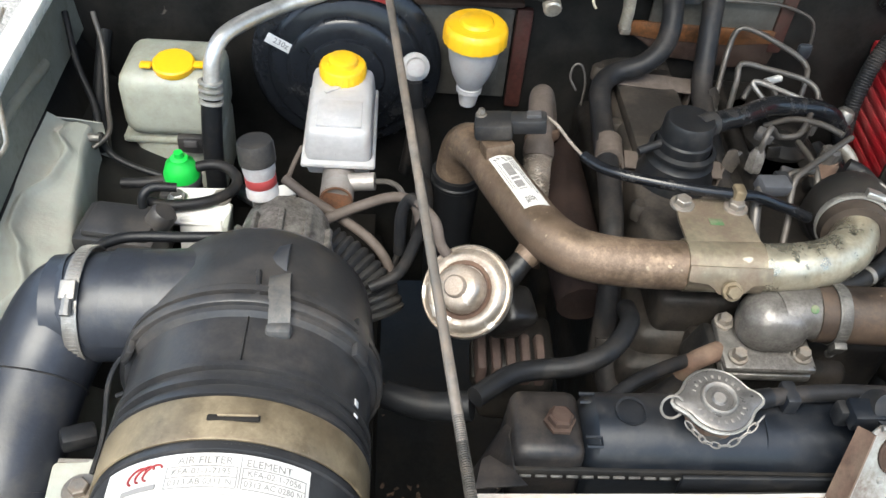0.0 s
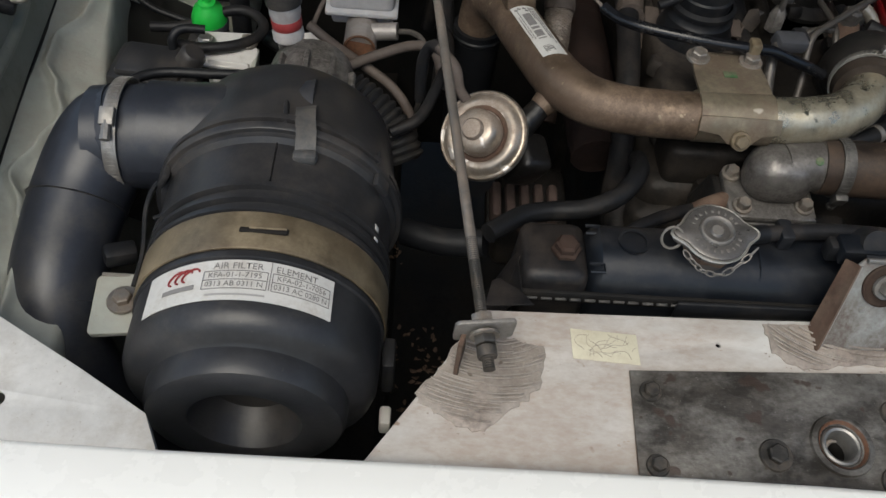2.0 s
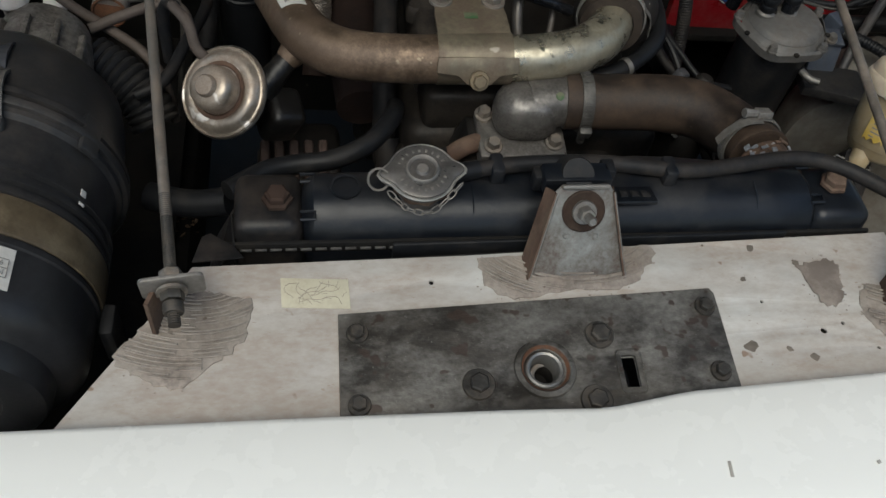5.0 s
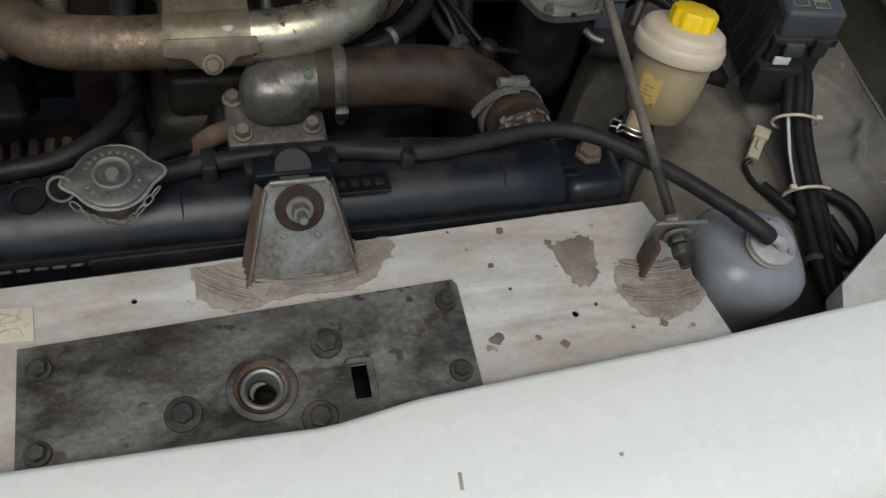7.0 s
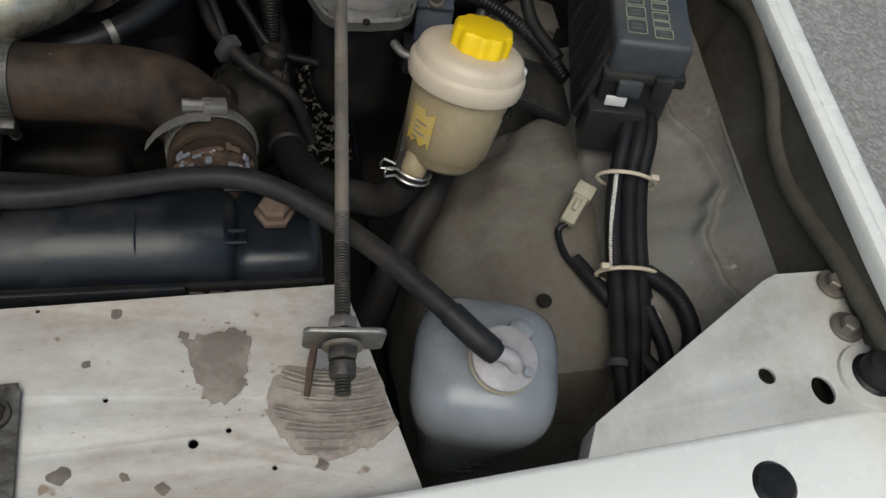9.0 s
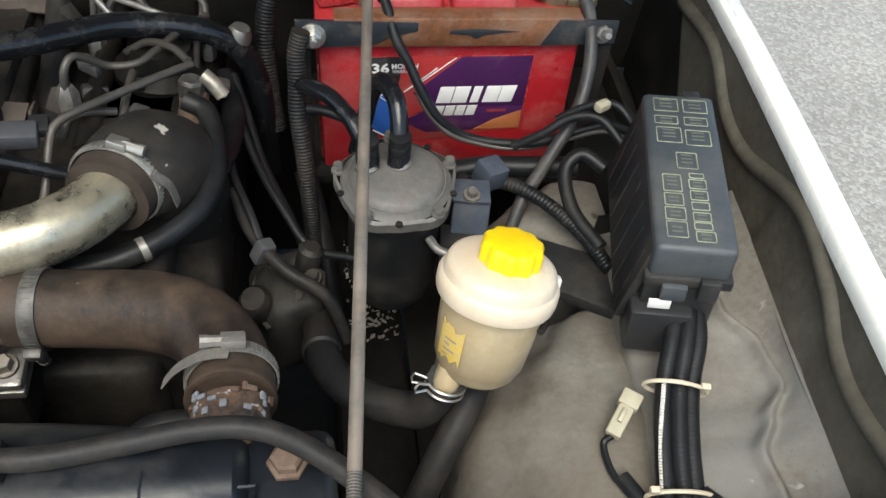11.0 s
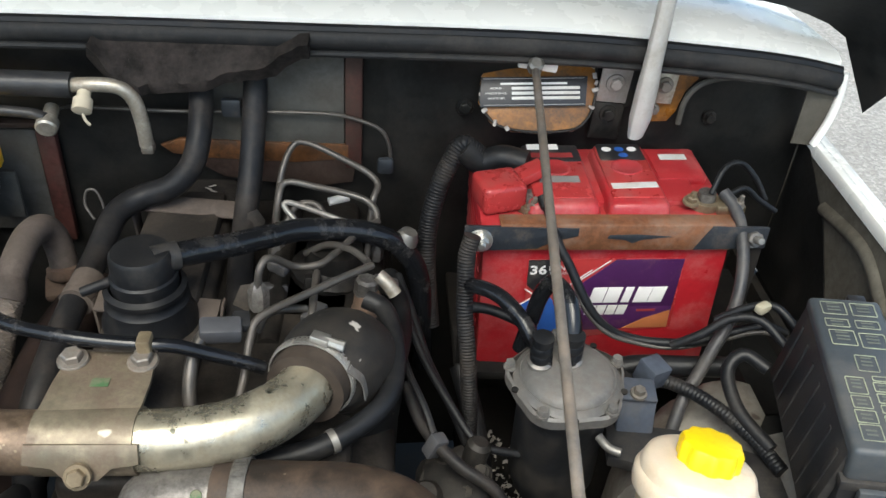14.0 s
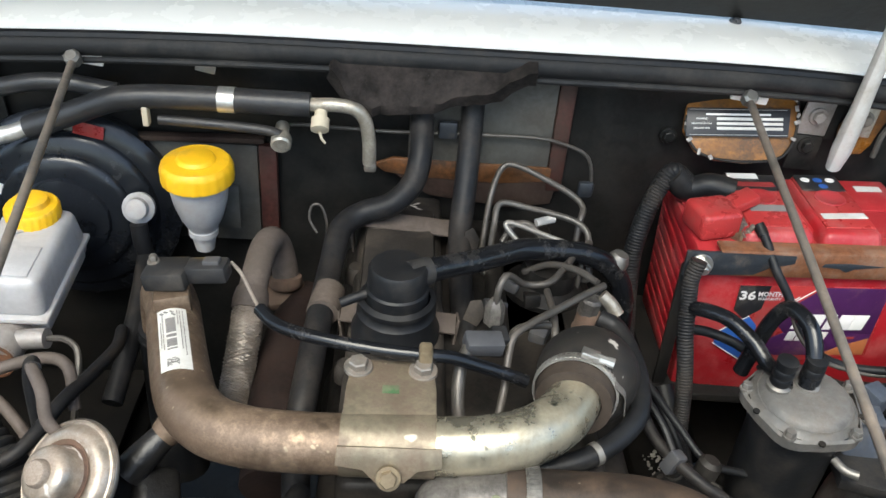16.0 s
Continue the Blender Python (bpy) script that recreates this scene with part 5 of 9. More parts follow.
part("guide_flap", sheet([(0.086, 0.306), (0.124, 0.309), (0.116, 0.320), (0.098, 0.333), (0.092, 0.330)], (), 0.002, pose(0, 0, 0.957), 0.0005), "tankdusty", rad)
part("seal_strip", box((0.345, 0.004, 0.026), pose(0.415, 0.3195, 0.9455, 0, 0, 0.6), 0.0015), "rubber", rad, "black rubber strip along the tank")
part("header_seam", box((0.56, 0.004, 0.012), pose(0.39, 0.3255, 0.9475), 0.001), "dark", rad)
part("core", box((0.54, 0.05, 0.42), pose(0.39, 0.366, 0.69), 0.002), "fin", rad, "dark finned radiator core")
# name block moulded on the tank (unreadable)
blk = part("moulded_block", box((0.055, 0.022, 0.004), pose(0.437, 0.345, 0.9815, -14, 0, 0), 0.001), "tank", rad)
rr = random.Random(3)
for k in range(5):
    part("moulded_mark", box((0.006, 0.008, 0.0012), pose(0.418 + k * 0.0095, 0.345, 0.9840, -14, 0, 0), 0.0003), "blackdusty", rad)

# pressure cap with chain
cm = at((0.2665, 0.356, 1.004), (-0.02, -0.12, 1), (0, 1, 0))
part("filler_neck", lathe([(0.020, -0.03), (0.020, -0.010), (0.0245, -0.008), (0.0245, -0.004), (0.0, -0.004)], cm, 28), "capsteel", rad)


def ear(a, r, h):
    e = max(0.0, math.cos(a)) ** 34 + max(0.0, math.cos(a + math.pi)) ** 34
    return 1 + 0.33 * e * max(0, min(1, (r - 0.016) / 0.008))


CR = cm @ Matrix.Rotation(radians(3), 4, 'Z')
cap = part("pressure_cap", lathe([(0.0225, -0.010), (0.0255, -0.009), (0.0262, -0.0035), (0.0255, -0.0008), (0.0240, 0.0), (0.0145, 0.0006), (0.0137, 0.0030), (0.0125, 0.0038), (0.0112, 0.0032), (0.0100, 0.0008), (0.0062, 0.0012), (0.0050, 0.0024), (0.0022, 0.0018), (0, 0.0012)], CR, 84, wobble=ear), "capsteel", rad, "grimy pressed steel radiator cap with two ears")
part("lid_rim", tube([CR @ Vector((0.0268 * ear(a, 0.03, 0) * math.cos(a), 0.0268 * ear(a, 0.03, 0) * math.sin(a), -0.0030)) for a in [2 * math.pi * k / 60 for k in range(61)]], 0.0013, 6, 1, smooth=False), "brightsteel", cap, "bright worn rim")
part("centre_ring", lathe([(0.0142, 0.0015), (0.0134, 0.0036), (0.0124, 0.0043), (0.0112, 0.0036), (0.0104, 0.0016)], CR, 40), "steel", cap)
part("centre_button", lathe([(0.0055, 0.0014), (0.0046, 0.0030), (0.002, 0.0032), (0, 0.0028)], CR, 20), "steel", cap)
for k in range(22):
    a = 2 * math.pi * (k + 0.5) / 22
    if k % 11 in (0, 10):
        continue
    part("plain_mark", box((0.0030, 0.0014 + 0.0005 * (k % 3), 0.0006), CR @ Matrix.Rotation(a, 4, 'Z') @ Matrix.Translation((0.0190, 0, 0.0004)), 0.0002), "steel", cap)
part("skirt_tooth", lathe([(0.0235, -0.016), (0.0245, -0.009), (0.0225, -0.008)], cm, 36, wobble=lambda a, r, h: 1 + 0.05 * math.cos(9 * a)), "rusty", cap)
part("ring", tube([Vector((0.2315 + 0.0085 * math.cos(a), 0.352 + 0.004 * math.sin(a), 0.998 + 0.0085 * math.sin(a))) for a in [2 * math.pi * k / 20 for k in range(21)]], 0.0011, 6, 1, smooth=False), "steel", cap)
drop = spline([(0.2385, 0.338, 0.999), (0.249, 0.331, 0.991), (0.259, 0.329, 0.985), (0.273, 0.329, 0.984), (0.286, 0.334, 0.995), (0.297, 0.342, 1.003)], 2)
for k, (p, q) in enumerate(zip(drop, drop[1:])):
    u = (q - p).normalized()
    w = u.cross(Vector((0, 1, 0.4))).normalized() if k % 2 else u.cross(Vector((0, 0.5, -1))).normalized()
    c0, hl = (p + q) / 2, (q - p).length * 0.62
    part("chain_link", tube([c0 + u * hl * math.cos(a) + w * 0.0021 * math.sin(a) for a in [2 * math.pi * j / 12 for j in range(13)]], 0.00065, 5, 1, smooth=False), "steel", cap)

# overflow hose from the neck to the bottle
oh = holder("overflow_hose", (0.52, 0.37, 0.98), "black rubber overflow hose lying over the radiator tank", "hose")
part("hose", tube([(0.290, 0.365, 0.989), (0.316, 0.371, 0.988), (0.366, 0.377, 0.988), (0.431, 0.376, 0.988), (0.496, 0.367, 0.988), (0.55, 0.374, 0.987), (0.589, 0.380, 0.987), (0.622, 0.379, 0.987), (0.65, 0.366, 0.987), (0.678, 0.344, 0.986), (0.704, 0.318, 0.986), (0.737, 0.279, 0.985), (0.752, 0.262, 0.982), (0.762, 0.255, 0.976)], 0.0070, 14, 8), "hose", oh)
part("hose_cuff", tube([(0.737, 0.279, 0.985), (0.750, 0.264, 0.9825), (0.760, 0.2565, 0.9775)], 0.0080, 14, 4), "rubber", oh)
part("hose_cuff", tube([(0.290, 0.365, 0.989), (0.303, 0.368, 0.9885), (0.316, 0.371, 0.988)], 0.0080, 14, 4), "rubber", oh)
for x, y in ((0.332, 0.373), (0.482, 0.368)):
    part("hose_clip", box((0.012, 0.022, 0.018), pose(x, y, 0.986), 0.003), "tank", rad)

# centre stay with bolt and rubber
st = holder("radiator_stay", (0.39, 0.28, 0.948), "tapered steel stay bolted to the radiator and painted over", "bracket")
stm = Matrix.Translation((0.3905, 0.2835, 0.952)) @ Matrix.Rotation(radians(90 - 30), 4, 'X')
part("plate", sheet([(-0.040, 0.0), (0.040, 0.0), (0.023, 0.074), (0.019, 0.079), (-0.018, 0.079), (-0.023, 0.074)], [circle(0.0, 0.058, 0.006, 16)], 0.0025, stm), "staypaint", st, "grey-painted tapered plate")
for s in (-1, 1):
    a, b = Vector((s * 0.0405, 0.0, 0.0)), Vector((s * 0.0235, 0.074, 0.0))
    rows = [[stm @ (a.lerp(b, f) + Vector((0, 0, 0.004))), stm @ (a.lerp(b, f) + Vector((s * 0.001, 0, -0.004))), stm @ (a.lerp(b, f) + Vector((s * 0.004, 0.0, -0.016 + 0.004 * f)))] for f in (0, 0.25, 0.5, 0.75, 1)]
    part("side_flange", thicken(loft(rows), 0.0015), "rusty", st)
for s in (-1, 1):
    part("worn_edge", tube([stm @ Vector((s * (0.0405 - 0.0175 * f), 0.074 * f, 0.0030)) for f in (0, 0.33, 0.66, 1)], 0.0011, 6, 2), "steel", st)
part("top_lip", tube([stm @ Vector((x, 0.0785, 0.002)) for x in (-0.019, 0.0, 0.019)], 0.002, 8, 2), "steel", st)
part("washer", lathe([(0.0175, -0.002), (0.0175, 0.0008), (0.0160, 0.0014), (0.0135, 0.0004), (0.0, 0.0004)], stm @ Matrix.Translation((0, 0.058, 0.001)), 28), "darkrust", st)
part("bolt", hexbolt(stm @ Vector((0, 0.058, 0.003)), stm.to_3x3() @ Vector((0, 0, 1)), 0.0068, 0.010, 0.009, stud=0.012), "steel", st)
part("weld_nub", lathe([(0.003, 0), (0.002, 0.0015), (0, 0.002)], stm @ Matrix.Translation((0.012, 0.036, 0)), 10), "staypaint", st)
part("weld_nub", lathe([(0.003, 0), (0.002, 0.0015), (0, 0.002)], stm @ Matrix.Translation((-0.012, 0.037, 0)), 10), "staypaint", st)
part("mount_block", box((0.056, 0.02, 0.016), pose(0.39, 0.345, 1.005), 0.002), "tank", st)
part("mount_rubber", lathe([(0.018, 0), (0.019, 0.004), (0.014, 0.012), (0.013, 0.018), (0, 0.018)], at((0.39, 0.350, 0.999), (0, -0.5, 0.85)), 24), "rubber", st)
part("mount_ear", box((0.012, 0.016, 0.022), pose(0.418, 0.352, 1.002), 0.003), "rubber", st)
part("mount_ear", box((0.012, 0.014, 0.018), pose(0.362, 0.350, 0.999), 0.003), "rubber", st)


# tie rods with threaded ends, nuts and their brackets
def tie_rod(foot, head, leg_dx):
    foot, head = Vector(foot), Vector(head)
    d = (head - foot).normalized()
    rod = holder("tie_rod", (foot.x, foot.y, panel_z(foot.y)), "long thin dusty steel tie rod bolted to a rusty bracket", "rod", "tie rods")
    part("rod", tube([foot + d * 0.055, foot.lerp(head, 0.33), foot.lerp(head, 0.66), head], 0.0043, 14, 4), "rod", rod)
    part("thread", tube([foot - d * 0.033, foot, foot + d * 0.075], 0.0041, 12, 4, ribs=(0.0018, 0.0010)), "latchbolt", rod)
    part("nut", lathe([(0.0, 0), (0.0078, 0), (0.0085, 0.001), (0.0085, 0.006), (0.0078, 0.007), (0, 0.007)], at(foot + d * 0.003, d), 6), "bolt", rod)
    part("washer", lathe([(0, 0), (0.011, 0), (0.011, 0.002), (0, 0.002)], at(foot - d * 0.0075, d), 20), "bolt", rod)
    part("nut", lathe([(0.0, 0), (0.0078, 0), (0.0085, 0.001), (0.0085, 0.006), (0.0078, 0.007), (0, 0.007)], at(foot - d * 0.014, d), 6), "latchbolt", rod)
    part("nut", lathe([(0.0, 0), (0.0068, 0), (0.0074, 0.001), (0.0074, 0.008), (0.0055, 0.009), (0, 0.009)], at(foot - d * 0.024, d), 14), "latchbolt", rod)
    pm = at(foot, d, (0, 0, 1)) @ Matrix.Translation((0, 0, 0.0))
    part("bracket_plate", sheet(rounded(-0.021 + leg_dx * 0.1, -0.013, 0.021, 0.013, 0.004), (), 0.003, pm), "steel", rod, "small steel bracket plate")
    lx = foot.x + leg_dx
    part("bracket_leg", sheet([(-0.012, 0.0), (0.012, -0.003), (0.009, -0.045), (-0.003, -0.05), (-0.012, -0.043)], (), 0.0035, at((lx, foot.y - 0.004, foot.z - 0.003), (1, -0.25, 0), (0, 0, 1))), "rusty", rod, "rusty bracket leg")
    hm = at(head, d, (0, 0, 1))
    part("eye_plate", box((0.044, 0.005, 0.024), Matrix.Translation(head + Vector((0.006, 0.012, 0.003))) @ Matrix.Rotation(0.12, 4, "Y"), 0.002), "whitecap", rod)
    part("head_nut", lathe([(0.0, -0.004), (0.009, -0.004), (0.009, 0.006), (0.006, 0.009), (0, 0.009)], at(head, (0, -0.6, 0.8)), 8), "steel", rod)
    return rod


tie_rod((0.079, 0.260, 0.9935), (-0.009, 0.958, 1.088), -0.012)
tie_rod((0.672, 0.2635, 0.9935), (0.728, 0.960, 1.088), -0.014)

# ---- latch plate ----
lp = holder("bonnet_latch_plate", (0.35, 0.215, 0.944), "worn grey steel bonnet latch plate bolted to the panel", "latch plate")
slot = rounded(0.4115, 0.185, 0.4245, 0.2125, 0.002)
LP = [(0.197, 0.2545), (0.499, 0.2665), (0.502, 0.262), (0.503, 0.163), (0.201, 0.157), (0.196, 0.159)]
bm = sheet(LP, [circle(0.350, 0.2035, 0.0165, 28), slot], 0.0035, bevel=0.0009)
for v in bm.verts:
    v.co.z += panel_z(v.co.y) + 0.0045
part("plate", bm, "latchplate", lp)
part("plate_edge", tube([(x, y, panel_z(y) + 0.002) for x, y in ((0.196, 0.160), (0.197, 0.2545), (0.35, 0.2605), (0.5, 0.267), (0.503, 0.165))], 0.0014, 6, 1, smooth=False), "rusty", lp)
for x, y, r, w in ((0.210, 0.238, 0.0058, 0.0085), (0.209, 0.1815, 0.0058, 0.0085), (0.491, 0.250, 0.0058, 0.0085), (0.490, 0.1945, 0.0058, 0.0085), (0.298, 0.193, 0.0075, 0.0125), (0.398, 0.229, 0.0078, 0.0115), (0.386, 0.176, 0.0078, 0.0125)):
    part("bolt", hexbolt((x, y, panel_z(y) + 0.005), (0, -0.11, 1), r, w, 0.0055, turn=x * 37), "latchbolt", lp)
lm = at((0.3505, 0.2035, panel_z(0.2035) + 0.003), (0, -0.11, 1))
part("catch_cup", lathe([(0.0245, 0.0012), (0.0235, 0.0038), (0.0195, 0.0045), (0.0175, 0.002), (0.0165, -0.006), (0.0155, -0.006)], lm, 40), "latchplate", lp, "dished steel striker cup")
part("catch_ring", lathe([(0.0158, -0.003), (0.0150, 0.0010), (0.0135, 0.0022), (0.0118, 0.0012), (0.0105, -0.003), (0.0098, -0.016)], lm, 40), "steel", lp, "worn striker ring")
part("cup_rust", lathe([(0.0186, 0.0042), (0.0178, 0.0036), (0.0168, 0.0020), (0.0158, -0.001)], lm, 40), "cuprust", lp, "orange rusted ring")
part("catch_well", lathe([(0.0165, -0.006), (0.0095, -0.016), (0.009, -0.03), (0, -0.03)], lm, 28), "dark", lp)
part("catch_tongue", tube([lm @ Vector((0.0075 * math.cos(a), 0.0075 * math.sin(a), -0.010)) for a in (1.2, 1.8, 2.4, 3.0, 3.6)], [0.0008, 0.0018, 0.0022, 0.0018, 0.0008], 8, 3), "bolt", lp)
part("slot_rim", tube([(x, y, panel_z(y) + 0.0048) for x, y in rounded(0.408, 0.181, 0.428, 0.216, 0.004)] + [(0.428, 0.212, panel_z(0.212) + 0.0048)], 0.0008, 5, 1, smooth=False), "latchplate", lp)
part("slot_well", box((0.017, 0.032, 0.02), pose(0.418, 0.1988, panel_z(0.2) - 0.034), 0.001), "tank", lp)

# ---- engine ----
eng = holder("engine", (0.42, 0.78, 0.35), "grimy diesel engine block with black valve cover", "engine")
part("block", box((0.30, 0.46, 0.36), pose(0.43, 0.79, 0.66), 0.02, 3), "engine", eng, "grimy cast engine block")
part("cylinder_head", box((0.24, 0.44, 0.06), pose(0.42, 0.79, 0.855), 0.012, 3), "engine", eng)
part("timing_cover", box((0.26, 0.05, 0.34), pose(0.40, 0.565, 0.64), 0.02, 3), "engine", eng)
part("valve_cover", box((0.105, 0.44, 0.07), pose(0.347, 0.835, 0.872), 0.012, 3, taper=0.92), "cover", eng, "dusty black plastic valve cover")
part("cover_step", box((0.080, 0.20, 0.022), pose(0.347, 0.865, 0.910), 0.006, 2), "cover", eng)
part("cover_rear", box((0.085, 0.08, 0.03), pose(0.355, 1.0, 0.895), 0.010, 2), "cover", eng)
for y, z in ((0.925, 0.925), (0.765, 0.912)):
    st2 = part("cover_strap", sheet([(-0.058, -0.012), (0.058, -0.012), (0.058, 0.012), (-0.058, 0.012)], [circle(-0.036, 0.0, 0.003, 10)], 0.003, pose(0.349, y, z, 14, 3, -3)), "pinkdust", eng, "dusty steel strap over the cover")
    for s in (-1, 1):
        part("strap_leg", box((0.003, 0.022, 0.045), pose(0.349 + s * 0.058, y + 0.004, z - 0.022 - s * 0.003, -14, s * 8, 0), 0.001), "pinkdust", eng)
for k, (x, y) in enumerate(((0.300, 0.70), (0.300, 0.86), (0.30, 0.99))):
    part("cover_lug", lathe([(0.011, 0), (0.011, 0.016), (0.008, 0.020), (0, 0.020)], pose(x, y, 0.885), 14), "cover", eng)
rr = random.Random(14)
# chalk scribble on the cover
for k in range(7):
    p = Vector((0.366 + 0.004 * math.sin(k * 2.1), 0.952 + 0.006 * k, 0.9125))
    part("chalk_mark", box((0.009, 0.0022, 0.0006), Matrix.Translation(p) @ pose(0, 0, 0, 0, 0, rr.uniform(-60, 60)), 0.0002), "scuff", eng)
# oil filler cap with its breather hose
oc = holder("oil_filler_cap", (0.346, 0.748, 0.90), "black plastic oil filler and breather cap on the valve cover", "oil cap")
part("base", lathe([(0.044, 0.895), (0.044, 0.915), (0.040, 0.922), (0.039, 0.935), (0.036, 0.938), (0.035, 0.944), (0.038, 0.946), (0.038, 0.950), (0.033, 0.953)], pose(0.346, 0.748, 0), 36), "rubber", oc)
part("cap", lathe([(0.031, 0.950), (0.031, 0.962), (0.029, 0.964), (0.0285, 0.984), (0.026, 0.988), (0.0, 0.989)], pose(0.346, 0.749, 0), 36), "rubber", oc)
part("side_nib", tube([(0.318, 0.742, 0.958), (0.302, 0.738, 0.953), (0.292, 0.735, 0.950)], 0.005, 10, 4), "hose", oc)
part("spout", tube([(0.356, 0.748, 0.977), (0.376, 0.760, 0.9755)], 0.0138, 16, 2), "blackdusty", oc)
thing("breather_hose", tube([(0.368, 0.754, 0.9765), (0.394, 0.774, 0.971), (0.421, 0.793, 0.965), (0.450, 0.819, 0.957), (0.479, 0.842, 0.950), (0.512, 0.853, 0.944), (0.545, 0.859, 0.938), (0.573, 0.863, 0.926), (0.595, 0.866, 0.904), (0.608, 0.868, 0.872), (0.614, 0.868, 0.82), (0.618, 0.868, 0.74)], 0.0122, 18, 8), "glossyhose", "shiny black rubber breather hose over the injector lines", "hose")

# heater hoses to the bulkhead
thing("heater_hose", tube([(0.366, 0.994, 1.060), (0.366, 0.985, 1.035), (0.366, 0.95, 1.0), (0.358, 0.932, 0.972), (0.335, 0.922, 0.950), (0.302, 0.918, 0.938), (0.280, 0.895, 0.930), (0.274, 0.84, 0.918), (0.270, 0.77, 0.912), (0.266, 0.70, 0.900), (0.262, 0.645, 0.875), (0.262, 0.61, 0.83), (0.265, 0.59, 0.76), (0.29, 0.565, 0.735), (0.345, 0.545, 0.74)], 0.0135, 16, 8), "hose", "dusty black heater hose running over the engine", "hose", "heater hoses")
thing("heater_hose", tube([(0.424, 0.994, 1.060), (0.424, 0.985, 1.03), (0.420, 0.945, 0.965), (0.416, 0.910, 0.925), (0.416, 0.86, 0.905), (0.419, 0.80, 0.885), (0.422, 0.73, 0.865), (0.425, 0.67, 0.84), (0.43, 0.63, 0.80)], 0.0135, 16, 8), "hose", "dusty black heater hose running over the engine", "hose", "heater hoses")
thing("hose_sleeve", tube([(0.276, 0.800, 0.915), (0.272, 0.765, 0.913)], 0.0165, 16, 2), "pinkdust", "short tan heat sleeve on a heater hose", "sleeve")

# crossover pipe with clamp plate
px = holder("intercooler_pipe", (0.33, 0.60, 0.91), "yellow passivated steel air pipe across the engine", "pipe")
part("pipe", tube([(0.100, 0.812, 0.835), (0.101, 0.811, 0.865), (0.105, 0.804, 0.893), (0.113, 0.786, 0.909), (0.1255, 0.757, 0.9155), (0.1385, 0.715, 0.9205), (0.152, 0.672, 0.9265), (0.167, 0.628, 0.932), (0.180, 0.603, 0.9345), (0.202, 0.583, 0.9350), (0.235, 0.572, 0.936), (0.28, 0.568, 0.937), (0.314, 0.567, 0.938)], [0.0262] * 8 + [0.0258, 0.0252, 0.0247, 0.0245, 0.0245], 28, 8), "gold", px, "dusty brown stretch of the pipe")
part("pipe", tube([(0.376, 0.566, 0.940), (0.40, 0.566, 0.941), (0.425, 0.567, 0.943), (0.455, 0.574, 0.945), (0.482, 0.592, 0.945), (0.500, 0.618, 0.942), (0.508, 0.640, 0.939)], 0.0242, 28, 8), "goldbright", px, "bright stretch of the pipe")
part("clamp_sleeve", tube([(0.306, 0.5675, 0.9383), (0.345, 0.567, 0.939), (0.382, 0.566, 0.9402)], 0.0262, 28, 3), "clampgold", px)
part("clamp_plate", sheet([(-0.037, -0.005), (0.037, -0.005), (0.037, 0.030), (0.034, 0.062), (0.030, 0.066), (-0.030, 0.066), (-0.034, 0.062), (-0.037, 0.030)], (), 0.004, pose(0.344, 0.580, 0.963, -4, 0, -1)), "clampgold", px, "folded clamp plate with two bolts")
part("clamp_skirt", sheet([(-0.040, 0.0), (0.040, 0.0), (0.041, -0.014), (0.022, -0.017), (0.012, -0.026), (-0.010, -0.026), (-0.020, -0.017), (-0.041, -0.014)], (), 0.004, Matrix.Translation((0.345, 0.545, 0.958)) @ Matrix.Rotation(radians(58), 4, 'X')), "clampgold", px)
part("bolt", hexbolt((0.345, 0.5295, 0.9425), (0, -0.84, 0.54), 0.0070, 0.0100), "band", px)
for x, y in ((0.3155, 0.634), (0.371, 0.632)):
    part("bolt", hexbolt((x, y, 0.9605), (0, -0.07, 1), 0.0085, 0.0125, 0.007), "bolt", px)
part("green_mark", box((0.014, 0.010, 0.0006), pose(0.344, 0.607, 0.9618, -4, 0, 0), 0.0002), "greenmark", px)
# printed label on the pipe
PIPE_U = Vector((-0.2895, 0.949, -0.1234)).normalized()
PIPE_S = Vector((0.957, 0.292, 0.0)).normalized()
PIPE_N = PIPE_S.cross(PIPE_U).normalized()


def on_pipe(d, a, r=0.0270):
    """A point on the leg of the pipe: d along it from the label's middle, a round it."""
    return Vector((0.1529, 0.669, 0.9265)) + PIPE_U * d + (PIPE_S * math.sin(a) + PIPE_N * math.cos(a)) * r


lbl = part("label", thicken(loft([[on_pipe(-0.050 + 0.100 * i / 10 - 0.004 * a, a) for a in (-0.56, -0.36, -0.16, 0.04, 0.24, 0.44)] for i in range(11)]), 0.0004), "label", px, "white bar-code label")
rr = random.Random(2)
for i in range(34):
    if rr.random() < 0.25:
        continue
    d = -0.018 + 0.050 * i / 33
    part("code_bar", tube([on_pipe(d, a, 0.0274) for a in (-0.28, -0.12, 0.04)], rr.uniform(0.0003, 0.0008), 4, 1, smooth=False), "printgrey", lbl)
for a, d0, d1 in ((0.20, -0.020, 0.040), (0.30, -0.030, 0.042), (-0.46, -0.012, 0.030), (-0.38, -0.016, 0.044), (0.12, 0.020, 0.044)):
    d = d0
    while d < d1:
        w = rr.uniform(0.002, 0.006)
        part("print_bar", tube([on_pipe(d, a, 0.0274), on_pipe(d + w, a, 0.0274)], 0.00055, 4, 1, smooth=False), "printgrey", lbl)
        d += w + rr.uniform(0.0012, 0.003)
for d, a in ((0.045, -0.44), (0.046, -0.30), (0.045, -0.10), (0.040, -0.05)):
    part("print_mark", tube([on_pipe(d, a, 0.0273), on_pipe(d - 0.003, a + 0.10, 0.0273)], 0.0010, 5, 1, smooth=False), "printgrey", lbl)
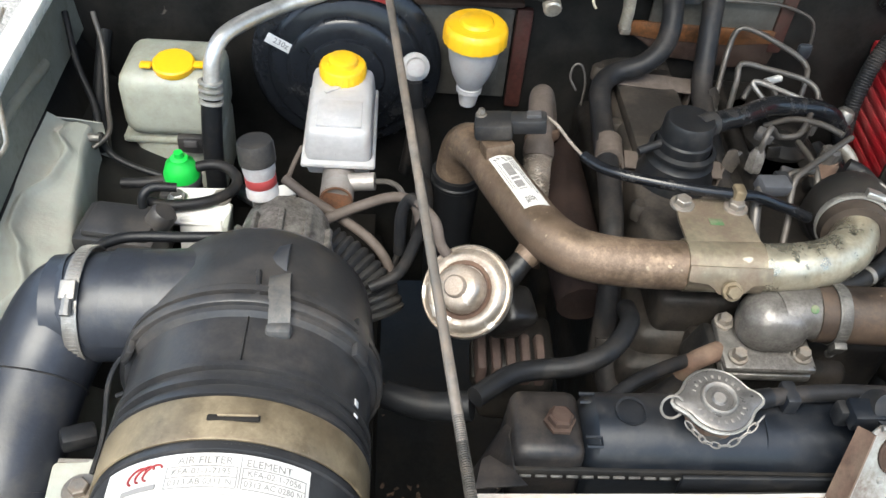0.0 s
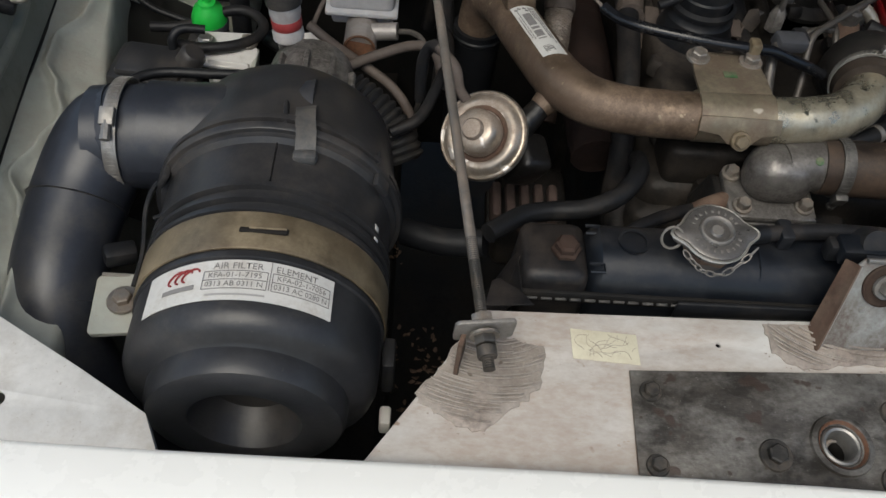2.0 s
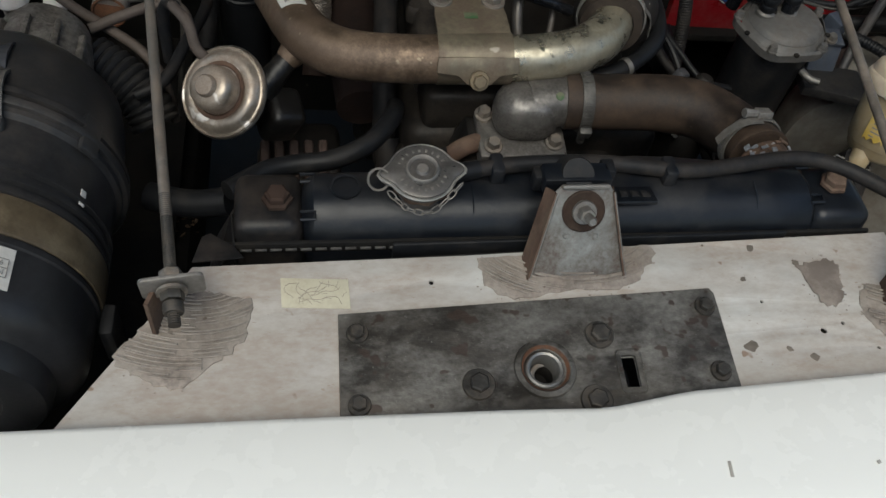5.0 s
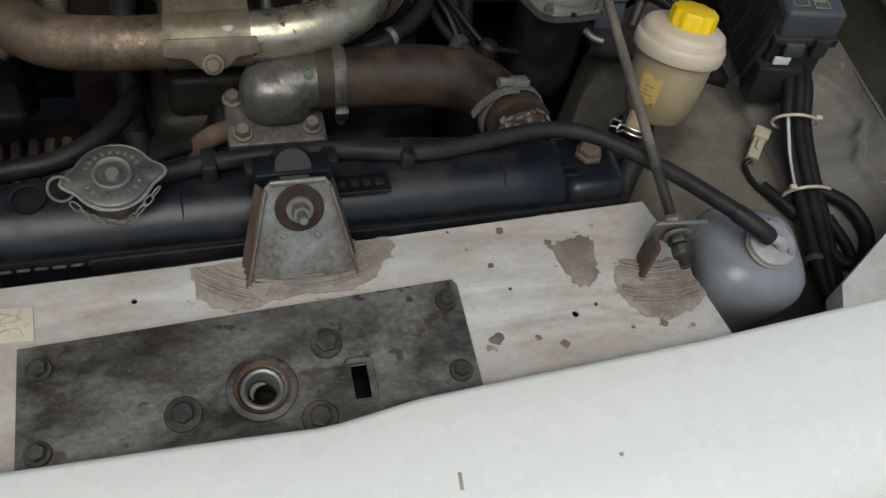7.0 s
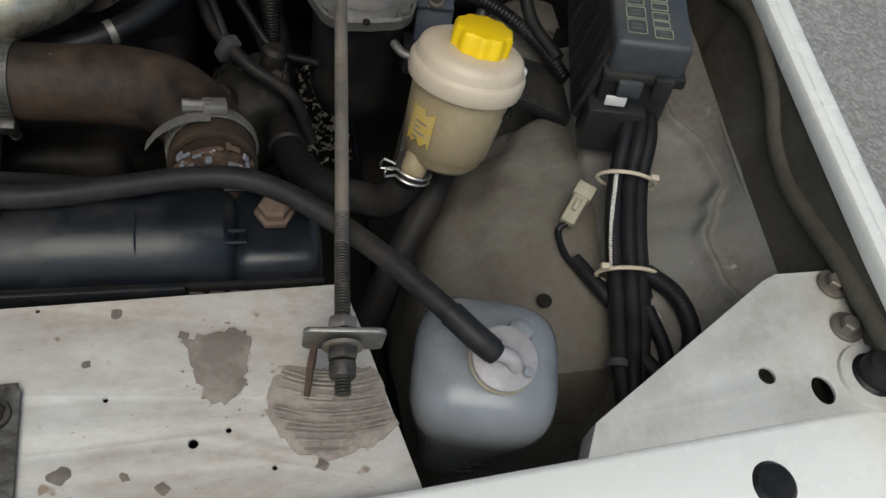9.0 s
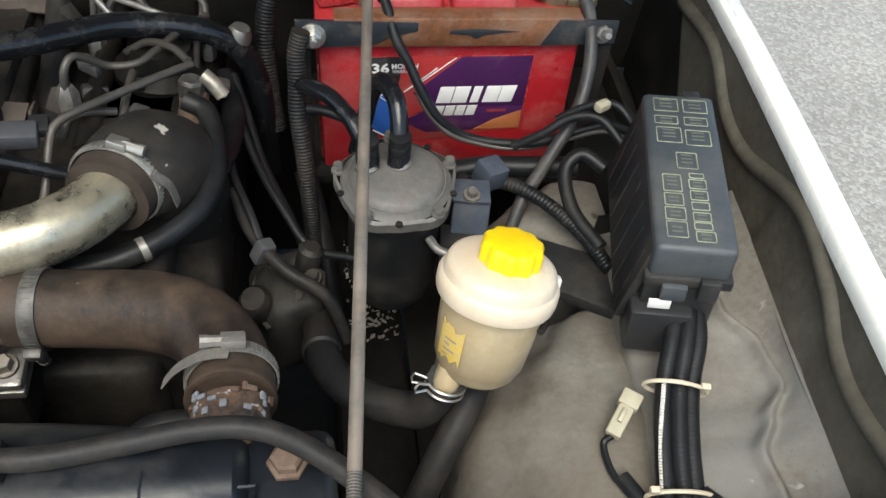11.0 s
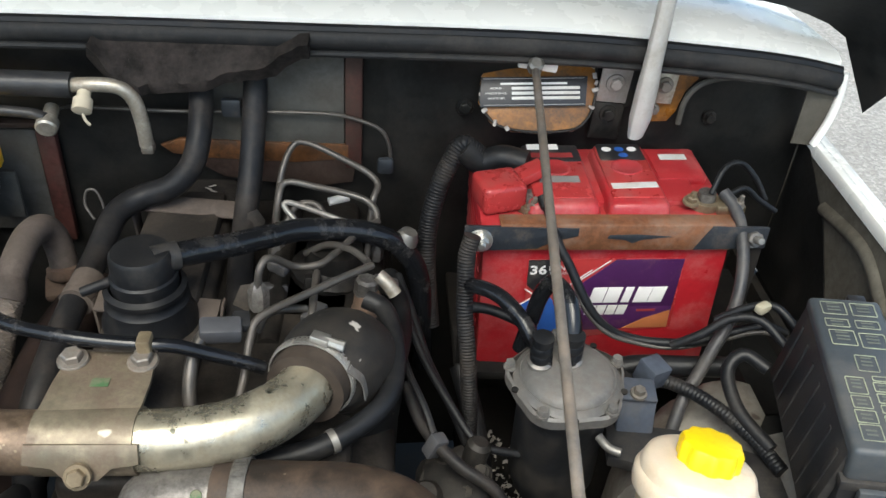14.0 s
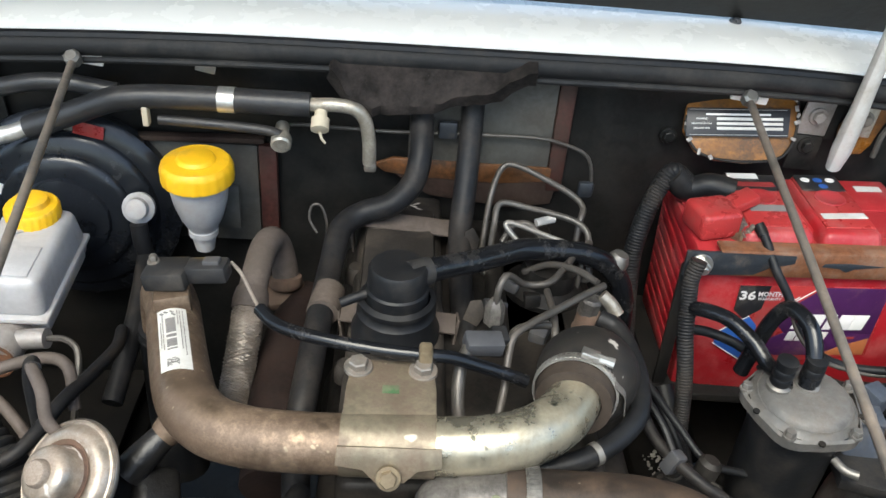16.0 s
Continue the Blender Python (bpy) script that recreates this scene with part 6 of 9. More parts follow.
for k in range(8):
    for j in range(7):
        if rr.random() < 0.55:
            part("print_dot", box((0.0012, 0.0012, 0.0004), at(on_pipe(-0.043 + 0.0014 * k, -0.30 + 0.056 * j, 0.0273), PIPE_N), 0), "printgrey", lbl)
part("lower_hose", tube([(0.1005, 0.8115, 0.850), (0.099, 0.812, 0.80), (0.098, 0.81, 0.73), (0.10, 0.80, 0.64)], 0.031, 24, 6), "rubber", px, "black rubber hose under the pipe end")
part("hose_bead", lathe([(0.0310, -0.004), (0.0328, -0.002), (0.0328, 0.002), (0.0310, 0.004)], at((0.1003, 0.8118, 0.838), (0.02, 0, 1)), 28), "rubber", px)
part("stub", tube([(0.183, 0.618, 0.926), (0.168, 0.606, 0.919), (0.155, 0.596, 0.909)], [0.022, 0.0165, 0.0125], 18, 4), "gold", px)
part("stub_neck", tube([(0.157, 0.598, 0.910), (0.142, 0.585, 0.898), (0.128, 0.574, 0.886)], [0.0115, 0.0135, 0.0150], 16, 4), "oily", px, "dark oily casting below the stub")

# rubber boot and clamp at the other end
bt = holder("rubber_boot", (0.53, 0.68, 0.80), "bulging black rubber boot on the pipe end", "rubber boot")
part("boot", tube([(0.503, 0.624, 0.941), (0.507, 0.636, 0.940), (0.513, 0.650, 0.937), (0.524, 0.672, 0.926), (0.534, 0.690, 0.905), (0.540, 0.700, 0.87), (0.542, 0.704, 0.82), (0.542, 0.704, 0.74)], [0.031, 0.033, 0.041, 0.047, 0.049, 0.048, 0.042, 0.04], 32, 8), "boot", bt)
part("boot_rim", lathe([(0.0245, -0.012), (0.0335, -0.012), (0.0345, -0.006), (0.0345, 0.004), (0.038, 0.010), (0.0245, 0.010)], at((0.505, 0.630, 0.9405), (0.27, 0.93, -0.1)), 40), "bootrim", bt)
bandclamp((0.5065, 0.636, 0.940), (0.27, 0.93, -0.12), 0.036, 0.011, bt, screw=(0.1, -0.2, 1), label="steel worm-drive clamp")
part("clamp_tail", ribbon([(0.537, 0.626, 0.960), (0.549, 0.628, 0.945), (0.553, 0.630, 0.922)], (0.002, 0.009, 0.0)), "steel", bt)

# sensor on the pipe, and its cable
sen = holder("pressure_sensor", (0.105, 0.79, 0.945), "dusty black plastic pressure sensor on the pipe end", "sensor")
SM = pose(0.1285, 0.748, 0.9655, 0, -8, -6)
part("housing", box((0.042, 0.034, 0.020), SM, 0.004), "blackdusty", sen)
part("plug", box((0.040, 0.022, 0.018), SM @ Matrix.Translation((0.038, 0.004, 0.001)), 0.003), "black", sen)
part("plug_latch", box((0.016, 0.010, 0.006), SM @ Matrix.Translation((0.044, 0.004, 0.011)), 0.001), "greyplastic", sen)
part("stem", lathe([(0.012, -0.03), (0.012, 0.0)], SM, 16), "black", sen)
part("screw", hexbolt(SM @ Vector((-0.014, 0.006, 0.010)), (0, 0, 1), 0.004, 0.006), "bolt", sen)
part("pad", box((0.034, 0.026, 0.020), pose(0.1335, 0.734, 0.9455, -6, -4, 14), 0.003, 2), "gold", sen, "yellow passivated mounting pad")
thing("sensor_cable", tube([(0.186, 0.760, 0.974), (0.198, 0.745, 0.972), (0.212, 0.72, 0.966), (0.225, 0.695, 0.965)], 0.0018, 8, 6), "sealant", "thin pale sensor cable", "cable")
thing("wiring_sleeve", tube([(0.222, 0.700, 0.966), (0.238, 0.680, 0.967), (0.262, 0.664, 0.970), (0.30, 0.651, 0.972), (0.335, 0.645, 0.971), (0.372, 0.642, 0.970), (0.395, 0.645, 0.966), (0.42, 0.648, 0.955), (0.445, 0.650, 0.945), (0.465, 0.652, 0.935)], 0.0062, 12, 8), "glossyhose", "black sleeved wiring lying over the engine", "cable")
thing("cable_clip", box((0.012, 0.016, 0.026), pose(0.3725, 0.640, 0.968), 0.003), "band", "rust-tinted steel clip holding the wiring", "clip")

# exhaust recirculation: diaphragm valve, braided pipe
ev = holder("vacuum_valve", (0.09, 0.545, 0.85), "round zinc-plated vacuum diaphragm valve", "valve")
EM = at((0.0925, 0.545, 0.9135), (-0.42, -0.52, 0.74))
part("diaphragm_can", lathe([(0.030, -0.022), (0.040, -0.015), (0.0440, -0.010), (0.0458, -0.0075), (0.0462, -0.004), (0.0450, -0.0015), (0.0435, -0.0025), (0.0420, -0.0020), (0.0395, 0.0025), (0.036, 0.0055), (0.0325, 0.0060), (0.0280, 0.0045), (0.0252, 0.0032), (0.0238, 0.0055), (0.0230, 0.0100), (0.0226, 0.0180), (0.0210, 0.0225), (0.0175, 0.0252), (0.0125, 0.0262), (0.0, 0.0262)], EM, 64), "canshine", ev, "worn zinc-plated can")
part("hub", lathe([(0.0112, 0.0255), (0.0108, 0.0300), (0.0092, 0.0320), (0.0055, 0.0325), (0, 0.0320)], EM, 28), "canshine", ev)
part("rim_seam", lathe([(0.0464, -0.0075), (0.0470, -0.0055), (0.0464, -0.0035)], EM, 48), "brightsteel", ev)
part("dirt_ring", lathe([(0.0290, 0.0056), (0.0253, 0.0036), (0.0240, 0.0058)], EM, 40), "rusty", ev)
part("valve_body", tube([EM @ Vector((0, 0, -0.018)), EM @ Vector((0, 0, -0.045)), EM @ Vector((0, 0, -0.09))], [0.022, 0.018, 0.02], 18, 3), "engine", ev)
part("vacuum_spout", tube([EM @ Vector((-0.006, 0.036, -0.004)), EM @ Vector((-0.010, 0.050, 0.006)), (0.062, 0.60, 0.952), (0.045, 0.625, 0.955)], 0.0055, 10, 6), "pinkdust", ev)
part("vacuum_hose", tube([(0.048, 0.622, 0.955), (0.038, 0.64, 0.945), (0.03, 0.645, 0.92), (0.03, 0.64, 0.87)], 0.0065, 10, 6), "hose", ev)
part("link_arm", box((0.04, 0.045, 0.05), pose(0.146, 0.572, 0.856, 20, 20, 20), 0.010, 3), "oily", ev, "oil-wet black casting")
eg = holder("braided_exhaust_pipe", (0.20, 0.75, 0.80), "dusty braided exhaust recirculation pipe in an inverted bend", "pipe")
LEG = [(0.187, 0.716, 0.830), (0.1888, 0.740, 0.851), (0.1918, 0.772, 0.879), (0.1946, 0.800, 0.9023)]
part("inner_tube", tube([(0.184, 0.690, 0.805)] + LEG, 0.0142, 20, 8), "darkrust", eg)
sleeve = part("sleeve_core", tube(LEG, 0.0156, 20, 8), "rod", eg, "braided steel sleeve")
for wire in braid(LEG, 0.0161):
    part("braid_wire", wire, "rod", sleeve)
part("bend", tube([(0.1935, 0.789, 0.893), (0.1946, 0.800, 0.9023), (0.197, 0.832, 0.9175), (0.200, 0.862, 0.924), (0.205, 0.884, 0.919), (0.211, 0.893, 0.902), (0.216, 0.890, 0.880), (0.2185, 0.882, 0.856)], 0.0150, 20, 8), "pinkdust", eg, "pink-brown dusted steel bend")
part("collar", lathe([(0.0150, -0.010), (0.0185, -0.009), (0.0190, 0.000), (0.0180, 0.006), (0.0165, 0.012), (0.0150, 0.014)], at((0.1942, 0.797, 0.8995), (0.07, 0.78, 0.62)), 24), "pinkdust", eg)
part("collar", lathe([(0.0150, -0.008), (0.0190, -0.006), (0.0195, 0.002), (0.0175, 0.006), (0.0150, 0.008)], at((0.218, 0.884, 0.861), (0.1, -0.3, -0.9)), 24), "rusty", eg)
part("flange", box((0.046, 0.04, 0.012), pose(0.219, 0.880, 0.846, 10, 0, 15), 0.005), "rusty", eg)
thing("dipstick_loop", tube([(0.262, 0.905, 0.895), (0.263, 0.912, 0.925), (0.256, 0.918, 0.945), (0.246, 0.918, 0.945), (0.243, 0.914, 0.930), (0.252, 0.908, 0.915)], 0.0015, 8, 8), "greytube", "thin wire dipstick loop", "dipstick")
thing("exhaust_manifold", tube([(0.238, 0.62, 0.82), (0.235, 0.70, 0.83), (0.235, 0.80, 0.83), (0.24, 0.90, 0.82)], [0.03, 0.034, 0.034, 0.03], 16, 6), "ironcast", "rusty iron exhaust manifold beside the engine", "manifold")

# thermostat housing and top radiator hose
th = holder("thermostat_housing", (0.40, 0.535, 0.83), "stained cast aluminium thermostat housing", "thermostat housing")
part("dome", box((0.072, 0.056, 0.062), pose(0.402, 0.5335, 0.8985, 4, 0, -2), 0.026, 6), "alu", th, "rounded stained aluminium dome")
part("outlet", tube([(0.405, 0.535, 0.9045), (0.425, 0.5365, 0.908), (0.447, 0.537, 0.909)], [0.0275, 0.0265, 0.0258], 28, 4), "alu", th, "aluminium outlet stub")
part("outlet_bead", lathe([(0.0258, -0.003), (0.0282, -0.001), (0.0282, 0.002), (0.0258, 0.004)], at((0.4405, 0.537, 0.9085), (1, 0, 0.03)), 28), "alu", th)
part("flange", box((0.094, 0.062, 0.010), pose(0.398, 0.524, 0.8715, 7, 0, 0), 0.004), "alu", th)
part("gasket_flange", box((0.092, 0.060, 0.011), pose(0.398, 0.525, 0.8585, 7, 0, 0), 0.003), "steel", th)
for x, y, z in ((0.4315, 0.5085, 0.876), (0.3655, 0.5055, 0.8755), (0.360, 0.546, 0.881)):
    part("bolt", hexbolt((x, y, z), (0, -0.2, 1), 0.0072, 0.010, 0.008), "bolt", th)
part("lower_casting", box((0.10, 0.07, 0.07), pose(0.385, 0.54, 0.815), 0.012, 2), "engine", th)
part("side_boss", box((0.03, 0.034, 0.045), pose(0.348, 0.538, 0.848, 0, 20, 0), 0.006, 2), "grimy", th)
part("side_pipe", tube([(0.352, 0.520, 0.866), (0.338, 0.512, 0.868), (0.326, 0.510, 0.860), (0.318, 0.512, 0.84)], 0.010, 16, 4), "rusty", th, "rust-brown pipe stub")
part("green_dot", lathe([(0.0045, 0), (0.004, 0.0006), (0, 0.0006)], at((0.4290, 0.5215, 0.9300), (0, -0.6, 0.8)), 14), "greenmark", th)
rh = holder("radiator_hose", (0.53, 0.48, 0.86), "brown dust-covered rubber top radiator hose", "hose")
part("hose", tube([(0.440, 0.537, 0.9085), (0.462, 0.535, 0.910), (0.50, 0.529, 0.915), (0.54, 0.520, 0.922), (0.572, 0.505, 0.927), (0.592, 0.482, 0.930), (0.601, 0.458, 0.935), (0.604, 0.440, 0.940), (0.604, 0.4255, 0.943)], [0.029, 0.029, 0.029, 0.0295, 0.0295, 0.029, 0.0285, 0.0285, 0.0292], 28, 8), "brownhose", rh)
bandclamp((0.460, 0.535, 0.9098), (1, -0.06, 0.04), 0.0298, 0.012, rh, screw=(0, -0.9, -0.4), material="crimp", label="dusty slotted steel clamp")
bandclamp((0.6035, 0.4455, 0.9385), (0.1, -0.95, 0.22), 0.0295, 0.011, rh, screw=(0.1, 0.1, 1), material="steel", label="steel worm-drive clamp")
part("clamp_tail", ribbon([(0.604, 0.4455, 0.9705), (0.592, 0.445, 0.9705), (0.580, 0.443, 0.9675), (0.569, 0.440, 0.961), (0.561, 0.4365, 0.952)], (0.001, 0.0095, -0.002)), "steel", rh)
part("tank_neck", tube([(0.604, 0.418, 0.943), (0.605, 0.400, 0.945), (0.606, 0.380, 0.945)], [0.0255, 0.0255, 0.027], 24, 3), "neckstain", rad, "tank neck caked with rust and pale sealant")
part("hose_lip", lathe([(0.0262, 0.0), (0.0298, 0.0), (0.0302, 0.0015), (0.0300, 0.004), (0.0285, 0.005)], at((0.604, 0.4245, 0.9432), (0, 0.985, -0.17)), 36), "brownhose", rh, "cut brown hose end")
rr = random.Random(77)
for k in range(16):
    a = rr.uniform(0.15, math.pi - 0.15)
    yy = rr.uniform(0.404, 0.421)
    part("sealant_flake", box((rr.uniform(0.003, 0.007), rr.uniform(0.003, 0.006), 0.0022), at((0.6045 + 0.0262 * math.cos(a), yy, 0.9445 + 0.0262 * math.sin(a)), (math.cos(a), 0, math.sin(a))), 0.0009), rr.choice(("neckflake", "neckflake", "rusty")), rad)

# alternator and dark lower parts
al = holder("alternator", (0.17, 0.60, 0.66), "dust-brown ribbed alternator housing", "alternator")
part("housing", box((0.085, 0.09, 0.10), pose(0.170, 0.605, 0.725), 0.015, 3), "engine", al)
for k in range(5):
    part("cooling_rib", box((0.0135, 0.058, 0.030), pose(0.126 + 0.0165 * k, 0.584, 0.768, 10, 0, 0), 0.004, 2, taper=0.8), "ribdust", al, "dust-pink cast cooling rib")
part("rib_backing", box((0.086, 0.050, 0.02), pose(0.159, 0.588, 0.752, 10, 0, 0), 0.004), "engine", al)
part("pulley", lathe([(0.0, 0), (0.034, 0), (0.034, 0.006), (0.027, 0.011), (0.034, 0.016), (0.034, 0.022), (0, 0.022)], at((0.17, 0.555, 0.72), (0, -1, 0)), 28), "dark", al)
fan = holder("cooling_fan", (0.40, 0.47, 0.55), "black cooling fan behind the radiator", "fan")
part("shroud", lathe([(0.21, 0.0), (0.215, 0.0), (0.215, 0.05), (0.21, 0.05)], at((0.40, 0.43, 0.66), (0, 1, 0)), 48), "dark", fan)
part("hub", lathe([(0.0, 0), (0.05, 0), (0.05, 0.03), (0.03, 0.04), (0, 0.04)], at((0.40, 0.45, 0.66), (0, 1, 0)), 24), "dark", fan)
for k in range(7):
    part("blade", box((0.05, 0.004, 0.14), Matrix.Translation((0.40, 0.47, 0.66)) @ Matrix.Rotation(2 * math.pi * k / 7, 4, 'Y') @ Matrix.Translation((0, 0, 0.115)) @ Matrix.Rotation(0.5, 4, 'Z'), 0.0015), "dark", fan)
for nm, pts, r, mt, lb in (
    ("coolant_hose", [(0.10, 0.44, 0.885), (0.135, 0.468, 0.882), (0.165, 0.478, 0.880), (0.20, 0.482, 0.882), (0.235, 0.50, 0.885), (0.262, 0.54, 0.88), (0.27, 0.58, 0.86)], 0.010, "rubber", "black rubber coolant hose behind the radiator"),
    ("coolant_hose", [(0.02, 0.47, 0.845), (0.06, 0.455, 0.85), (0.10, 0.447, 0.862)], 0.014, "rubber", "black rubber coolant hose with a silvery joint"),
    ("coolant_hose", [(0.225, 0.45, 0.87), (0.26, 0.475, 0.872), (0.30, 0.50, 0.865), (0.34, 0.525, 0.85)], 0.007, "hose", "thin black coolant hose"),
    ("coolant_hose", [(0.265, 0.59, 0.80), (0.27, 0.55, 0.76), (0.30, 0.53, 0.755), (0.345, 0.535, 0.80)], 0.014, "hose", "dusty bent coolant hose at the block"),
    ("vacuum_line", [(0.43, 0.585, 0.895), (0.47, 0.585, 0.895), (0.51, 0.592, 0.90), (0.545, 0.612, 0.905), (0.570, 0.64, 0.91), (0.578, 0.675, 0.915), (0.577, 0.71, 0.92), (0.568, 0.745, 0.925), (0.55, 0.755, 0.93)], 0.0095, "rubber", "black rubber line looping round the boot"),
    ("vacuum_line", [(0.578, 0.70, 0.90), (0.585, 0.76, 0.88), (0.585, 0.82, 0.87), (0.575, 0.87, 0.87)], 0.012, "rubber", "taped black wiring loom beside the pump"),
):
    thing(nm, tube(pts, r, 14, 8), mt, lb, "hose")
thing("hose_band", lathe([(0.0098, -0.003), (0.0106, -0.003), (0.0106, 0.003), (0.0098, 0.003)], at((0.525, 0.599, 0.902), (0.85, 0.45, 0.1)), 20), "steel", "steel band on the rubber line", "clamp")

# injection pump with its metal lines
ip = holder("injection_pump", (0.50, 0.85, 0.75), "grimy diesel injection pump with a tangle of fuel lines", "fuel pump")
part("pump_body", box((0.13, 0.20, 0.10), pose(0.505, 0.87, 0.835), 0.015, 3), "engine", ip)
part("pump_head", lathe([(0.045, 0), (0.045, 0.03), (0.032, 0.04), (0.03, 0.06), (0, 0.06)], at((0.51, 0.86, 0.86), (0.1, 0, 1)), 22), "engine", ip)
part("rail", tube([(0.455, 0.74, 0.88), (0.457, 0.85, 0.885), (0.46, 0.97, 0.89)], 0.012, 14, 4), "engine", ip)
lines = [
    [(0.444, 0.915, 0.880), (0.446, 0.930, 0.912), (0.453, 0.955, 0.955), (0.464, 0.974, 0.976), (0.480, 0.974, 0.981), (0.517, 0.962, 0.970), (0.549, 0.953, 0.956), (0.561, 0.943, 0.946), (0.556, 0.925, 0.936), (0.552, 0.91, 0.90)],
    [(0.450, 0.885, 0.900), (0.453, 0.900, 0.945), (0.460, 0.918, 0.961), (0.494, 0.917, 0.957), (0.539, 0.908, 0.951), (0.557, 0.898, 0.944), (0.560, 0.885, 0.934), (0.553, 0.868, 0.925), (0.548, 0.858, 0.89)],
    [(0.446, 0.765, 0.935), (0.448, 0.768, 0.952), (0.454, 0.777, 0.960), (0.463, 0.786, 0.953), (0.479, 0.798, 0.936), (0.503, 0.802, 0.936), (0.519, 0.82, 0.938), (0.542, 0.858, 0.938), (0.562, 0.885, 0.935)],
    [(0.556, 0.780, 0.952), (0.53, 0.757, 0.955), (0.50, 0.729, 0.958), (0.47, 0.702, 0.960), (0.455, 0.688, 0.957), (0.450, 0.675, 0.945), (0.447, 0.655, 0.925), (0.440, 0.63, 0.90)],
    [(0.478, 0.862, 0.945), (0.464, 0.872, 0.957), (0.463, 0.876, 0.961), (0.472, 0.876, 0.961), (0.501, 0.868, 0.955), (0.537, 0.858, 0.947)],
    [(0.50, 0.70, 0.905), (0.500, 0.715, 0.930), (0.501, 0.740, 0.940), (0.501, 0.79, 0.935)],
    [(0.485, 0.85, 0.915), (0.51, 0.838, 0.935), (0.535, 0.815, 0.945), (0.552, 0.79, 0.948)],
    [(0.462, 0.885, 0.93), (0.475, 0.898, 0.945), (0.495, 0.897, 0.946), (0.508, 0.885, 0.93)],
    [(0.453, 0.705, 0.930), (0.460, 0.712, 0.944), (0.475, 0.718, 0.946), (0.495, 0.727, 0.940)],
]
for k, pts in enumerate(lines):
    part("fuel_line", tube(pts, 0.0038 if k not in (4,) else 0.0032, 10, 8), "greytube" if k != 4 else "steel", ip, "grey steel fuel line" if k != 4 else "bright steel fuel line")
for p, ax, r, h in (((0.446, 0.765, 0.908), (0, 0.1, 1), 0.0105, 0.030), ((0.450, 0.885, 0.885), (0, 0.2, 1), 0.0095, 0.024), ((0.444, 0.915, 0.872), (0, 0.2, 1), 0.0095, 0.024), ((0.555, 0.94, 0.872), (0.1, 0, 1), 0.008, 0.02), ((0.560, 0.875, 0.89), (0.1, 0, 1), 0.008, 0.02), ((0.545, 0.893, 0.90), (0, 0, 1), 0.012, 0.022)):
    part("union_nut", lathe([(r * 0.8, 0), (r, 0.002), (r, h * 0.7), (r * 0.55, h), (0, h)], at(p, ax), 6), "alu", ip)
part("solenoid", lathe([(0.0155, 0), (0.0155, 0.007), (0.014, 0.009), (0.014, 0.026), (0.011, 0.030), (0, 0.030)], at((0.549, 0.793, 0.878), (0.12, 0.05, 1)), 22), "rusty", ip, "small solenoid with orange base")
part("solenoid_cap", lathe([(0.012, 0), (0.012, 0.016), (0.009, 0.019), (0, 0.019)], at((0.549, 0.795, 0.905), (0.12, 0.05, 1)), 8), "alu", ip)
part("plug", tube([(0.562, 0.800, 0.925), (0.572, 0.795, 0.918), (0.580, 0.79, 0.908)], 0.0075, 12, 3), "canzinc", ip, "pale metal plug")
part("white_sleeve", tube([(0.506, 0.930, 0.930), (0.528, 0.938, 0.932)], 0.0050, 12, 2), "whitecap", ip, "white sleeve on a line")
part("banjo", lathe([(0.013, 0), (0.013, 0.02), (0.009, 0.028), (0, 0.028)], at((0.588, 0.87, 0.905), (0.3, 0, 1)), 16), "steel", ip)
for k in range(10):
    rr = random.Random(40 + k)
    p = Vector((rr.uniform(0.445, 0.585), rr.uniform(0.72, 0.97), rr.uniform(0.885, 0.905)))
    part("pump_fitting", box((rr.uniform(0.012, 0.03), rr.uniform(0.010, 0.025), rr.uniform(0.012, 0.022)), Matrix.Translation(p) @ pose(0, 0, 0, rr.uniform(-20, 20), rr.uniform(-20, 20), rr.uniform(0, 90)), 0.003), ("engine", "greyplastic", "steel", "engine")[k % 4], ip)
# wiring connectors
for p, s, a, mt in (((0.426, 0.676, 0.957), (0.036, 0.020, 0.016), 10, "greyplastic"), ((0.442, 0.690, 0.955), (0.016, 0.020, 0.010), 10, "blackdusty"), ((0.463, 0.80, 0.935), (0.022, 0.014, 0.014), -30, "greyplastic"), ((0.415, 0.612, 0.893), (0.014, 0.03, 0.014), 25, "greyplastic"), ((0.51, 0.665, 0.885), (0.02, 0.02, 0.02), 0, "greyplastic")):
    con = thing("wiring_connector", box(s, pose(*p, 8, 6, a), 0.003), mt, "dusty grey plastic wiring connector on the engine", "connector", "wiring connectors")
thing("wiring_tail", tube([(0.412, 0.672, 0.955), (0.405, 0.655, 0.945), (0.404, 0.630, 0.920), (0.412, 0.612, 0.895)], 0.006, 10, 8), "greytube", "taped grey wiring tail", "cable")

for p, a in (((0.428, 0.893, 0.925), 20), ((0.429, 0.790, 0.903), -10)):
    thing("clip_tab", sheet([(-0.009, -0.011), (0.007, -0.013), (0.011, 0.002), (0.002, 0.014), (-0.008, 0.009)], (), 0.002, pose(*p, 55, 15, a), 0.0006), "cover", "dusty bent steel clip tab on a heater hose", "clip")

# ---- battery and the things round it ----
bat = holder("battery", (0.80, 0.91, 0.785), "red plastic car battery with purple label, dusty lid", "battery")
BM = Matrix.Translation((0.8075, 0.915, 0.8735)) @ Matrix.Rotation(radians(-2.2), 4, 'Y') @ Matrix.Rotation(radians(-0.5), 4, 'Z') @ Matrix.Diagonal((1.05, 1.0, 1.0, 1.0))
BL = BM @ Matrix.Translation((0, 0, -0.007))
W, D = 0.254, 0.166


